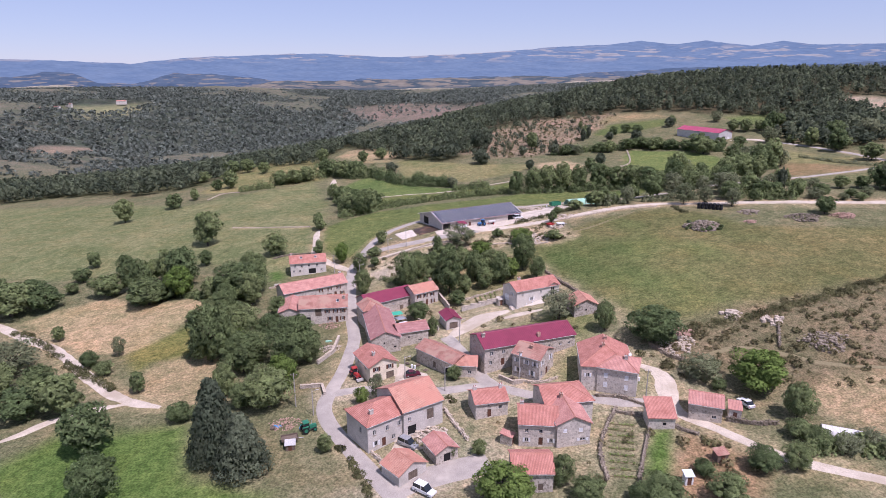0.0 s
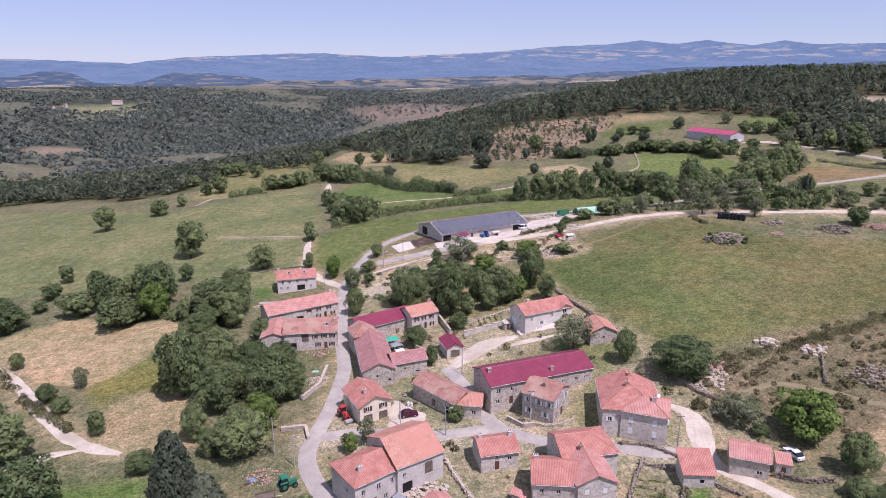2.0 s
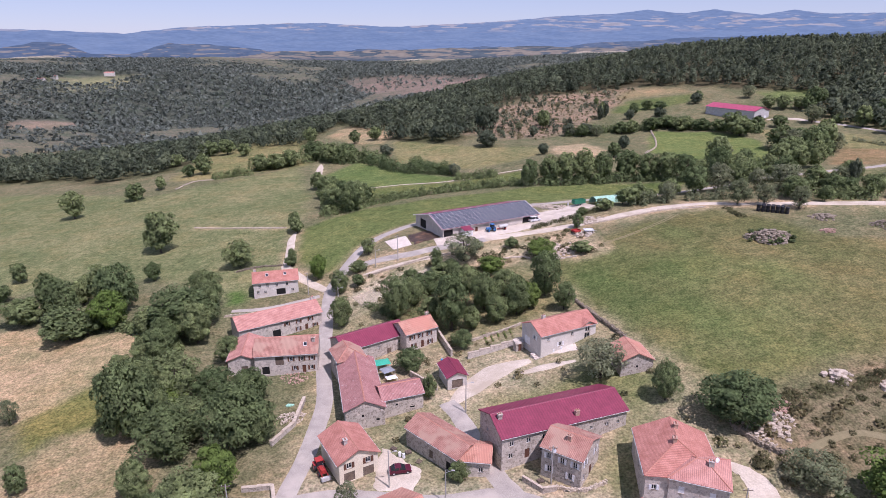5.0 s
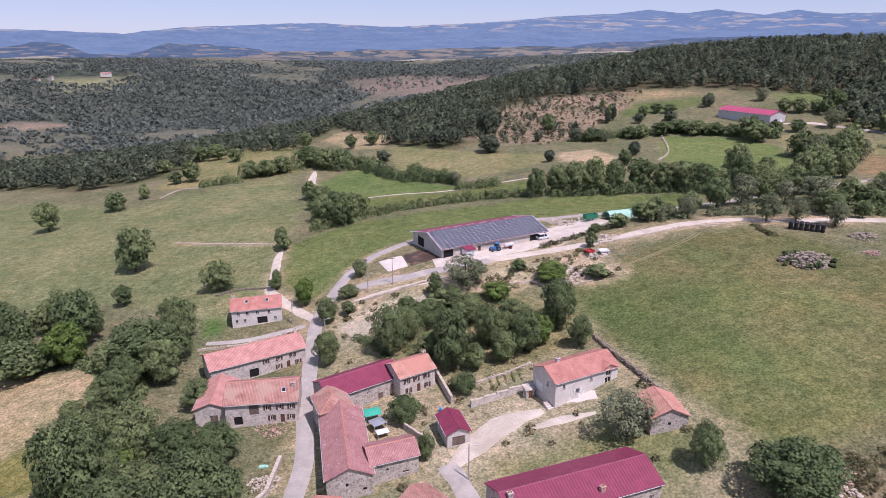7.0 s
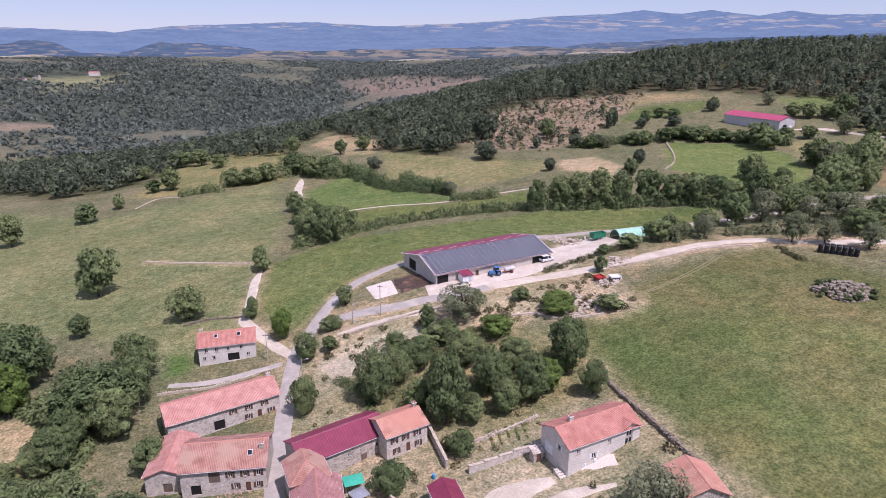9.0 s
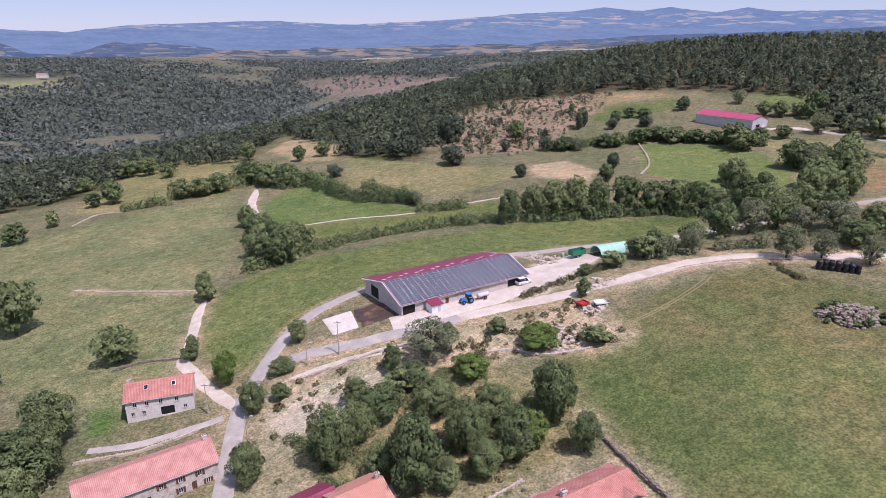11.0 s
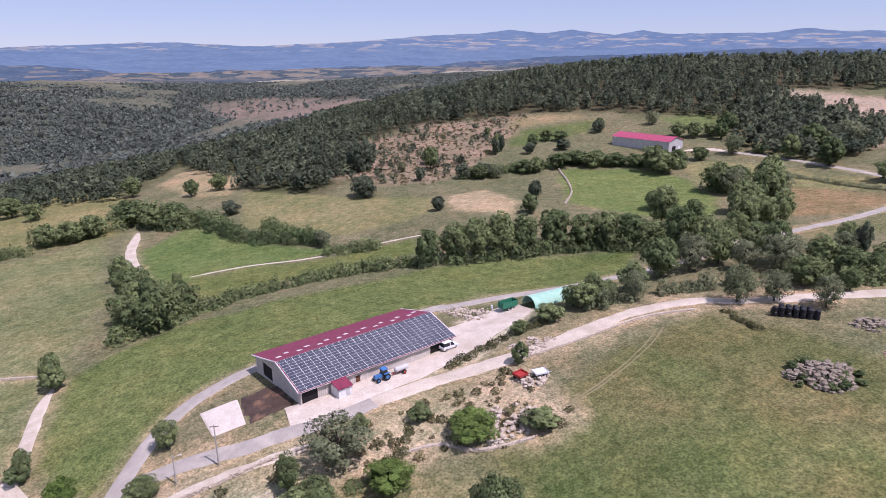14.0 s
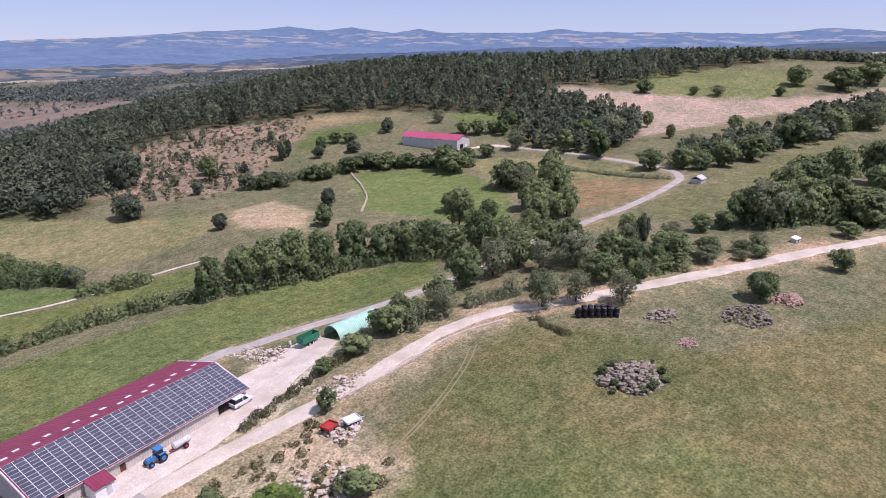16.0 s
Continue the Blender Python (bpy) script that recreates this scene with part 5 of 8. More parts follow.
# ---- houses ----
def wall_sheet(length, top, low, holes, m):
    """An outside wall with real openings, whose reveals go 0.22 m deep. Holes: middle, sill, width, height."""
    s = Shape()
    xs = sorted({-length / 2, length / 2} | {c + e * w / 2 for c, _, w, _ in holes for e in (-1, 1)})
    zs = sorted({low, top} | {q for _, z, _, h in holes for q in (z, z + h)})
    for a, b in zip(xs, xs[1:]):
        for c, d in zip(zs, zs[1:]):
            x, z = (a + b) / 2, (c + d) / 2
            if not any(abs(x - hc) < hw / 2 and hz < z < hz + hh for hc, hz, hw, hh in holes):
                s.face(*[m @ Vector(p) for p in ((a, 0, c), (b, 0, c), (b, 0, d), (a, 0, d))])
    for c, z, w, h in holes:
        x0, x1, z1, e = c - w / 2, c + w / 2, z + h, 0.22
        for q in (((x0, 0, z), (x0, e, z), (x0, e, z1), (x0, 0, z1)), ((x1, 0, z), (x1, 0, z1), (x1, e, z1), (x1, e, z)),
                  ((x0, 0, z), (x1, 0, z), (x1, e, z), (x0, e, z)), ((x0, 0, z1), (x0, e, z1), (x1, e, z1), (x1, 0, z1))):
            s.face(*[m @ Vector(p) for p in q])
    return s


def opening(house, m, c, z, w, h, style):
    """A window with frame, pane and perhaps shutters, a door, or a near-black panel for the shade inside, set back in
    its hole.
    """
    e = 0.2
    if style in ("door", "gate", "dark"):
        mat = {"door": WOOD_BROWN, "gate": WOOD, "dark": INSIDE_SHADE}[style]
        s = Shape().box(c - w / 2, c + w / 2, e - 0.06, e, z, z + h, m)
        if style != "dark":
            n = max(2, round(w / 0.45))
            for i in range(n):
                x = c - w / 2 + (i + 0.5) * w / n
                s.box(x - w / n * 0.44, x + w / n * 0.44, e - 0.1, e - 0.06, z + 0.05, z + h - 0.05, m)
        part({"door": "door", "gate": "barn_door", "dark": "doorway_shade_panel"}[style], s, mat, house)
        return
    win = part("window", Shape().box(c - w / 2 - 0.12, c + w / 2 + 0.12, -0.06, 0.1, z - 0.12, z, m), ROCK_PALE, house)
    part("pane", Shape().box(c - w / 2, c + w / 2, e - 0.03, e, z, z + h, m), GLASS, win)
    s = Shape()
    for x0, x1, z0, z1 in ((-w / 2, -w / 2 + 0.09, 0, h), (w / 2 - 0.09, w / 2, 0, h), (-0.05, 0.05, 0, h), (-w / 2, w / 2, 0, 0.09), (-w / 2, w / 2, h - 0.09, h)):
        s.box(c + x0, c + x1, e - 0.09, e - 0.03, z + z0, z + z1, m)
    part("frame", s, FRAME, win)
    if style in ("brown", "white", "closed"):
        mat = WOOD_BROWN if style == "brown" else CHALK
        if style == "closed":
            part("shutter", Shape().box(c - w / 2, c + w / 2, 0.0, 0.06, z, z + h, m), mat, win)
        else:
            for side in (-1, 1):
                x = c + side * (w * 0.78)
                part("shutter", Shape().box(x - w * 0.25, x + w * 0.25, -0.07, -0.01, z, z + h, m), mat, win)


def house(key, name, label, walls, roof, holes=(), ridge="x", hips=(0, 0), chimneys=(), over=0.35, single=False, low=-2.5, category="house", shift=0.0, skylights=()):
    """Walls with openings, a roof with thickness and ridge cap, and chimneys. Holes: side, middle, sill, width, height, style."""
    x, y, g, ang, L, W, h, pitch = PLAN[key]
    base = thing(name, pose(x, y, g, 0, 0, ang), label, category)
    if ridge == "y":
        base.matrix_world = pose(x, y, g, 0, 0, ang + 90)
        L, W = W, L
        turn = {"f": "l", "r": "f", "b": "r", "l": "b"}
        holes = [(turn[s], *q) for s, *q in holes]
    tan = math.tan(radians(pitch))
    rise = W * tan if single else (W / 2 + shift) * tan
    sides = {"f": (L, pose(0, -W / 2, 0)), "b": (L, pose(0, W / 2, 0, 0, 0, 180)), "l": (W, pose(-L / 2, 0, 0, 0, 0, -90)), "r": (W, pose(L / 2, 0, 0, 0, 0, 90))}
    for side, (length, m) in sides.items():
        cut = [(c, z, w, q) for s, c, z, w, q, _ in holes if s == side]
        top = h + rise if single and side == "b" else h
        s = wall_sheet(length, top, low, cut, m)
        if side in "lr" and not hips["lr".index(side)]:
            peak = ((W / 2 if side == "r" else -W / 2), 0, h + rise) if single else ((shift if side == "r" else -shift), 0, h + rise)
            s.face(*[m @ Vector(p) for p in ((-length / 2, 0, h), (length / 2, 0, h), peak)])
        part("wall", s, walls, base)
    for s, c, z, w, q, style in holes:
        opening(base, sides[s][1], c, z, w, q, style)
    # roof
    o, th = over, 0.16
    ex, ey, ze = L / 2 + o, W / 2 + o, h - o * tan + 0.02
    rz = h + rise + 0.02
    if single:
        rz = h + rise + o * tan
        tops = [[(-ex, -ey, ze), (ex, -ey, ze), (ex, ey, rz), (-ex, ey, rz)]]
    else:
        ra, rb = -ex + hips[0] * (W / 2 + o), ex - hips[1] * (W / 2 + o)
        tops = [[(-ex, -ey, ze), (ex, -ey, ze), (rb, shift, rz), (ra, shift, rz)], [(ex, ey, ze), (-ex, ey, ze), (ra, shift, rz), (rb, shift, rz)]]
        if hips[0]:
            tops.append([(-ex, ey, ze), (-ex, -ey, ze), (ra, 0, rz)])
        if hips[1]:
            tops.append([(ex, -ey, ze), (ex, ey, ze), (rb, 0, rz)])
    for face in tops:
        n = len(face)
        pts = [Vector(p) + Vector((0, 0, th)) for p in face] + [Vector(p) for p in face]
        s = Shape().solid(pts, [tuple(range(n)), tuple(range(2 * n - 1, n - 1, -1))] + [(i, n + i, n + (i + 1) % n, (i + 1) % n) for i in range(n)])
        part("roof_slope", s, roof, base)
    if not single:
        cap = RIDGE if roof not in (METAL, METAL_BRIGHT) else roof
        part("ridge_cap", Shape().profile([(shift - 0.2, rz + th - 0.1), (shift, rz + th + 0.07), (shift + 0.2, rz + th - 0.1)], ra, rb), cap, base)
        for k, (end, apex) in enumerate(((-ex, ra), (ex, rb))):
            if hips[k]:
                for e in (-1, 1):
                    part("hip_cap", Shape().tube((end, e * ey, ze + th), (apex, 0, rz + th), 0.12, n=6), cap, base)
    if not single:
        for e in (-1, 1):
            part("gutter", Shape().tube((-ex + 0.1, e * (ey + 0.06), ze + 0.04), (ex - 0.1, e * (ey + 0.06), ze + 0.04), 0.06, n=6), STEEL, base)
    for cx, d in skylights:
        sky_m = pose(cx, -d, h + rise - d * tan + 0.2, pitch)
        light = part("skylight", Shape().box(-0.45, 0.45, -0.6, 0.6, -0.05, 0.09, sky_m), FRAME, base)
        part("pane", Shape().box(-0.36, 0.36, -0.5, 0.5, 0.09, 0.1, sky_m), GLASS, light)
    for cx, cy, kind in chimneys:
        zc = h + rise - abs(cy) * tan
        ch = part("chimney", Shape().box(cx - 0.4, cx + 0.4, cy - 0.32, cy + 0.32, zc - 0.5, zc + 1.0).box(cx - 0.48, cx + 0.48, cy - 0.4, cy + 0.4, zc + 1.0, zc + 1.12), kind, base)
        for e in (-0.2, 0.2):
            part("chimney_pot", Shape().tube((cx + e, cy, zc + 1.1), (cx + e, cy, zc + 1.45), 0.13, 0.1, 8), RIDGE, ch)
    return base


def row(side, xs, z, w, h, style):
    return [(side, x, z, w, h, style) for x in xs]


house("corner_house", "stone_house", "two-storey grey stone house with red hipped tile roof", RENDER, TILE,
      row("f", (-2.9, 0.4, 3.4), 3.5, 0.8, 1.2, "glass") + [("f", -2.6, 0.8, 0.9, 1.2, "white")] + row("f", (1.9,), 0.8, 0.8, 1.1, "glass") + [("f", -0.6, 0.05, 1.0, 2.1, "door"), ("l", 1.5, 3.6, 0.8, 1.1, "glass")],
      hips=(1, 0), chimneys=[(-2.2, -2.2, RENDER)])
house("corner_barn", "stone_barn", "tall stone barn with orange tile roof", RENDER, TILE_ORANGE,
      [("f", -3.0, 0.1, 2.2, 2.2, "dark"), ("f", 1.8, 2.4, 1.8, 2.6, "gate"), ("f", -3.6, 3.5, 0.7, 0.9, "glass")], category="barn")
house("small_house", "small_house", "small grey stone house with red tile roof", STONE_PALE, TILE,
      [("f", -0.6, 0.1, 0.9, 2.0, "door"), ("f", -0.6, 2.7, 0.6, 0.6, "glass"), ("f", 2.0, 1.9, 0.9, 0.9, "glass")], chimneys=[(3.0, 0, RENDER), (-3.2, 0.2, RENDER)])
house("cream_house", "cream_house", "cream rendered house with red tile roof and brown shutters", CREAM, TILE,
      row("r", (-1.9, 1.9), 2.9, 1.0, 1.2, "brown") + row("r", (-1.9, 1.9), 0.1, 2.2, 2.0, "gate") + row("f", (-2.5, 2), 3.0, 0.7, 0.9, "glass"), chimneys=[(1.6, -1.2, RENDER)], over=0.5)
house("west_wing", "stone_barn", "long stone barn with lichen-spotted dark tile roof beside the road", STONE, TILE_SPOTTED,
      [("r", -0.5, 2.6, 0.5, 0.7, "dark"), ("r", 2.6, 1.4, 0.7, 0.6, "dark"), ("f", 4, 0.2, 1.8, 2.2, "gate")], category="barn")
house("south_wing", "stone_barn", "low stone barn wing with brownish tile roof", STONE, TILE_SPOTTED, [("f", -1.5, 2.2, 0.5, 0.5, "dark"), ("f", 2.0, 1.0, 1.2, 0.4, "dark")], category="barn")
house("tan_roof_house", "stone_house", "stone house end with weathered tan tile roof", STONE, TILE_OLD, [("f", 0, 2.6, 0.7, 0.9, "glass")], hips=(0, 1), category="house")
house("purple_house", "stone_barn", "stone barn with purple-red sheet roof", STONE, METAL, [("f", 3.5, 0.3, 1.2, 1.6, "gate"), ("f", 0.5, 2.5, 0.7, 0.7, "glass"), ("f", 6.5, 2.4, 0.7, 0.8, "glass")], category="barn")
house("orange_house", "stone_house", "stone house with orange tile roof and brown shutters", STONE_PALE, TILE_ORANGE,
      row("f", (-2.8, -0.4, 2.2), 2.9, 0.8, 1.2, "brown") + row("f", (-2.4, 2.4), 0.5, 0.8, 1.3, "brown") + [("f", 0.2, 0.1, 0.9, 2.0, "door")], chimneys=[(3.9, 0.4, STONE)])
house("garage", "garage", "small garage with purple-red sheet roof", RENDER, METAL, [("r", 0, 0.1, 2.6, 2.1, "gate")], category="garage")
white = house("white_house", "white_house", "pale rendered house with red tile roof", WHITE_RENDER, TILE,
      row("l", (1.4,), 2.6, 0.8, 1.1, "white") + [("l", -1.6, 0.1, 2.2, 2.1, "closed")] + row("f", (-6, 1.0), 2.8, 0.7, 0.9, "glass") + [("f", 5.6, 0.3, 1.7, 2.2, "glass"), ("f", 5.6, 2.8, 1.4, 1.3, "glass"), ("f", -2.5, 0.8, 1.0, 1.1, "white")], chimneys=[(-4.5, 0.5, RENDER)])
dormer = new("cross_gable")
wx, wy, wg, wang, wl, ww, wh, wp = PLAN["white_house"]
dormer.parent = white
gable_m = pose(5.6, -ww / 2 - 0.05, 0)
part("gable_wall", Shape().profile([(-1.9, wh - 0.3), (1.9, wh - 0.3), (1.9, wh), (0, wh + 0.95), (-1.9, wh)], 0, 0.25, gable_m @ pose(0, 0, 0, 0, 0, 90)), WHITE_RENDER, dormer)
for e in (-1, 1):
    part("gable_roof", Shape().solid([(5.6, -ww / 2 - 0.45, wh + 1.25), (5.6, -ww / 2 + 2.8, wh + 1.25), (5.6 + e * 2.3, -ww / 2 + 0.35, wh + 0.05), (5.6 + e * 2.3, -ww / 2 - 0.45, wh + 0.05),
                                      (5.6, -ww / 2 - 0.45, wh + 1.10), (5.6, -ww / 2 + 2.8, wh + 1.10), (5.6 + e * 2.3, -ww / 2 + 0.35, wh - 0.10), (5.6 + e * 2.3, -ww / 2 - 0.45, wh - 0.10)],
                                     [(0, 1, 2, 3), (7, 6, 5, 4), (0, 3, 7, 4), (3, 2, 6, 7), (2, 1, 5, 6)]), TILE, dormer)
house("field_shed", "stone_shed", "stone field shed with orange tile roof", STONE, TILE_ORANGE, [("r", 0, 1.2, 0.6, 0.6, "dark")], category="shed")
house("long_barn", "long_farmhouse", "long stone farmhouse with purple-red sheet roof", STONE, METAL,
      row("f", (-11.4, -8.0, -4.6), 3.2, 0.9, 1.1, "glass") + row("f", (-11.6, -5.0), 0.6, 0.9, 1.1, "glass") + [("f", -8.2, 0.0, 1.0, 2.0, "door")] + row("f", (5.5, 9.0, 11.6), 2.8, 0.8, 0.8, "glass") + [("l", -1.5, 3.0, 0.7, 0.9, "glass")],
      chimneys=[(-12.2, -1.2, STONE), (2.8, -3.8, BRICKS)])
house("tall_house", "stone_house", "tall grey stone house with weathered pink tile roof", STONE, TILE_OLD,
      row("f", (-2.4, 0.2, 2.6), 3.5, 0.8, 1.2, "white") + row("f", (-2.2, 1.8), 0.8, 0.8, 1.3, "white") + row("r", (-2.4, 2.2), 3.4, 0.9, 1.3, "white") + [("r", 0.2, 0.1, 1.2, 2.1, "door"), ("r", -2.8, 0.5, 1.0, 1.5, "glass")],
      chimneys=[(0.2, -1.5, BRICKS)])
house("manor", "large_farmhouse", "large stone farmhouse with broad red tile roof", STONE_PALE, TILE, [("f", -4.6, 2.6, 0.8, 1.0, "white"), ("l", 0.5, 2.6, 0.8, 1.0, "glass")], ridge="y", hips=(1, 0), chimneys=[(-0.5, 0.6, BRICKS), (3.6, -0.4, BRICKS)])
house("manor_front", "stone_house", "grey stone house wing with pink tile roof and white shutters", STONE_PALE, TILE_PINK,
      row("f", (-2.6, 2.2), 3.4, 0.9, 1.3, "closed") + row("f", (-2.6, 2.2), 0.9, 0.9, 1.4, "closed") + row("r", (0.4,), 3.4, 0.8, 1.2, "white"), hips=(1, 1), chimneys=[(1.6, -0.8, RENDER)])
house("farm_front", "stone_house", "grey stone house with red tile roof and dark windows", STONE_PALE, TILE,
      row("f", (-2.4, 0.6), 2.9, 0.8, 0.9, "glass") + row("f", (-2.4, 2.8), 0.7, 0.8, 1.0, "white") + [("f", 0.6, 0.0, 0.9, 1.9, "door")], chimneys=[(-3.4, 0.3, RENDER)])
house("farm_gable", "stone_house", "stone house with gable front and pink tile roof", STONE_PALE, TILE_PINK,
      row("f", (-1.9, 1.5), 2.9, 0.8, 1.0, "closed") + [("f", 2.0, 0.8, 1.2, 0.7, "white")], ridge="y", chimneys=[(2.5, 0.4, BRICKS)])
house("farm_back", "stone_barn", "stone barn with hipped red tile roof", STONE_PALE, TILE, [("r", 0.5, 1.4, 0.9, 1.1, "glass")], hips=(0, 1), category="barn")
house("low_barn", "stone_barn", "low stone barn with plain red tile roof", STONE, TILE, [("f", 1.5, 0.3, 1.0, 1.6, "gate")], category="barn")
house("red_shed", "stone_shed", "small stone shed with single-pitch red tile roof", STONE_PALE, TILE, [("f", 0.6, 0.6, 0.8, 0.8, "dark")], single=True, category="shed")
house("east_cottage", "stone_cottage", "stone cottage with pink tile roof", STONE, TILE_PINK, [("f", 1.8, 0.8, 1.0, 0.8, "glass"), ("l", 0, 0.2, 0.9, 1.9, "door")], category="cottage")
house("front_garage", "garage", "low garage with orange-red tile roof", RENDER, TILE_ORANGE, [("r", 0, 0.1, 2.4, 1.9, "gate")], category="garage")
house("yard_shed", "stone_shed", "small yard shed with red tile roof", STONE, TILE_PINK, [("r", 0, 0.1, 1.6, 1.9, "dark")], category="shed")
house("orange_barn", "stone_barn", "long low stone barn with weathered orange tiles", STONE, TILE_OLD, [("f", 5.0, 0.1, 1.8, 1.9, "dark"), ("f", 0.0, 0.3, 1.1, 1.8, "gate")], category="barn")
house("orange_annex", "stone_shed", "stone shed with bright orange hipped roof", STONE_PALE, TILE_ORANGE, [("f", 1.2, 0.8, 0.9, 1.0, "glass")], hips=(1, 0), category="shed")
house("north_house", "stone_house", "pale stone house with red tile roof at the junction", WHITE_RENDER, TILE,
      row("f", (-5.6, -3.4, 5.0), 0.9, 0.8, 0.9, "glass") + row("f", (-5.0, -2.6, 0.2, 3.4), 2.9, 0.8, 1.1, "glass") + [("f", 1.4, 0.1, 2.8, 2.0, "dark")], chimneys=[(-6.2, 0.6, RENDER)], skylights=[(-2.6, 1.6), (3.0, 1.6)])
house("long_cottage", "stone_cottage", "long stone cottage with red and orange tile roof", STONE_PALE, TILE_PINK,
      row("f", (1.5, 4.8, 8.2), 2.8, 0.8, 1.1, "brown") + row("f", (4.6, 9.5), 0.6, 0.8, 1.2, "brown") + [("f", 7.0, 0.1, 0.9, 2.0, "door"), ("f", -1.5, 0.1, 2.2, 2.2, "dark")], chimneys=[(10.8, 0.4, RENDER)], category="cottage")
house("shutter_house", "stone_house", "stone house with weathered red roof and brown shutters", STONE_PALE, TILE_OLD,
      row("f", (1.2, 3.8, 6.2), 3.3, 0.8, 1.2, "brown") + row("f", (2.0, 6.0), 0.8, 0.8, 1.2, "brown") + [("f", -1.6, 2.4, 2.0, 2.4, "gate"), ("f", 4.2, 0.1, 0.9, 2.0, "door"), ("f", -5.0, 0.2, 1.8, 2.0, "dark")], chimneys=[(6.6, -1.8, STONE)], skylights=[(4.6, 2.6)])
house("lean_barn", "stone_barn", "low barn wing with faded red tile roof", STONE_PALE, TILE_PINK, [("f", 0.5, 0.2, 1.6, 1.9, "gate")], ridge="y", category="barn")
for key in ("far_house_a", "far_house_b", "far_house_c", "far_house_d"):
    house(key, "farmhouse", "distant farmhouse with faded red roof", WHITE_RENDER, TILE_PINK, row("f", (-4, 0, 4), 2.8, 1.0, 1.4, "glass"))
house("hill_shed", "farm_shed", "long grey farm shed with crimson sheet roof", STEEL, METAL_BRIGHT, [("r", -2.0, 0.1, 4.0, 3.4, "dark"), ("r", 3.6, 0.1, 2.4, 3.0, "closed")], over=0.5, category="shed")

# the barn with solar panels: open gable end, side bays, panels on the south slope
bx, by, bg, bang, bl, bw, bh, bp = PLAN["solar_barn"]
barn = house("solar_barn", "solar_barn", "long cattle barn with a panel-covered sheet roof", SHEET_WALL, METAL,
             [("l", -4.6, 0.0, 4.6, 3.2, "dark"), ("f", -18.0, 0.1, 3.6, 2.7, "dark"), ("f", 16.4, 0.1, 6.4, 2.9, "dark"), ("f", -6.6, 0.1, 1.1, 2.1, "door")], over=0.6, category="barn", shift=-1.3)
ridge_z = bh + (bw / 2 - 1.3) * math.tan(radians(bp))
north = math.atan((ridge_z - bh) / (bw / 2 + 1.3))
for i in range(16):
    x, d = -18.6 + i * 2.5, 3.0 + 1.5 * (i % 2)
    part("skylight", Shape().box(-0.55, 0.55, -0.45, 0.45, 0, 0.05, pose(x, d - 1.3, ridge_z - d * math.tan(north) + 0.2, -math.degrees(north))), FRAME, barn)
for e in (-1, 1):
    for s in (-1, 1):
        a = Vector((e * (bl / 2 + 0.62), s * (bw / 2 + 0.6), bh - 0.6 * math.tan(radians(bp)) + 0.12))
        b = Vector((e * (bl / 2 + 0.62), -1.3, ridge_z + 0.12))
        part("verge_trim", Shape().tube(a, b, 0.14, n=6), FRAME, barn)


# ---- trees, hedges and woods ----
def leaf_cards(centres, normals, size, rng, flat=0.35):
    """Small leaf sprays: a three-cornered one at each centre, leaning about its outward normal."""
    n = len(centres)
    out = normals + rng.normal(0, 0.55, (n, 3))
    out /= np.linalg.norm(out, axis=1, keepdims=True)
    a = np.cross(out, rng.normal(0, 1, (n, 3)))
    a /= np.linalg.norm(a, axis=1, keepdims=True) + 1e-9
    b = np.cross(out, a)
    s = (size * rng.uniform(0.6, 1.4, n))[:, None]
    v = np.stack([centres - a * s * 1.1 - b * s * 0.75 - out * s * flat, centres + a * s * 1.15 - b * s * 0.6, centres + a * s * 0.1 + b * s * 1.25 - out * s * flat], 1)
    return v.reshape(-1, 3), np.repeat(normals, 3, 0)


def crown(rng, clumps, leaves, size, kind="broad"):
    """Points of a crown of unit height and width: clumps on limbs, with gaps and an uneven outline."""
    cs, rs = [], []
    if kind == "conifer":
        for i in range(clumps):
            z = 0.1 + 0.88 * (i + rng.random()) / clumps
            w = 0.46 * (1.0 - z) ** 0.75 + 0.04
            a = i * 2.4 + rng.random()
            cs.append((math.cos(a) * w * 0.75, math.sin(a) * w * 0.75, z))
            rs.append((w * 0.55 + 0.04, 0.055 + 0.03 * rng.random()))
    else:
        for i in range(clumps):
            u, a = (i + 0.5) / clumps, i * 2.399 + rng.random() * 0.6
            el = math.asin(2 * u - 1)
            k = 0.19 + 0.25 * rng.random()
            cs.append((math.cos(a) * math.cos(el) * k, math.sin(a) * math.cos(el) * k, 0.52 + 0.37 * math.sin(el) * (0.75 + 0.35 * rng.random())))
            r = 0.085 + 0.11 * rng.random()
            rs.append((r * 1.06, r * 0.86))
    pts, nor = [], []
    for c, (rh, rv) in zip(cs, rs):
        d = rng.normal(0, 1, (leaves, 3))
        d /= np.linalg.norm(d, axis=1, keepdims=True)
        d[:, 2] = np.abs(d[:, 2]) * np.where(rng.random(leaves) < 0.25, -1, 1)
        k = rng.uniform(0.72, 1.08, (leaves, 1))
        p = np.array(c) + d * np.array((rh, rh, rv)) * k
        o = p - np.array((0, 0, 0.5))
        o /= np.linalg.norm(o, axis=1, keepdims=True) + 1e-9
        n = d * 0.7 + o * 0.45 + np.array((0, 0, 0.58))
        pts.append(p)
        nor.append(n / np.linalg.norm(n, axis=1, keepdims=True))
    return leaf_cards(np.concatenate(pts), np.concatenate(nor), np.full(clumps * leaves, size), rng)


def leaves_for(n):
    return np.arange(n).reshape(-1, 3)


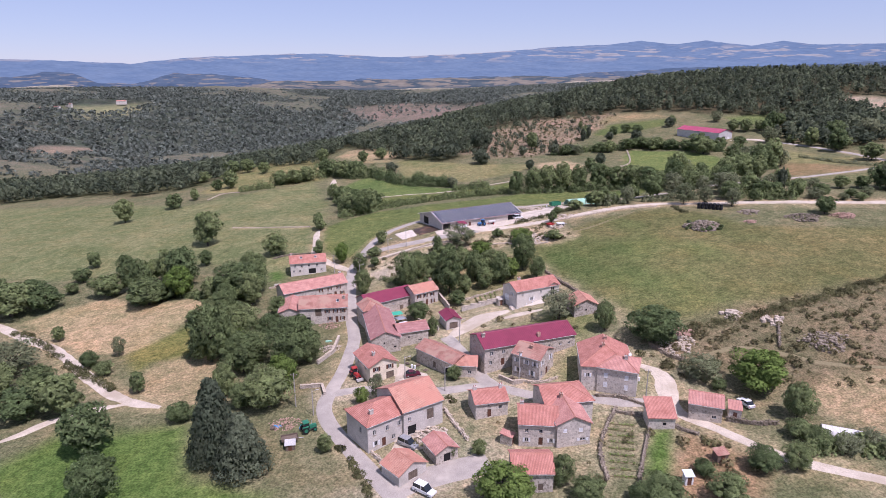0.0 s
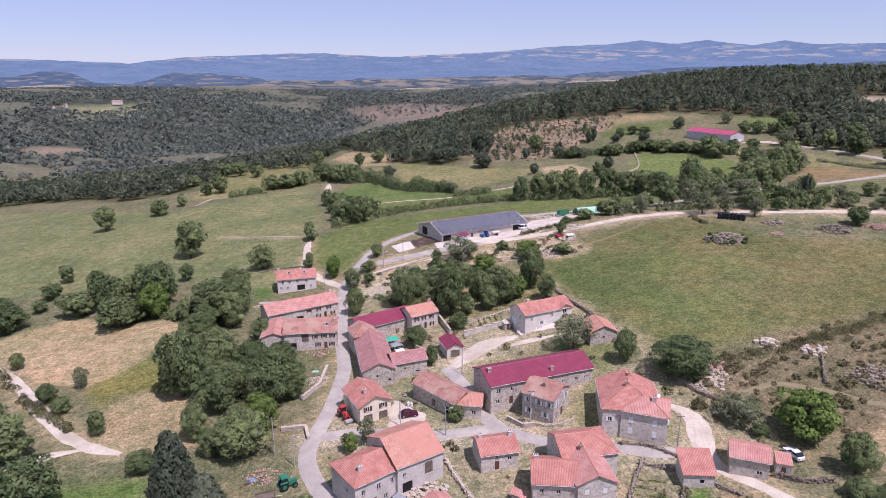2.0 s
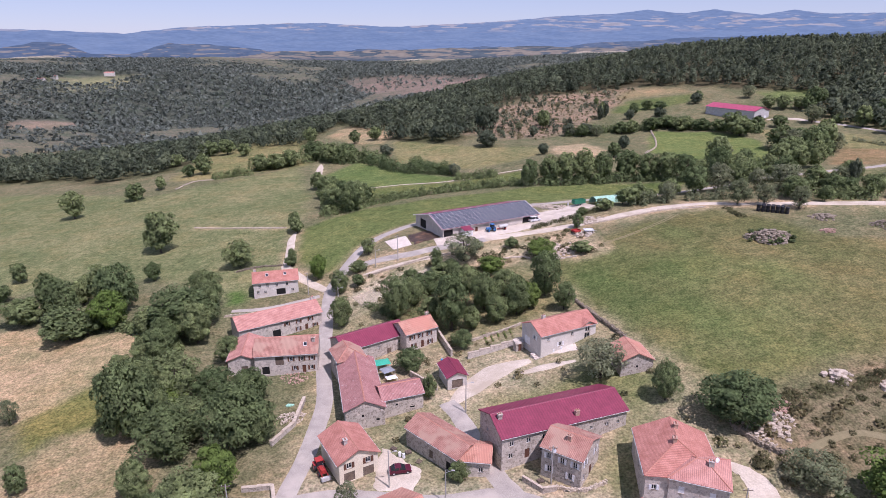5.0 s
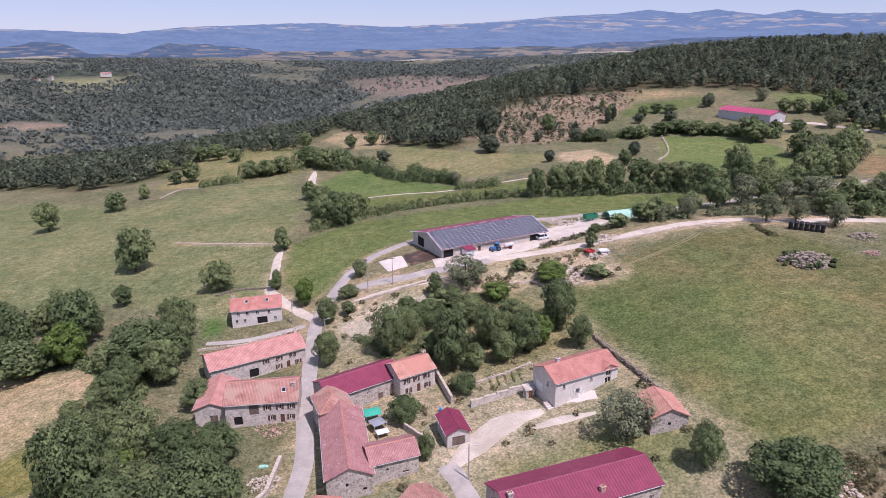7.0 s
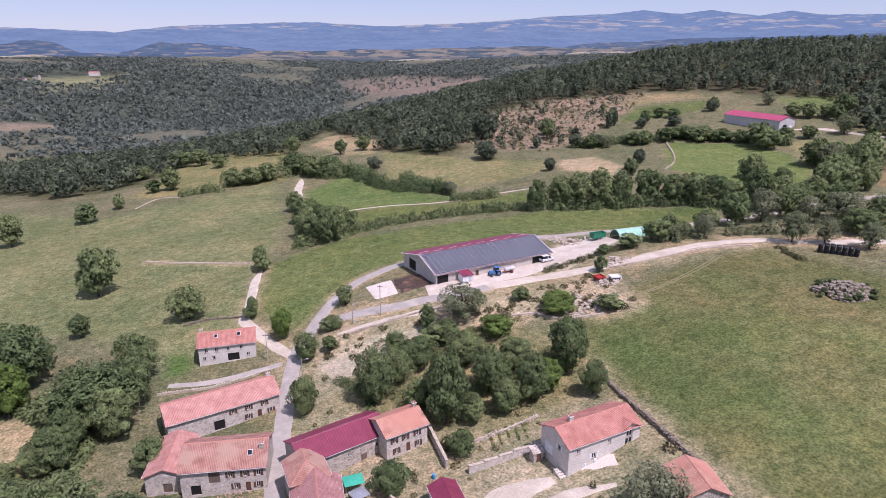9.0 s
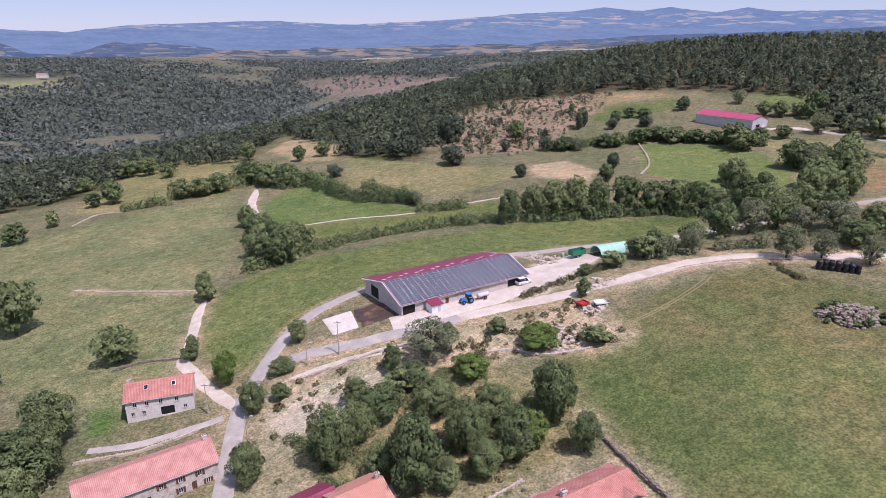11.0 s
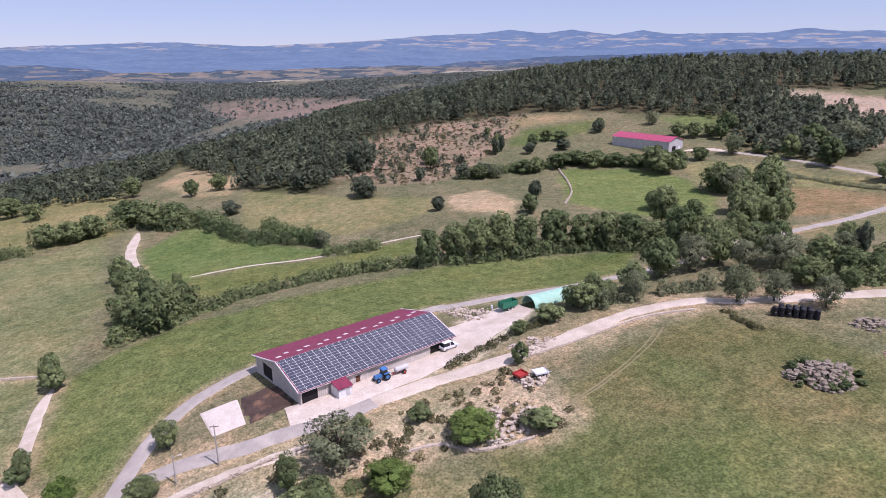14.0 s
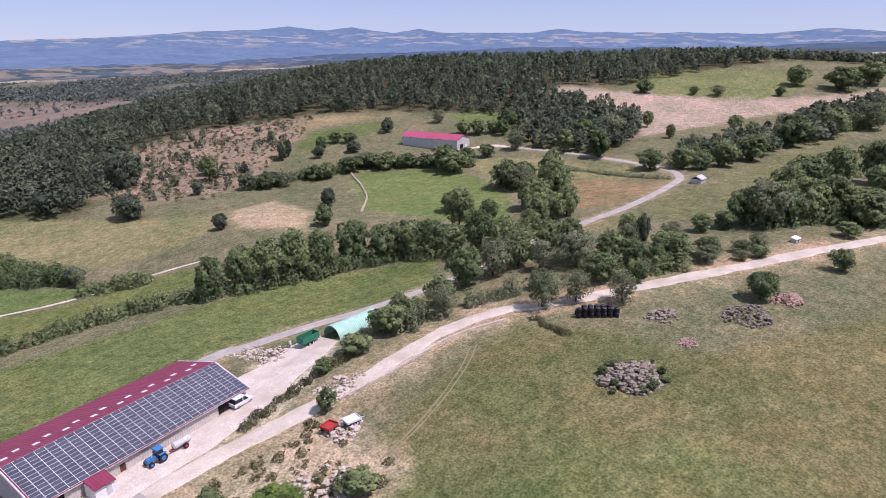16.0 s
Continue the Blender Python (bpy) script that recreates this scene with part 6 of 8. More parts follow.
def trunk_shape(rng, kind):
    s = Shape()
    if kind == "conifer":
        return s.tube((0, 0, -0.06), (0, 0, 0.95), 0.03, 0.006, 8)
    s.tube((0, 0, -0.06), (0.01, 0, 0.34), 0.035, 0.026, 8)
    for i in range(6):
        a = i * 1.1 + rng.random()
        k = 0.16 + 0.12 * rng.random()
        s.tube((0.005, 0, 0.26 + 0.02 * i), (math.cos(a) * k, math.sin(a) * k, 0.5 + 0.25 * rng.random()), 0.018, 0.005, 6)
    return s.tube((0.01, 0, 0.33), (0, 0.02, 0.75), 0.026, 0.006, 7)


def tree_kind(name, label, category, material, seed, clumps, leaves, size, kind="broad"):
    rng = np.random.default_rng(seed)
    v, n = crown(rng, clumps, leaves, size, kind)
    me = mesh_of("crown", v, leaves_for(len(v)), n)
    me.materials.append(material)
    return name, label, category, me, trunk_shape(random.Random(seed), kind).mesh("trunk", BARK)


def plant(kind, x, y, h, w, turn, group=""):
    name, label, category, crown_mesh, trunk_mesh = kind
    m = pose(x, y, ground_z(x, y) - 0.05, 0, 0, turn) @ Matrix.Diagonal((w, w, h, 1))
    ob = thing(name, m, label, category, group)
    part("trunk", trunk_mesh, BARK, ob)
    part("crown", crown_mesh, LEAF, ob)
    return ob


OAKS = [tree_kind("broadleaf_tree", "dark green broadleaf tree with a rounded crown", "tree", LEAF, 10 + i, 38, 270, 0.0155) for i in range(5)]
FAR_OAKS = [tree_kind("broadleaf_tree", "dark green broadleaf tree with a rounded crown", "tree", LEAF, 20 + i, 30, 140, 0.0245) for i in range(5)]
DISTANT_OAKS = [tree_kind("broadleaf_tree", "dark green broadleaf tree with a rounded crown", "tree", LEAF, 80 + i, 26, 90, 0.031) for i in range(4)]
BRIGHT = [tree_kind("broadleaf_tree", "bright green broadleaf tree in full leaf", "tree", LEAF_LIGHT, 30 + i, 34, 250, 0.0175) for i in range(2)]
WILLOW = [tree_kind("grey_tree", "airy grey-green tree with thin foliage", "tree", LEAF_GREY, 40 + i, 28, 150, 0.0165) for i in range(3)]
SPRUCE = [tree_kind("conifer", "tall dark green conifer with dense boughs", "tree", NEEDLE, 50 + i, 76, 150, 0.019, "conifer") for i in range(2)]
PINES = [tree_kind("pine_tree", "dark pine with a ragged crown", "tree", NEEDLE, 60 + i, 24, 130, 0.029) for i in range(2)]
SHRUBS = [tree_kind("bush", "dark green bush among stones", "bush", LEAF, 70 + i, 20, 140, 0.034) for i in range(2)]

rt = random.Random(5)
for rows, group, grey_share, bright in (
        (TREES_WEST, "trees along the west meadow", 0.0, ()), (TREES_COPSE, "trees of the copse", 0.0, ()), (TREES_SOUTHWEST, "trees by the west track", 0.1, ()),
        (TREES_VILLAGE, "trees in the hamlet", 0.0, (1, 11, 14)), (TREES_GARDEN, "garden trees", 0.3, ()), (TREES_GROVE, "trees of the grove", 0.0, (10,)),
        (TREES_ROW, "trees in the long row", 0.15, ()), (TREES_EAST, "trees beside the upper track", 0.4, ()), (TREES_GROVE_FILL, "trees of the grove", 0.1, (3,)), (TREES_COPSE_FILL, "trees of the copse", 0.05, (2,)), (TREES_COPSE_BAND, "trees of the copse", 0.08, (3, 13)), (TREES_FAR, "trees on the far fields", 0.1, ()), (TREES_TOP, "trees on the hilltop", 0.1, ()), (TREES_PASTURE, "trees by the west pasture", 0.0, ()), (TREES_SLOPE, "trees on the heath slope", 0.1, ()),
        (TREES_NORTHEAST, "trees beyond the upper track", 0.3, ()), (TREES_EASTWOOD, "trees of the east copse", 0.1, ()),
        (TREES_SHEDSIDE, "trees below the hill shed", 0.08, ()), (TREES_FAREAST, "trees along the far road", 0.25, ()), (TREES_TRACKSIDE, "trees beside the meadow track", 0.0, ())):
    for i, (x, y, h, w) in enumerate(rows):
        slim = rows in (TREES_COPSE, TREES_COPSE_FILL, TREES_COPSE_BAND, TREES_GROVE, TREES_GROVE_FILL)
        h, w = max(h, w * 0.66), w * (1.0 if slim else 1.06)
        if i in bright:
            kind = rt.choice(BRIGHT)
        elif rt.random() < grey_share or (rows is TREES_VILLAGE and i in (0, 7, 10)) or (rows is TREES_GROVE and i == 1):
            kind = rt.choice(WILLOW)
        elif rows is TREES_FAR or (rows is TREES_SLOPE and i < 12):
            kind = rt.choice(PINES)
        else:
            kind = rt.choice(OAKS if 100 < y < 250 and abs(x) < 80 else DISTANT_OAKS if y > 370 else FAR_OAKS)
        plant(kind, x, y, h * 1.08, w, rt.uniform(0, 360), group)
for i, (x, y, h, w) in enumerate(CONIFERS):
    plant(SPRUCE[i % 2], x, y, h * 1.1, w, 40 * i, "conifers by the copse")
for i, (x, y, h, w) in enumerate(CONIFERS_UPPER):
    plant(PINES[i % 2], x, y, h, w, 70 * i, "conifers on the upper fields")
for i, (x, y, h, w) in enumerate(BUSHES):
    if w > 1:
        plant((BRIGHT[0] if i in (0, 10) else rt.choice(SHRUBS)), x, y, max(h, w * 0.5), w, 50 * i, "bushes on the banks")

for i in range(22):
    a = i * 2.4
    k = 3.0 + 4.2 * (i % 5) / 4
    plant(BRIGHT[0] if i == 3 else rt.choice(SHRUBS), 101.3 + math.cos(a) * k, 240.2 + math.sin(a) * k * 0.8, 0.9 + 0.5 * (i % 3), 1.5 + 0.5 * (i % 4), 40 * i, "bushes on the boulder heap")


def hedge(line, label, tall, wide, material=None, gaps=0.12):
    """A hedge of leafy clumps along a line."""
    rng = np.random.default_rng(len(line) * 7 + int(abs(line[0][0])))
    pts, nor = [], []
    for p in smooth_line(line, wide * 0.38):
        if rng.random() < gaps:
            continue
        h, w = tall * rng.uniform(0.65, 1.2), wide * rng.uniform(0.7, 1.15)
        x, y = p.x + rng.normal(0, wide * 0.14), p.y + rng.normal(0, wide * 0.14)
        n = int((34 + 9 * wide * tall ** 0.5) * (3.4 if tall < 2.3 else 2.4))
        d = rng.normal(0, 1, (n, 3))
        d /= np.linalg.norm(d, axis=1, keepdims=True)
        d[:, 2] = np.abs(d[:, 2])
        lump = 1 + 0.22 * np.sin(d[:, :1] * 7 + x) * np.cos(d[:, 1:2] * 6 + y)
        pts.append(np.array((x, y, ground_z(x, y))) + d * np.array((w / 2, w / 2, h)) * rng.uniform(0.75, 1.05, (n, 1)) * lump)
        nor.append(d * 0.8 + np.array((0, 0, 0.5)))
    if not pts:
        return
    pts, nor = np.concatenate(pts), np.concatenate(nor)
    nor /= np.linalg.norm(nor, axis=1, keepdims=True)
    v, n = leaf_cards(pts, nor, np.full(len(pts), 0.12 if tall < 2.3 else 0.17 + 0.014 * wide), rng)
    me = mesh_of("hedge", v, leaves_for(len(v)), n)
    me.materials.append(material or LEAF)
    tagged(new("hedge", me), label, "hedge", "field hedges")


hedge(HEDGE_CURVE, "dense dark green hedge curving round a field", 4.4, 5.6, gaps=0.02)
hedge(HEDGE_NORTH, "tall dark hedge between two meadows", 6.5, 8.5)
hedge(HEDGE_SHORT, "short dark hedge in the meadow", 4.5, 6.5)
hedge(HEDGE_TRACK, "overgrown hedge beside a gravel track", 4.0, 5.0, gaps=0.15)
hedge(HEDGE_CLUMP, "leafy thicket at the field corner", 4.5, 8.0, gaps=0.03)
hedge(HEDGE_KNOLL, "dark bushes along a field edge", 6.0, 7.0, gaps=0.25)
hedge(HEDGE_SHED, "tall dark tree belt below the shed", 6.0, 10.0, gaps=0.03)
hedge(HEDGE_WEST, "dark hedge along the west pasture", 4.6, 6.0)
hedge(HEDGE_WEST_B, "tall dark hedge on the far pasture", 8.0, 9.0)
hedge(HEDGE_FORK, "tall green thicket at the track's bend", 10.0, 12.0, gaps=0.03)
hedge(HEDGE_SCRUB, "low brown-green scrub hedge along the meadow", 1.5, 3.4, SHRUB, 0.2)
hedge(HEDGE_SPUR, "dark hedge beside the small green field", 4.5, 6.0)
hedge(HEDGE_POND, "low dark hedge by the footpath", 3.6, 5.0)
hedge(HEDGE_HILL, "dark bushes on the slope", 4.5, 5.0, gaps=0.3)
hedge(HEDGE_EAST, "light green bank of shrubs by the road", 2.2, 3.4, LEAF_GREY, 0.2)

hedge(HEDGE_COPSE, "green brambles along the copse edge", 2.6, 5.0, gaps=0.1)
hedge(HEDGE_GROVE, "green undergrowth below the grove", 1.8, 4.5, gaps=0.25)
hedge(HEDGE_GROVE_TOP, "brambles at the upper edge of the grove", 1.6, 4.0, gaps=0.3)
hedge(HEDGE_ROADSIDE, "loose green shrubs behind the barn", 1.7, 3.2, gaps=0.35)
hedge(HEDGE_ROW, "green undergrowth below the long tree row", 5.5, 7.0, gaps=0.1)
hedge(HEDGE_COPSE_EAST, "dense dark thicket below the east copse", 8.0, 11.0, gaps=0.08)
hedge(HEDGE_CORNER, "dark thicket at the far field corner", 7.0, 9.0, gaps=0.15)
hedge(HEDGE_MIDROW, "leafy thicket in the middle pasture", 8.0, 10.0, gaps=0.1)
hedge(HEDGE_RIDGE, "tall dark tree belt along a field", 9.0, 10.5, gaps=0.1)
hedge(BANK_SHRUBS, "low green shrubs on a stony bank", 1.5, 2.8, SHRUB, 0.25)
hedge(BANK_TREES, "grey-green young trees beside the track", 4.5, 4.5, LEAF_GREY, 0.45)
hedge(BANK_COPSE, "green thicket behind the track", 5.5, 6.5, LEAF, 0.25)
hedge(BANK_ROCKS, "scrub among stones on a bank", 1.3, 2.8, SHRUB, 0.35)
hedge(SCRUB_TRACK, "low scrub beside the rubble", 1.4, 3.0, SHRUB, 0.35)
hedge(FIELD_SHRUBS, "low brown-green shrubs in the meadow", 1.0, 2.2, SHRUB, 0.15)
hedge(HEDGE_GARDEN, "dark garden hedge by the polytunnel", 3.2, 4.0)
hedge(HEDGE_PADDOCK, "low verge scrub along the road", 0.9, 2.2, SHRUB, 0.3)
hedge(HEDGE_WESTROAD, "low scrub hedge beside the farm track", 1.6, 2.8, SHRUB, 0.35)


def template(rng, n, kind):
    """One small tree of the woods, of unit height and width."""
    d = rng.normal(0, 1, (n, 3))
    d /= np.linalg.norm(d, axis=1, keepdims=True)
    z = rng.random(n)
    if kind == "pine":
        w = np.where(z < 0.25, 0.30 + z, 0.5 * np.sqrt(np.clip(1.04 - z, 0, 1)))
        a = rng.uniform(0, 2 * math.pi, n)
        k = rng.uniform(0.6, 1.0, n)
        p = np.stack([np.cos(a) * w * k, np.sin(a) * w * k, 0.2 + 0.8 * z], -1)
        nor = np.stack([np.cos(a), np.sin(a), 1.1 + z * 0.5], -1)
    else:
        d[:, 2] = np.abs(d[:, 2]) * np.where(rng.random(n) < 0.3, -0.7, 1)
        lump = 1 + 0.25 * np.sin(d[:, :1] * 6 + rng.random() * 6) * np.cos(d[:, 1:2] * 5)
        p = d * np.array((0.5, 0.5, 0.45)) * rng.uniform(0.75, 1.05, (n, 1)) * lump + np.array((0, 0, 0.55))
        nor = d + np.array((0, 0, 0.85))
    return p, nor / np.linalg.norm(nor, axis=1, keepdims=True)


def woods(name, label, category, spots, cards, size, material, seed, kinds=("pine", "broad")):
    """One mesh of many small trees. Spots: x, y, height, width."""
    rng = np.random.default_rng(seed)
    sets = [template(rng, cards, kinds[i % len(kinds)]) for i in range(8)]
    spots = np.array(spots)
    z = height(spots[:, 0], spots[:, 1])
    pts, nor, siz, tone = [], [], [], []
    for i, (x, y, h, w) in enumerate(spots):
        p, n = sets[rng.integers(8)]
        tone.append(np.full(len(p) * 3, rng.random()))
        a = rng.uniform(0, 2 * math.pi)
        c, s = math.cos(a), math.sin(a)
        q = np.stack([(p[:, 0] * c - p[:, 1] * s) * w + x, (p[:, 0] * s + p[:, 1] * c) * w + y, p[:, 2] * h + z[i] - 0.3], -1)
        pts.append(q)
        nor.append(np.stack([n[:, 0] * c - n[:, 1] * s, n[:, 0] * s + n[:, 1] * c, n[:, 2]], -1))
        siz.append(np.full(len(p), size * w))
    v, n = leaf_cards(np.concatenate(pts), np.concatenate(nor), np.concatenate(siz), rng)
    me = mesh_of(name, v, leaves_for(len(v)), n)
    me.attributes.new("tone", "FLOAT", "POINT").data.foreach_set("value", np.concatenate(tone).astype(np.float32))
    me.materials.append(material)
    return tagged(new(name, me), label, category, kind="stuff")


def scatter(outline, gap, seed, keep=None):
    """Places about a gap apart inside an outline."""
    rng = np.random.default_rng(seed)
    p = np.array(outline, float)
    (x0, y0), (x1, y1) = p.min(0), p.max(0)
    n = int((x1 - x0) * (y1 - y0) / gap ** 2)
    x, y = rng.uniform(x0, x1, n), rng.uniform(y0, y1, n)
    ok = inside(outline, x, y) > 0
    x, y = x[ok], y[ok]
    if keep:
        ok = np.array([keep(a, b, rng.random()) for a, b in zip(x, y)], bool)
        x, y = x[ok], y[ok]
    return x, y, rng


def thin(a, b, r):
    return noise.noise((a * 0.02, b * 0.02, 5.0)) > -0.45 + 0.35 * r - 0.2


x, y, rng = scatter(FOREST_HILL, 7.2, 1, thin)
hs = rng.uniform(7.5, 14, len(x))
woods("forest", "dense dark pine forest over the hill", "forest", np.stack([x, y, hs, hs * rng.uniform(0.48, 0.74, len(x))], -1), 104, 0.09, WOODS, 2, ("pine", "pine", "broad"))
x, y, rng = scatter(FOREST_WEST, 8.8, 3)
hs = rng.uniform(7, 13.5, len(x))
woods("forest", "mixed dark woodland running down to the valley", "forest", np.stack([x, y, hs, hs * rng.uniform(0.6, 0.95, len(x))], -1), 112, 0.088, WOODS, 4)
x, y, rng = scatter(SHED_WOOD, 7.4, 21)
hs = rng.uniform(6, 12, len(x))
woods("forest", "mixed dark woodland beside the hill road", "forest", np.stack([x, y, hs, hs * rng.uniform(0.7, 1.0, len(x))], -1), 84, 0.10, WOODS, 22)
x, y, rng = scatter(BELT_WOOD, 8.5, 25)
hs = rng.uniform(6, 12, len(x))
woods("tree_belt", "belt of mixed dark trees below the ploughed field", "forest", np.stack([x, y, hs, hs * rng.uniform(0.8, 1.1, len(x))], -1), 84, 0.10, WOODS, 26, ("broad", "broad", "pine"))
x, y, rng = scatter(FOREST_EAST, 8.5, 14)
hs = rng.uniform(6, 12, len(x))
woods("forest", "dark woodland behind the top fields", "forest", np.stack([x, y, hs, hs * rng.uniform(0.6, 0.95, len(x))], -1), 46, 0.145, WOODS, 15)
x, y, rng = scatter(HEATH, 10, 5)
hs = rng.uniform(2, 8, len(x)) * rng.uniform(0.6, 1, len(x))
woods("scattered_pines", "scattered pines and juniper on the heath", "pines", np.stack([x, y, hs, hs * rng.uniform(0.6, 0.9, len(x))], -1), 80, 0.11, WOODS, 6)
def open_ground(a, b, r):
    """Off the roads and clear of the houses."""
    if any(off_line(line, np.array([a]), np.array([b]))[0] < 3.6 for line in (MAIN_ROAD, VILLAGE_LANE, NORTH_LANE, EAST_TRACK, UPPER_TRACK, VAN_YARD, WHITE_YARD)):
        return False
    return all(math.hypot(a - q[0], b - q[1]) > max(q[4], q[5]) * 0.62 for q in PLAN.values())


for outline, gap, seed in ((HEATH, 3.6, 7), (EAST_SCRUB, 2.9, 8), (DRY_BANK, 3.2, 9), (VILLAGE_DRY, 7.0, 10), (DRY_GARDEN, 3.0, 13)):
    x, y, rng = scatter(outline, gap, seed, open_ground)
    hs = rng.uniform(0.25, 1.0, len(x)) ** 1.5 * 1.5 + 0.2
    woods("low_shrubs", "low broom and juniper shrubs on dry ground", "shrubs", np.stack([x, y, hs, hs * rng.uniform(1.0, 1.9, len(x))], -1), 56, 0.10, SHRUB, seed, ("broad",))


# the valley's far woods, thinner on the heath patches
def far_keep(a, b, r):
    r0 = math.hypot(a, b - 80)
    if r0 < 950 or abs(math.atan2(a, b - 80)) > 1.0:
        return False
    return noise.fractal((a * 0.0022, b * 0.0022, 7.0), 0.9, 2.1, 4) * 2.2 - 0.15 < 0.08 + r * 0.75


x, y, rng = scatter([(-1500, 750), (1000, 750), (1000, 2600), (-1500, 2600)], 9.6, 11, far_keep)
bare = np.max([inside(o, x, y) for o in (FAR_CLEARING, FAR_HEATH)], 0) > -8
thinned = (np.max([inside(o, x, y) for o in (FAR_SLOPE, FAR_PLATEAU)], 0) > 0) & (rng.random(len(x)) > 0.12)
x, y = x[~(bare | thinned)], y[~(bare | thinned)]
hs = rng.uniform(5, 10, len(x))
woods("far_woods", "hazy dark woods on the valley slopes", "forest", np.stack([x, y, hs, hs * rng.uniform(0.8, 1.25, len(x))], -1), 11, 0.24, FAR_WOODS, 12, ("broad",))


# ---- stones, walls, heaps ----
def stone_wall(line, label, tall=1.0, wide=0.7, material=None):
    rng = random.Random(int(abs(line[0][0]) * 10))
    s = Shape()
    for p in smooth_line(line, 0.36):
        sag = 0.55 + 0.6 * noise.noise((p.x * 0.25, p.y * 0.25, 6))
        for k in range(max(1, round(tall * (0.6 + sag * 0.6) / 0.3))):
            for e in (-1, 1):
                if rng.random() < 0.12:
                    continue
                q = rng.uniform(0.13, 0.26)
                x, y = p.x + e * wide * 0.25 + rng.uniform(-0.22, 0.22), p.y + e * wide * 0.12 + rng.uniform(-0.22, 0.22)
                s.rock(x, y, ground_z(x, y) + 0.06 + 0.27 * k, q, q * rng.uniform(0.7, 1.3), q * rng.uniform(0.5, 0.8), rng)
    core = smooth_line(line, 0.9)
    for a, b in zip(core, core[1:]):
        za, zb, d = ground_z(a.x, a.y), ground_z(b.x, b.y), (b - a).normalized()
        n = Vector((-d.y, d.x, 0)) * wide * 0.28
        t = tall * 0.62
        s.solid([(*(a - n).xy, za - 0.3), (*(b - n).xy, zb - 0.3), (*(b + n).xy, zb - 0.3), (*(a + n).xy, za - 0.3),
                 (*(a - n * 0.7).xy, za + t), (*(b - n * 0.7).xy, zb + t), (*(b + n * 0.7).xy, zb + t), (*(a + n * 0.7).xy, za + t)],
                [(4, 5, 6, 7), (0, 1, 5, 4), (2, 3, 7, 6), (1, 2, 6, 5), (3, 0, 4, 7)])
    return tagged(new("dry_stone_wall", s.mesh("dry_stone_wall", material or ROCK)), label, "stone wall", kind="stuff")


stone_wall(WALL_PLOT_WEST, "dry stone wall beside a kitchen garden", 1.1, 1.0)
stone_wall(WALL_PLOT_EAST, "dry stone wall between two garden plots", 1.1, 1.0)
stone_wall(WALL_COTTAGE, "grey dry stone wall below the cottage lawn", 1.4)
stone_wall(WALL_HEATH, "ruined dry stone wall on dry heath", 1.4)
stone_wall(WALL_HOE, "pale tumbled stone wall above the hoed field", 0.8, 0.8, ROCK_PALE)
stone_wall(WALL_MEADOW, "low stone wall across the meadow", 0.7, 0.7, ROCK_PALE)
stone_wall(WALL_BEND, "low stone wall at the bright field's edge", 1.0, 1.0, ROCK_PALE)
stone_wall(WALL_FIELD, "grey dry stone wall along the big meadow", 1.3, 0.9)
stone_wall(WALL_ROAD, "tumbled stone wall beside the gravel track", 0.7, 1.2, ROCK_PALE)
stone_wall(WALL_LANE, "grey dry stone wall along the lane", 1.1, 0.8)
stone_wall(WALL_YARD, "dry stone wall behind the large farmhouse", 1.4, 1.0)
stone_wall(WALL_NORTH, "low stone wall above the north house", 0.8, 0.8)

for line, label, tall, wide, mat in ((WALL_HOUSE, "tumbled stone wall below the north house", 0.8, 1.0, ROCK_PALE), (WALL_YARD_A, "old stone wall running down the yard", 1.0, 0.8, ROCK_PALE), (WALL_YARD_B, "low stone wall of the farmyard", 1.1, 0.6, ROCK_PALE), (WALL_YARD_C, "stone yard wall by the garage", 1.0, 0.6, ROCK_PALE),
                                     (WALL_TALL, "low garden wall below the tall house", 0.9, 0.8, ROCK_PALE), 
                                     (WALL_TERRACE_B, "upper terrace wall of the kitchen garden", 1.0, 0.8, ROCK_PALE), 
                                     (WALL_LOWER, "mossy stone wall along the garden track", 1.0, 0.8, ROCK), (WALL_POTAGER, "stone wall above the kitchen garden", 1.0, 0.8, ROCK), (WALL_SLOPE, "tumbled stones below the bank", 0.6, 1.2, ROCK_PALE), (WALL_PASTURE, "low stone wall on the west pasture", 0.6, 0.8, ROCK_PALE)):
    stone_wall(line, label, tall, wide, mat)


def heap(x, y, r, tall, label, material, size=0.5, n=110):
    rng = random.Random(int(x * 7 + y))
    s = Shape()
    for _ in range(round(n * 1.8)):
        a, k = rng.uniform(0, 6.28), math.sqrt(rng.random())
        px, py = x + math.cos(a) * k * r * (1 + 0.25 * math.sin(3 * a)), y + math.sin(a) * k * r * 0.8
        h = tall * max(0, 1 - k * k) * rng.uniform(0.5, 1.1)
        q = size * (0.35 + 1.2 * rng.random() ** 2)
        s.rock(px, py, ground_z(px, py) + h, q, q * rng.uniform(0.7, 1.2), q * rng.uniform(0.5, 0.9), rng)
    ob = tagged(new("stone_heap", s.mesh("stone_heap", material)), label, "stone heap", kind="stuff")
    return ob


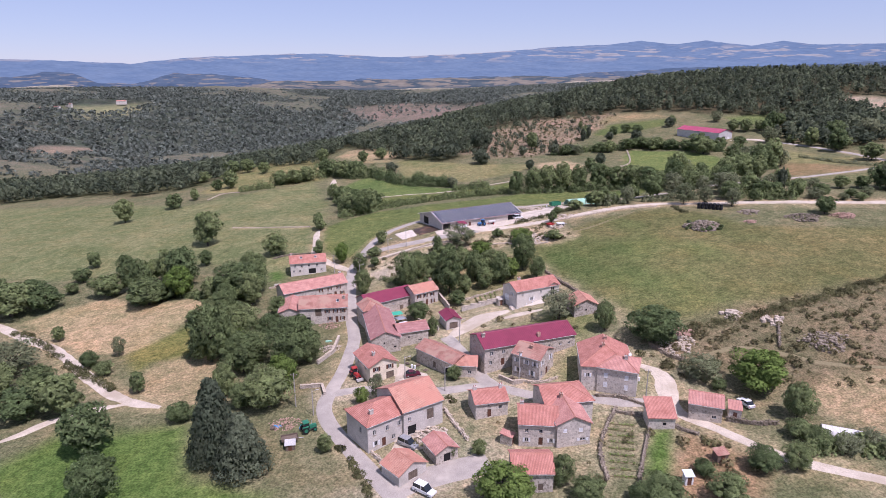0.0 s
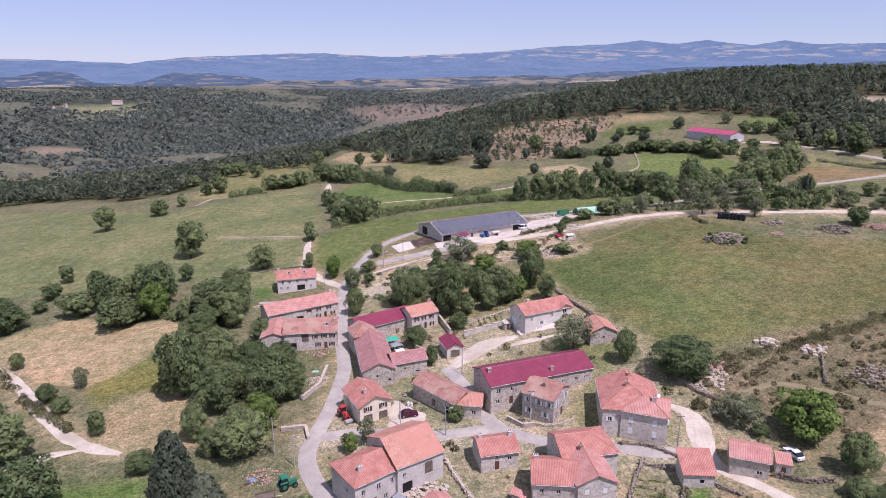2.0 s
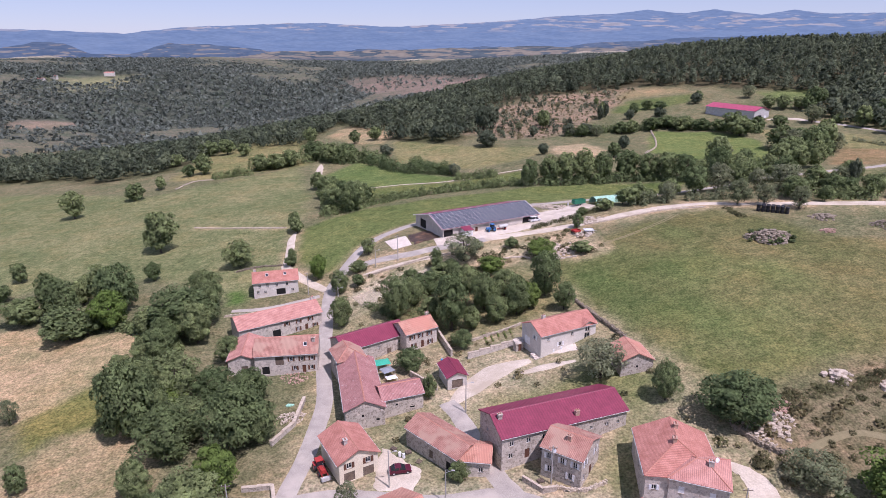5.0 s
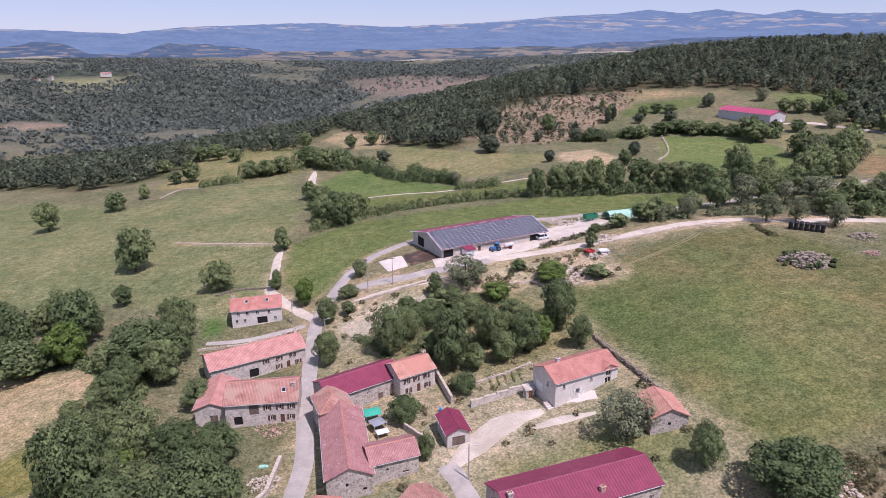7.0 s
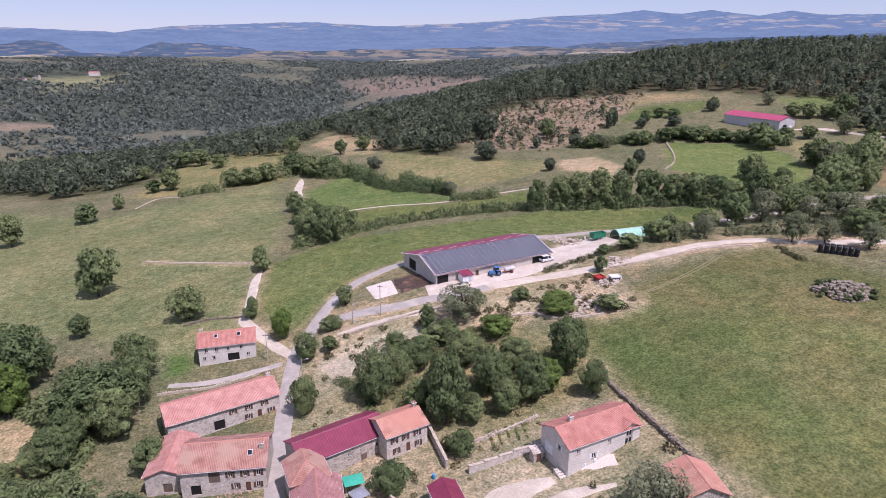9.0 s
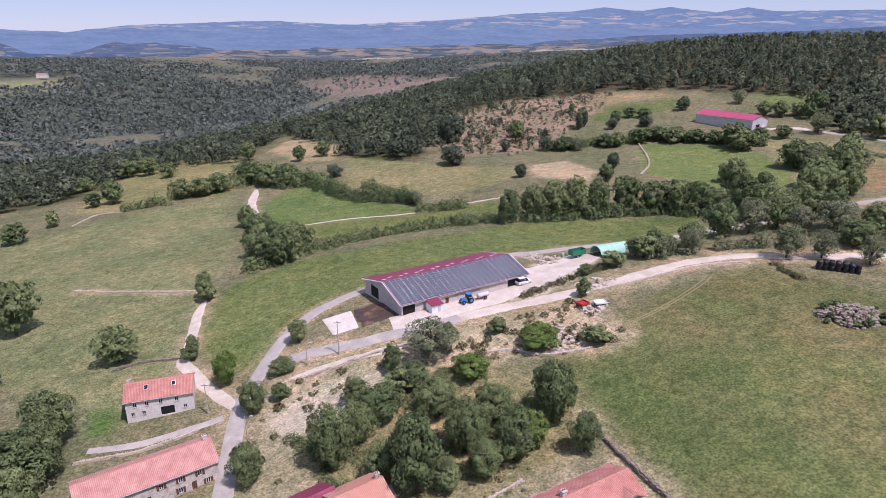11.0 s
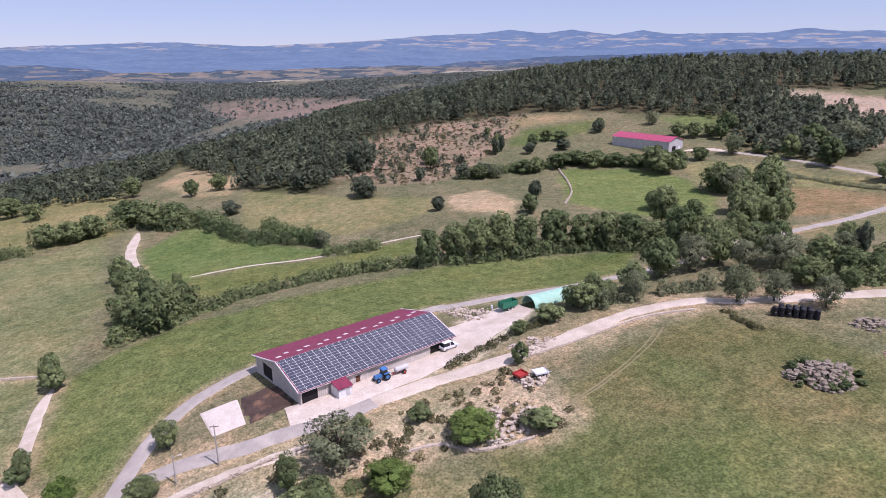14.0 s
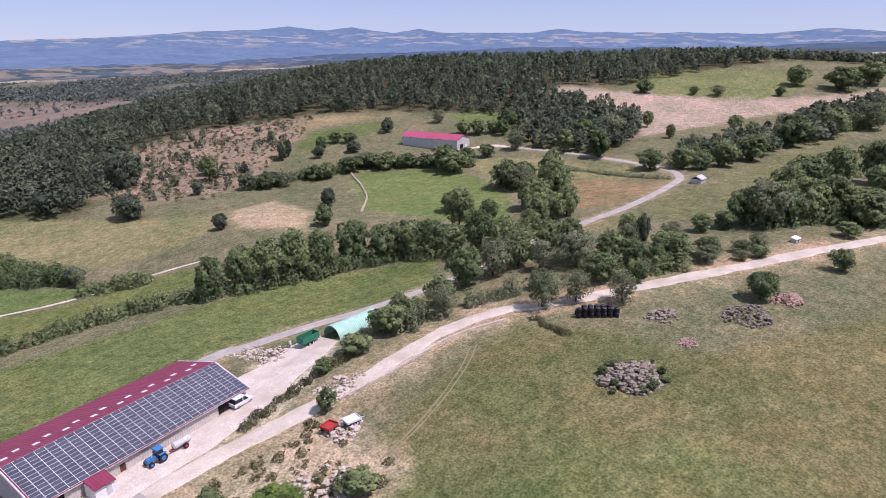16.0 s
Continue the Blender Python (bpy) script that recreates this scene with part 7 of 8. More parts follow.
heap(100.5, 240.5, 6.4, 2.4, "big heap of grey boulders in the meadow", ROCK, 0.55, 300)
heap(142, 245, 6.5, 1.3, "heap of grey field stones", ROCK, 0.42, 150)
heap(158, 245.5, 4.5, 1.4, "heap of broken pinkish bricks", BRICKS, 0.32, 190)
heap(125, 255, 4.0, 0.7, "scattered grey stones and brush", ROCK, 0.5, 50)
heap(120.8, 244, 2.5, 0.5, "small heap of broken bricks", BRICKS, 0.22, 100)
heap(37, 246.5, 7.0, 0.9, "stones on the dry bank", ROCK_PALE, 0.5, 120)
heap(47, 258, 3.5, 0.6, "stones beside farm machinery", ROCK_PALE, 0.45, 60)
heap(100.5, 155, 6.0, 1.0, "grey boulders on dry heath", ROCK, 0.45, 110)
heap(62, 158, 5.5, 0.8, "rubble heap behind the farmhouse", ROCK_PALE, 0.45, 100)
heap(66, 163, 3.0, 0.7, "heap of old bricks and debris", BRICKS, 0.24, 130)
heap(-37, 133, 3.6, 0.5, "heap of rubble and boards by the road", BRICKS, 0.2, 130)
heap(-33, 172, 3.2, 0.4, "rubble and stones beside the road", ROCK_PALE, 0.22, 110)
heap(-3.5, 126.5, 4.0, 0.7, "rubble of a fallen wall", ROCK_PALE, 0.4, 100)
heap(-36, 189, 3.6, 0.35, "stones and dry earth by the house", BRICKS, 0.2, 90)
heap(82, 170, 3.0, 0.7, "pale boulders on the heath", ROCK_PALE, 0.6, 30)
heap(92, 166, 3.0, 0.7, "pale boulders among scrub", ROCK_PALE, 0.55, 35)
heap(52, 272, 5.0, 0.6, "stones along the gravel track", ROCK_PALE, 0.45, 70)
heap(44, 296, 5.0, 0.5, "stones behind the barn yard", ROCK_PALE, 0.45, 70)
heap(40, 302, 4.0, 0.5, "stones and brush behind the barn yard", ROCK_PALE, 0.45, 40)


# ---- vehicles ----
def wheel(parent, x, y, r, w, rim=STEEL):
    t = part("wheel", Shape().tube((x, y - w / 2, r), (x, y + w / 2, r), r, n=14), RUBBER, parent)
    part("rim", Shape().tube((x, y - w / 2 - 0.02, r), (x, y + w / 2 + 0.02, r), r * 0.55, n=12), rim, t)


def car(x, y, turn, paint, label, van=False):
    L, W, H = (4.7, 1.85, 1.9) if van else (4.2, 1.75, 1.45)
    c = thing("van" if van else "car", pose(x, y, ground_z(x, y) + 0.17, 0, 0, turn), label, "van" if van else "car", "parked vehicles")
    side = [(-L / 2, 0.35), (-L / 2, 0.85 if not van else 1.0), (-L / 2 + 0.25, 0.95 if not van else 1.1), (L / 2 - 1.2, 0.95), (L / 2 - 0.1, 0.8), (L / 2, 0.6), (L / 2, 0.35)]
    if van:
        roof = [(-L / 2 + 0.1, 1.0), (-L / 2 + 0.2, H - 0.1), (-L / 2 + 0.5, H), (L / 2 - 2.0, H), (L / 2 - 1.1, 0.95)]
    else:
        roof = [(-L / 2 + 0.3, 0.93), (-L / 2 + 0.9, H - 0.06), (-L / 2 + 1.2, H), (L / 2 - 2.0, H), (L / 2 - 1.15, 0.95)]
    turn90 = pose(0, 0, 0, 0, 0, -90)
    part("body", Shape().profile(side, -W / 2, W / 2, turn90), paint, c)
    part("cabin", Shape().profile(roof, -W / 2 + 0.1, W / 2 - 0.1, turn90), GLASS, c)
    part("roof", Shape().box(-L / 2 + (0.45 if van else 1.1), L / 2 - 1.95, -W / 2 + 0.12, W / 2 - 0.12, H - 0.02, H + 0.05), paint, c)
    for a in (-1, 1):
        part("pillar", Shape().box(-0.3, -0.15, a * (W / 2 - 0.12) - 0.03, a * (W / 2 - 0.12) + 0.03, 0.9, H), paint, c)
        part("headlight", Shape().box(L / 2 - 0.12, L / 2 + 0.02, a * W * 0.36 - 0.18, a * W * 0.36 + 0.18, 0.58, 0.74), FRAME, c)
        part("tail_light", Shape().box(-L / 2 - 0.02, -L / 2 + 0.05, a * W * 0.4 - 0.1, a * W * 0.4 + 0.1, 0.65, 0.9), RED_PAINT, c)
        for b in (-1, 1):
            wheel(c, b * L * 0.31, a * (W / 2 - 0.1), 0.32, 0.2)
    return c


car(69.9, 132.4, 105, CHALK, "small white car parked on grass")
car(-8.0, 152.6, 12, MAROON, "dark red car parked by the cream house")
car(-7.6, 122.6, -35, SILVER, "silver estate car in the farmyard", True)
car(-3.6, 107.9, -35, CHALK, "white van on the asphalt forecourt", True)
car(33.6, 279.2, 28.7, CHALK, "white van at the barn's open bay", True)


def tractor(x, y, turn, paint, label, loader=False):
    t = thing("tractor", pose(x, y, ground_z(x, y) + 0.15, 0, 0, turn), label, "tractor", "farm tractors")
    part("hood", Shape().box(0.1, 1.9, -0.42, 0.42, 0.75, 1.5, taper=0.06), paint, t)
    part("cab", Shape().box(-1.2, 0.15, -0.7, 0.7, 1.1, 2.45, taper=0.12), GLASS, t)
    part("cab_roof", Shape().box(-1.25, 0.2, -0.75, 0.75, 2.45, 2.62, taper=0.05), paint, t)
    part("chassis", Shape().box(-1.3, 1.7, -0.3, 0.3, 0.5, 0.9), STEEL, t)
    part("exhaust", Shape().tube((0.9, 0.3, 1.4), (0.9, 0.3, 2.4), 0.05, n=8), STEEL, t)
    for e in (-1, 1):
        wheel(t, -0.8, e * 0.85, 0.8, 0.45, paint)
        wheel(t, 1.35, e * 0.75, 0.5, 0.32, paint)
        part("mudguard", Shape().box(-1.5, -0.1, e * 0.85 - 0.25, e * 0.85 + 0.25, 1.6, 1.68), paint, t)
    if loader:
        for e in (-1, 1):
            part("loader_arm", Shape().tube((0.2, e * 0.55, 1.4), (2.9, e * 0.55, 0.9), 0.09, n=6), paint, t)
        part("bucket", Shape().profile([(-0.4, 0.2), (0.4, 0.2), (0.45, 0.7), (-0.4, 0.9)], -0.9, 0.9, pose(3.2, 0, 0.1, 0, 0, 90)), STEEL, t)


tractor(16.6, 267.9, 208, BLUE_PAINT, "blue tractor in front of the cattle barn")
tractor(-23.3, 154.0, -60, RED_PAINT, "old red tractor with loader by the road", True)
tractor(-30.8, 129.6, 30, GREEN_PAINT, "green tractor beside the rubble heap")


def tank_trailer(x, y, turn):
    t = thing("tank_trailer", pose(x, y, ground_z(x, y) + 0.12, 0, 0, turn), "grey slurry tank trailer behind the tractor", "trailer")
    part("tank", Shape().tube((-1.7, 0, 1.2), (1.5, 0, 1.2), 0.62, n=16), STEEL, t)
    part("end_cap", Shape().tube((1.5, 0, 1.2), (1.75, 0, 1.2), 0.62, 0.3, 16), STEEL, t)
    part("frame", Shape().box(-1.6, 2.4, -0.12, 0.12, 0.5, 0.65), RED_PAINT, t)
    for e in (-1, 1):
        wheel(t, -0.4, e * 0.8, 0.5, 0.3, RED_PAINT)


tank_trailer(21.0, 270.2, 208)


def box_trailer(x, y, turn, paint, label, L=4.2, tall=1.3):
    t = thing("farm_trailer", pose(x, y, ground_z(x, y) + 0.12, 0, 0, turn), label, "trailer", "farm trailers")
    part("bed", Shape().box(-L / 2, L / 2, -1.05, 1.05, 0.8, 0.95), paint, t)
    for a, b, c, d in ((-L / 2, L / 2, -1.1, -1.03), (-L / 2, L / 2, 1.03, 1.1), (-L / 2 - 0.05, -L / 2 + 0.02, -1.1, 1.1), (L / 2 - 0.02, L / 2 + 0.05, -1.1, 1.1)):
        part("side_board", Shape().box(a, b, c, d, 0.85, 0.85 + tall), paint, t)
    part("drawbar", Shape().tube((L / 2, 0, 0.6), (L / 2 + 1.3, 0, 0.45), 0.07, n=6), STEEL, t)
    for e in (-1, 1):
        for b in (-0.6, 0.6):
            wheel(t, b, e * 1.0, 0.42, 0.26)


box_trailer(52.8, 295.2, 25, GREEN_PAINT, "green high-sided trailer beside the tunnel shed", 5.0, 1.6)
box_trailer(-34.2, 125.8, 20, WOOD, "weathered grey cart beside the rubble", 3.6, 0.5)
box_trailer(44.9, 259.6, 30, RED_PAINT, "red farm implement parked on the bank", 2.6, 0.5)
box_trailer(49.0, 258.9, 10, CHALK, "white flat trailer parked on the bank", 3.0, 0.35)


# ---- sheds, tarps, poles ----
def tunnel(name, a, b, r, skin, label, ribs):
    a, b = Vector((*a, 0)), Vector((*b, 0))
    d = (b - a)
    m = pose((a.x + b.x) / 2, (a.y + b.y) / 2, ground_z((a.x + b.x) / 2, (a.y + b.y) / 2), 0, 0, math.degrees(math.atan2(d.y, d.x)))
    t = thing(name, m, label, "shed")
    L, n = d.length / 2, 14
    arc = [(r * math.cos(math.pi * i / n), r * math.sin(math.pi * i / n)) for i in range(n + 1)]
    inner = [(y * 0.97, z * 0.97) for y, z in arc[::-1]]
    s = Shape()
    ring = arc + inner
    k = len(ring)
    s.solid([(-L, y, z - 0.3) for y, z in ring] + [(L, y, z - 0.3) for y, z in ring], [(i, (i + 1) % k, k + (i + 1) % k, k + i) for i in range(k)]
            + [(i, k - 1 - i, k - 2 - i, i + 1) for i in range(n)] + [(k + i, k + i + 1, 2 * k - 2 - i, 2 * k - 1 - i) for i in range(n)])
    part("curved_roof", s, skin, t)
    part("back_wall", Shape().solid([(L - 0.2, y * 0.97, z * 0.97 - 0.3) for y, z in arc], [tuple(range(n + 1))]), skin, t)
    for i in range(ribs):
        x = -L + 2 * L * (i + 0.5) / ribs
        part("rib", Shape().solid([(x - 0.05, y * 1.01, z * 1.01 - 0.3) for y, z in arc] + [(x + 0.05, y * 1.01, z * 1.01 - 0.3) for y, z in arc], [(j, j + 1, n + 2 + j, n + 1 + j) for j in range(n)]), STEEL, t)


tunnel("tunnel_shed", (58.2, 294.0), (71.2, 298.6), 3.0, MINT, "mint green arched sheet tunnel shed", 7)
tunnel("polytunnel", (81.0, 121.5), (88.5, 118.5), 1.7, FRAME, "white plastic garden polytunnel", 6)

kiosk = thing("lean_to_kiosk", pose(7.9, 264.0, ground_z(7.9, 264.0), 0, 0, 28.7), "small white milk room with purple-red roof", "shed")
part("body", Shape().box(-1.6, 1.6, -1.5, 1.5, -0.3, 2.2), CHALK, kiosk)
part("roof", Shape().profile([(-1.8, 2.15), (1.8, 2.9), (1.8, 3.0), (-1.8, 2.25)], -1.8, 1.8), METAL, kiosk)
part("door", Shape().box(0.2, 1.1, -1.55, -1.5, 0, 1.9), STEEL, kiosk)

hut = thing("shelter", pose(247, 345, ground_z(247, 345), 0, 0, 20), "grey sheet shelter in the olive field", "shed")
part("body", Shape().box(-3, 3, -2.2, 2.2, -0.4, 1.9), STEEL, hut)
part("roof", Shape().profile([(-2.6, 1.8), (0, 3.2), (2.6, 1.8), (2.6, 1.95), (0, 3.35), (-2.6, 1.95)], -3.3, 3.3), STEEL, hut)

for x, y, w, d, h, turn, mat, top, label in ((47.6, 107.5, 1.6, 1.4, 1.8, 5, CHALK, CHALK, "small white garden box shed"), (56.3, 113.6, 2.4, 1.8, 1.7, 12, WOOD, TILE_OLD, "small garden hut with old tile roof"),
                                             (65.3, 128.0, 2.6, 3.4, 2.4, -20, STONE_PALE, TILE_PINK, "pink-tiled lean-to of the cottage"), (14.0, 122.4, 1.8, 2.6, 2.0, 65, STONE, TILE_PINK, "tiny stone lean-to with pink tiles"),
                                             (23.5, 199.5, 1.8, 1.6, 1.9, 20, STONE_PALE, STEEL, "small grey garden hut"), (18.5, 194.0, 2.0, 1.6, 1.9, 20, STONE, STONE, "small stone garden hut"),
                                             (-33.5, 123.4, 2.0, 1.4, 1.3, 10, WOOD, STEEL, "grey sheet-covered box by the cart"), (200.0, 270.5, 3.2, 1.6, 1.0, 10, STEEL, CHALK, "pale feed trough on the far meadow")):
    g = thing("garden_hut", pose(x, y, ground_z(x, y), 0, 0, turn), label, "shed", "small sheds")
    part("body", Shape().box(-w / 2, w / 2, -d / 2, d / 2, -0.3, h), mat, g)
    part("roof", Shape().profile([(-d / 2 - 0.2, h), (d / 2 + 0.2, h + 0.5), (d / 2 + 0.2, h + 0.62), (-d / 2 - 0.2, h + 0.12)], -w / 2 - 0.2, w / 2 + 0.2), top, g)
    part("door", Shape().box(-0.4, 0.4, -d / 2 - 0.04, -d / 2, 0, min(h - 0.1, 1.8)), WOOD_BROWN, g)


def awning(x, y, w, d, z, turn, mat, label):
    a = thing("garden_awning", pose(x, y, ground_z(x, y), 0, 0, turn), label, "awning", "awnings in the courtyard")
    pts, n = [], 6
    for i in range(n + 1):
        for j in range(n + 1):
            u, v = i / n - 0.5, j / n - 0.5
            pts.append((u * w, v * d, z + 0.35 * math.cos(u * 3) * math.cos(v * 3)))
    s = Shape().solid(pts, [(i * (n + 1) + j, (i + 1) * (n + 1) + j, (i + 1) * (n + 1) + j + 1, i * (n + 1) + j + 1) for i in range(n) for j in range(n)])
    part("cloth", s, mat, a)
    for e in (-1, 1):
        for f in (-1, 1):
            part("post", Shape().tube((e * w * 0.46, f * d * 0.46, -0.2), (e * w * 0.46, f * d * 0.46, z), 0.05, n=6), STEEL, a)


awning(-14.8, 190.0, 3.6, 3.0, 2.1, 20, TARP_GREEN, "green tarp awning over the courtyard")
awning(-13.4, 187.0, 3.0, 2.8, 1.8, 35, SILVER, "grey tarp awning beside the green one")
awning(-12.2, 184.6, 2.6, 1.8, 1.2, 25, CHALK, "white tarp over garden furniture")
awning(46.5, 144.6, 2.6, 2.2, 1.6, 20, CHALK, "white parasol cloth beside the farmhouse")
for x, y, mat, label in ((-38.5, 132.0, TARP_BLUE, "blue tarp heap among the rubble"), (-32.0, 131.4, TARP_BLUE, "small blue tarp on the ground"), (-34.5, 177.0, MINT, "pale mint sheet on the ground")):
    s = Shape()
    rng = random.Random(int(x))
    for _ in range(5):
        s.rock(x + rng.uniform(-0.7, 0.7), y + rng.uniform(-0.5, 0.5), ground_z(x, y) + 0.15, 0.6, 0.5, 0.25, rng)
    tagged(new("tarp", s.mesh("tarp", mat)), label, "tarp", "loose tarps")


def pole(x, y, h, label, cross=False):
    p = thing("utility_pole", pose(x, y, ground_z(x, y)), label, "pole", "utility poles")
    part("post", Shape().tube((0, 0, -0.5), (0, 0, h), 0.15, 0.09, 8), POLE_WOOD, p)
    if cross:
        part("crossarm", Shape().box(-0.8, 0.8, -0.06, 0.06, h - 0.5, h - 0.38), WOOD, p)
        for e in (-0.65, 0, 0.65):
            part("insulator", Shape().tube((e, 0, h - 0.38), (e, 0, h - 0.18), 0.05, n=6), FRAME, p)
    else:
        part("lamp_arm", Shape().tube((0, 0, h - 0.6), (1.2, 0, h - 0.1), 0.04, n=6), STEEL, p)
        part("lamp_head", Shape().box(1.0, 1.6, -0.12, 0.12, h - 0.16, h - 0.04, taper=0.03), STEEL, p)


for x, y, h, c in ((-36.2, 140.7, 9, True), (-31.0, 136.4, 7, False), (47.8, 135.4, 8, True), (-9.7, 148.6, 8, False), (-15.2, 250.9, 8.5, True), (-22.5, 249.5, 6, False), (-42.9, 238.9, 7.5, True), (19.3, 147.2, 8, True), (0.5, 144.0, 7, False), (-31.0, 225, 7.5, False), (4.8, 170.0, 7.5, False)):
    pole(x, y, h, "concrete power pole with crossarm" if c else "slim street lamp pole", c)

def built_wall(line, tall, thick, material, label):
    """An upright mortared wall with a capping, stepped along the slope."""
    w = thing("garden_wall", pose(line[0][0], line[0][1], ground_z(*line[0])), label, "wall", "garden walls")
    for (ax, ay), (bx, by) in zip(line, line[1:]):
        d = Vector((bx - ax, by - ay, 0))
        n = max(1, round(d.length / 3))
        for i in range(n):
            mx, my = ax + d.x * (i + 0.5) / n, ay + d.y * (i + 0.5) / n
            m = w.matrix_world.inverted() @ pose(mx, my, ground_z(mx, my), 0, 0, math.degrees(math.atan2(d.y, d.x)))
            L = d.length / n / 2
            part("wall_section", Shape().box(-L - 0.03, L + 0.03, -thick / 2, thick / 2, -0.8, tall, m), material, w)
            part("capping", Shape().box(-L - 0.03, L + 0.03, -thick / 2 - 0.05, thick / 2 + 0.05, tall, tall + 0.1, m), ROCK_PALE, w)


built_wall([(6.0, 191.9), (14.4, 195.0), (21.2, 197.6)], 1.5, 0.5, STONE_PALE, "pale mortared terrace wall above the gravel drive")
built_wall(WALL_GARDEN, 1.8, 0.5, STONE, "stone garden wall beside the garage")
built_wall(WALL_RUIN_A, 1.1, 0.6, STONE, "low ruined stone wall by the road")
built_wall(WALL_RUIN_B, 0.9, 0.6, STONE, "low ruined wall at the road junction")
built_wall([(14.4, 148.6), (17.6, 145.2), (20.0, 145.6)], 1.0, 0.4, STONE, "low stone wall before the long farmhouse")
built_wall(WALL_COURT, 1.5, 0.35, STONE, "grey stone courtyard wall")

steps_m = pose(22.6, 188.2, ground_z(22.6, 188.2), 0, 0, 25)
stairs = thing("stone_steps", steps_m, "pale stone slab steps below the white house", "steps")
for i in range(4):
    part("step", Shape().box(-0.9, 0.9, i * 0.55, i * 0.55 + 0.48, -0.3, 0.18 + 0.17 * i), CONCRETE, stairs)


def plant_row(ax, ay, bx, by, seed):
    """A garden row: a low ridge of soil with small leafy plants on it."""
    d = Vector((bx - ax, by - ay, 0))
    m = pose(ax, ay, ground_z(ax, ay))
    r = thing("garden_row", m, "dry garden row with small green plants", "garden row", "garden rows")
    rng = np.random.default_rng(seed)
    soil = Shape()
    rock_rng = random.Random(seed)
    pts = []
    n = int(d.length / 0.5)
    for i in range(n):
        x, y = ax + d.x * i / n, ay + d.y * i / n
        z = ground_z(x, y) - m.translation.z
        soil.rock(x - ax, y - ay, z + 0.02, 0.42, 0.3, 0.12, rock_rng)
        if rng.random() < 0.7:
            pts.append(np.array((x - ax, y - ay, z + 0.22)) + rng.normal(0, 0.14, (26, 3)))
    part("soil_ridge", soil, DRY_GRASS, r)
    if pts:
        pts = np.concatenate(pts)
        nor = np.tile((0.0, 0.0, 1.0), (len(pts), 1))
        v, nn = leaf_cards(pts, nor, np.full(len(pts), 0.09), rng)
        me = mesh_of("plants", v, leaves_for(len(v)), nn)
        me.materials.append(LEAF_LIGHT)
        tagged(part("plants", me, LEAF_LIGHT, r), kind="stuff")


for i in range(5):
    plant_row(11.0 + 1.7 * i, 198.6 + 0.5 * i, 10.4 + 1.7 * i, 204.2 + 0.3 * i, 300 + i)
for i in range(9):
    u = i / 8
    plant_row(37.0 - 3.2 * u, 127.5 - 17.0 * u, 42.6 - 4.0 * u, 126.0 - 16.5 * u, 320 + i)


def pallet(x, y, turn, stack, label):
    p = thing("wooden_pallet", pose(x, y, ground_z(x, y), 0, 0, turn), label, "pallet", "pallets in the yards")
    for k in range(stack):
        for i in range(5):
            part("slat", Shape().box(-0.6, 0.6, -0.5 + i * 0.22, -0.36 + i * 0.22, 0.16 * k + 0.12, 0.16 * k + 0.15), WOOD, p)
        for e in (-0.5, 0, 0.5):
            part("bearer", Shape().box(e - 0.05, e + 0.05, -0.5, 0.52, 0.16 * k, 0.16 * k + 0.12), WOOD, p)


for x, y, turn, stack, label in ((-6.8, 158.2, 20, 3, "grey wooden pallets stacked in the yard"), (-9.8, 159.6, -35, 2, "weathered pallets beside the cream house"), (-4.6, 155.4, 60, 1, "single grey pallet on the yard gravel"), (17.6, 148.0, 15, 2, "old pallets before the long farmhouse"), (57.6, 150.4, -30, 4, "stacked pallets and boards behind the farmhouse"), (-39.4, 131.2, 10, 3, "old boards stacked by the rubble"), (46.5, 297.5, 25, 3, "pallets stacked behind the barn yard")):
    pallet(x, y, turn, stack, label)


def drum(x, y, mat, label):
    d = thing("water_drum", pose(x, y, ground_z(x, y)), label, "drum", "drums and tanks")
    part("body", Shape().tube((0, 0, 0), (0, 0, 0.9), 0.3, n=12), mat, d)
    for z in (0.28, 0.6):
        part("hoop", Shape().tube((0, 0, z), (0, 0, z + 0.04), 0.32, n=12), mat, d)


for x, y, mat, label in ((-8.4, 157.4, CHALK, "white plastic drum by the cream house"), (-7.6, 156.9, CHALK, "white plastic drum by the cream house"), (-0.4, 191.5, TARP_BLUE, "blue plastic drum behind the garage"), (1.0, 189.8, CHALK, "white drum behind the garage"), (48.4, 143.2, CHALK, "white drum on the gravel yard"), (26.4, 190.2, CHALK, "white tub before the white house"), (28.4, 190.9, CHALK, "white tub before the white house"), (49.4, 298.5, CHALK, "pale drum behind the barn yard")):
    drum(x, y, mat, label)


def satellite_dish(x, y, z, turn):
    m = pose(x, y, z, 0, 0, turn)
    d = thing("satellite_dish", m, "small white satellite dish on a house", "dish", "satellite dishes")
    part("mast", Shape().tube((0, 0, -0.9), (0, 0, 0.1), 0.03, n=6), STEEL, d)
    part("dish", Shape().tube((0, -0.05, 0.15), (0, -0.18, 0.2), 0.18, 0.42, 14), CHALK, d)


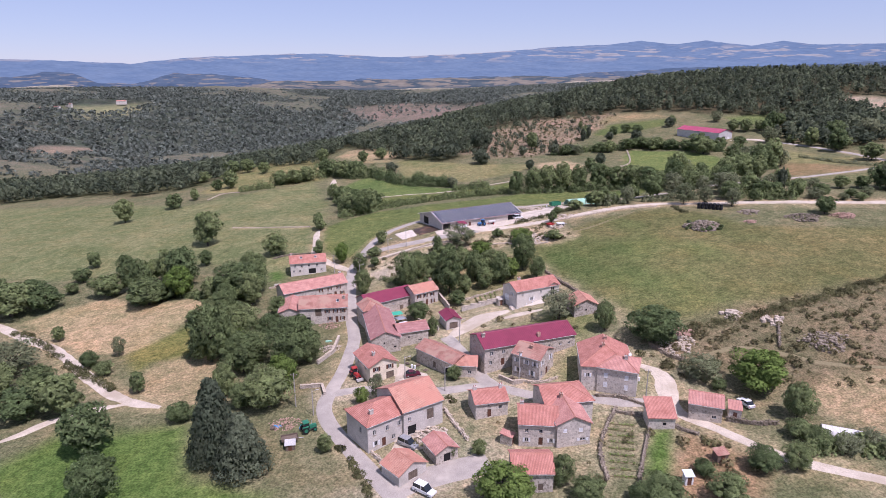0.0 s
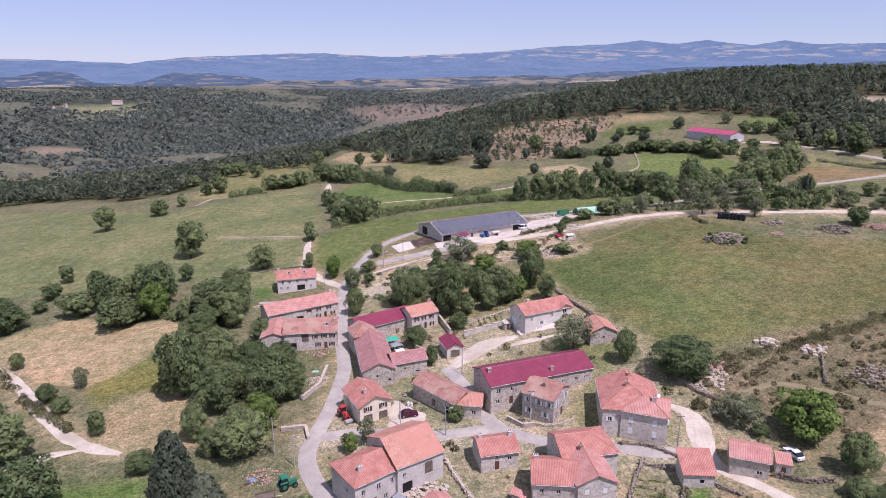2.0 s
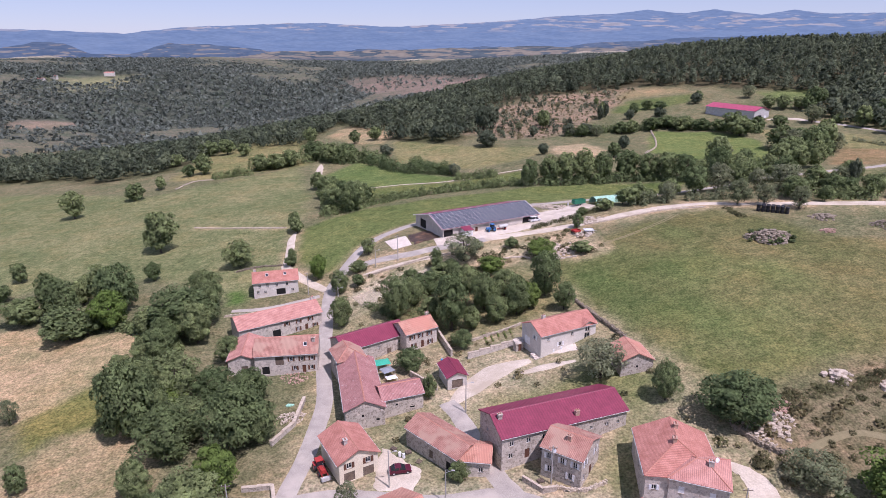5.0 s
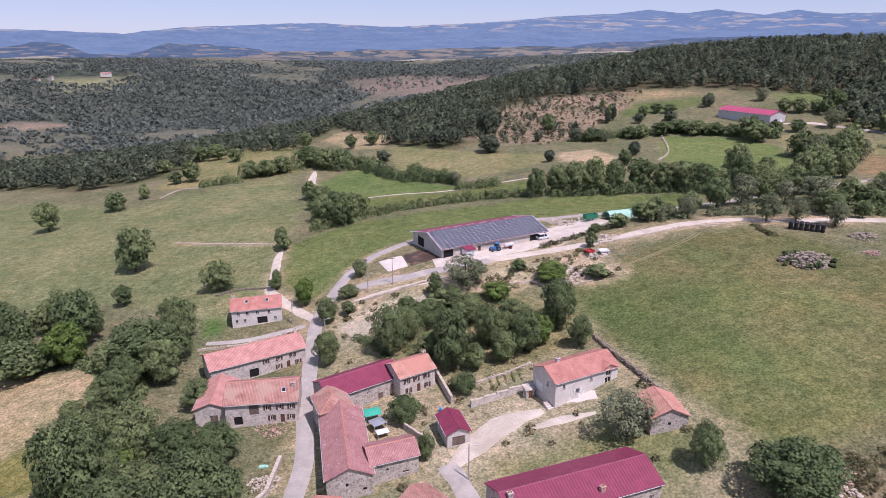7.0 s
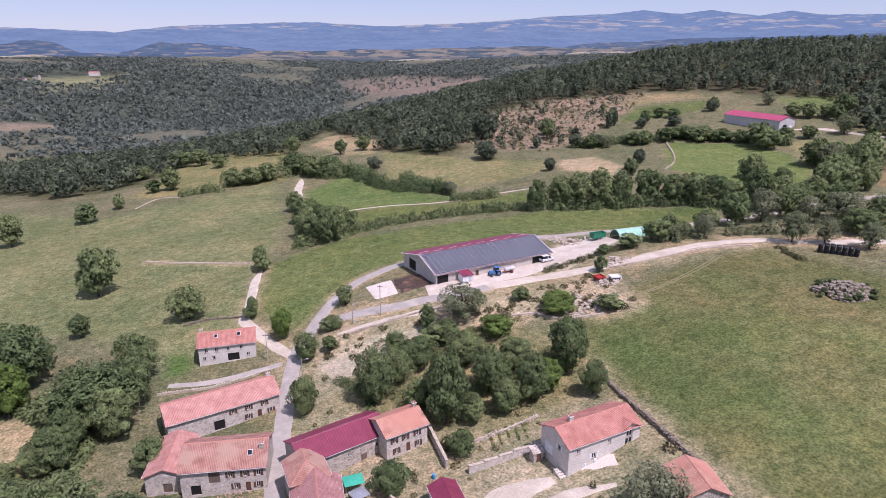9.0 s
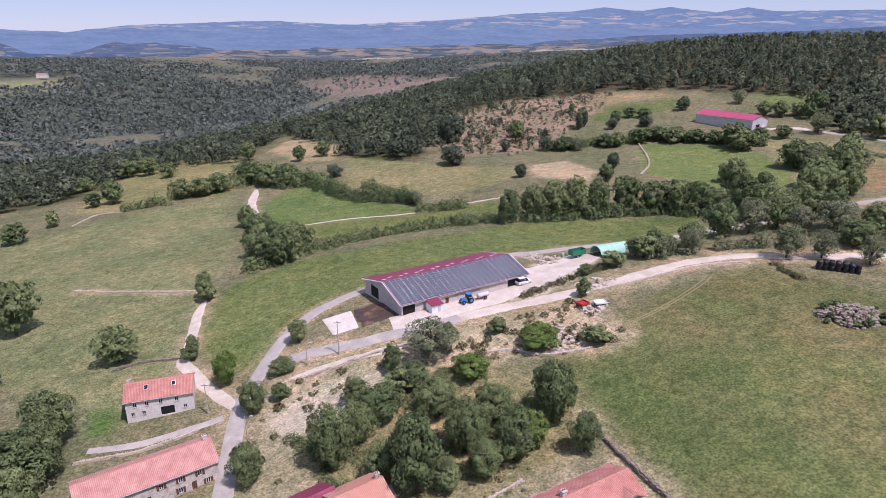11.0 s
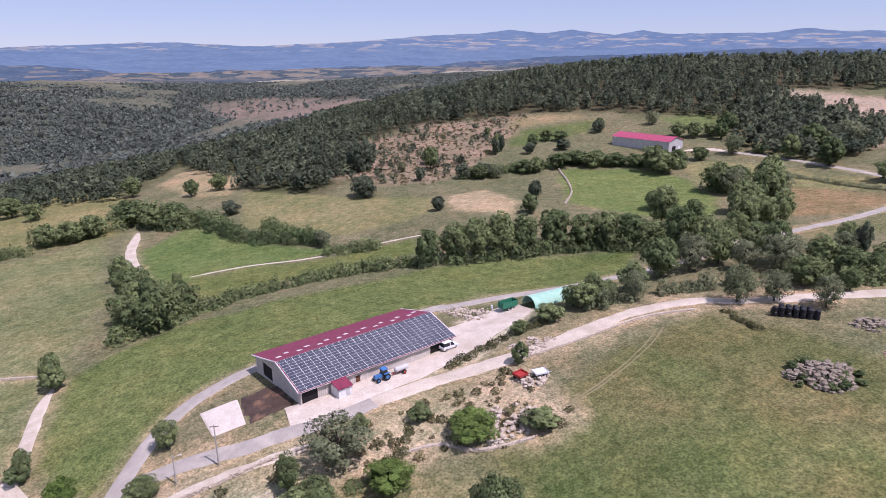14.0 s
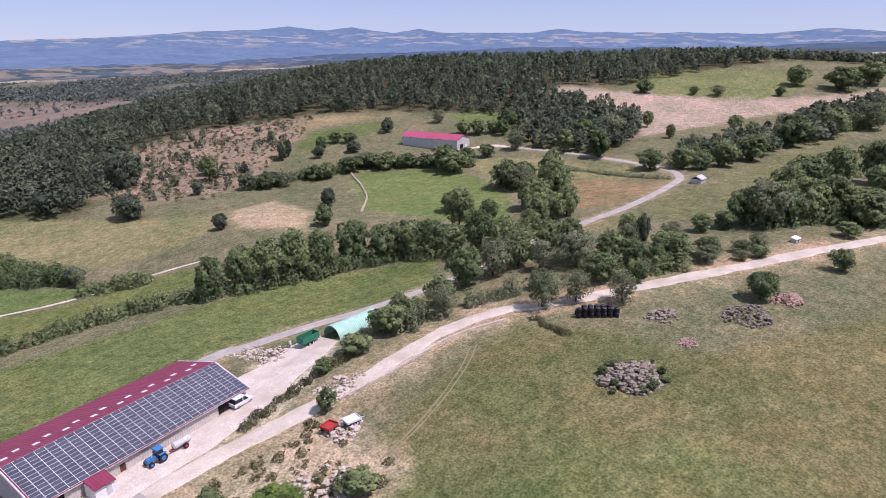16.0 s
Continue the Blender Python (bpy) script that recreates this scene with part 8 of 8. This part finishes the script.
satellite_dish(44.8, 140.6, 6.75, 20)
satellite_dish(19.6, 147.4, 3.6, -30)

# bales under black wrap, stood on end and stacked two high
for i in range(7):
    for j in range(2):
        for k in range(2):
            if k and i in (0, 6) and j:
                continue
            x, y = 108.6 + i * 1.25 + 0.75 * j, 265.4 - i * 0.76 + 1.25 * j
            b = thing("wrapped_bale", pose(x, y, ground_z(x, y) - 0.05 + k * 1.2, 0, 0, 17 * i + 40 * k), "round silage bale in black plastic wrap", "bale", "stack of wrapped bales")
            part("bale", Shape().tube((0, 0, 0), (0, 0, 0.12), 0.56, 0.66, 12).tube((0, 0, 0.12), (0, 0, 1.08), 0.66, 0.66, 12).tube((0, 0, 1.08), (0, 0, 1.2), 0.66, 0.52, 12), WRAP, b)

# hoed rows of the narrow field
s = Shape()
rng = random.Random(40)
for i in range(11):
    for k in range(70):
        q = Vector((-28.0, 232.3)).lerp(Vector((-5.0, 241.6)), k / 69) + Vector((4.2, -6.6)) * (i / 10)
        q += Vector((rng.uniform(-0.1, 0.1), rng.uniform(-0.1, 0.1)))
        if inside(HOE_FIELD, np.array([q.x]), np.array([q.y]))[0] > 0.3:
            s.rock(q.x, q.y, ground_z(q.x, q.y) + 0.03, 0.30, 0.16, 0.13, rng)
tagged(new("crop_rows", s.mesh("crop_rows", ROCK_PALE)), "pale dry crop rows on a small field", "crop", kind="stuff")


# ---- panels on the barn roof ----
panel = Shape().box(-0.77, 0.77, -0.385, 0.385, 0.0, 0.06).mesh("solar_panel", SOLAR)
rim = Shape().box(-0.82, 0.82, -0.42, 0.42, -0.03, 0.045).mesh("panel_frame", FRAME)
slope = radians(bp)
for r in range(12):
    for c in range(25):
        d = 0.02 + (r + 0.5) * 0.84
        x, y, z = -20.4 + (c + 0.5) * 1.632, -(bw / 2 + 0.55) + d * math.cos(slope), bh - 0.55 * math.tan(slope) + d * math.sin(slope) + 0.27
        p = new("solar_panel", panel)
        p.parent = barn
        p.matrix_local = pose(x, y, z, bp)
        q = new("panel_frame", rim)
        q.parent = p
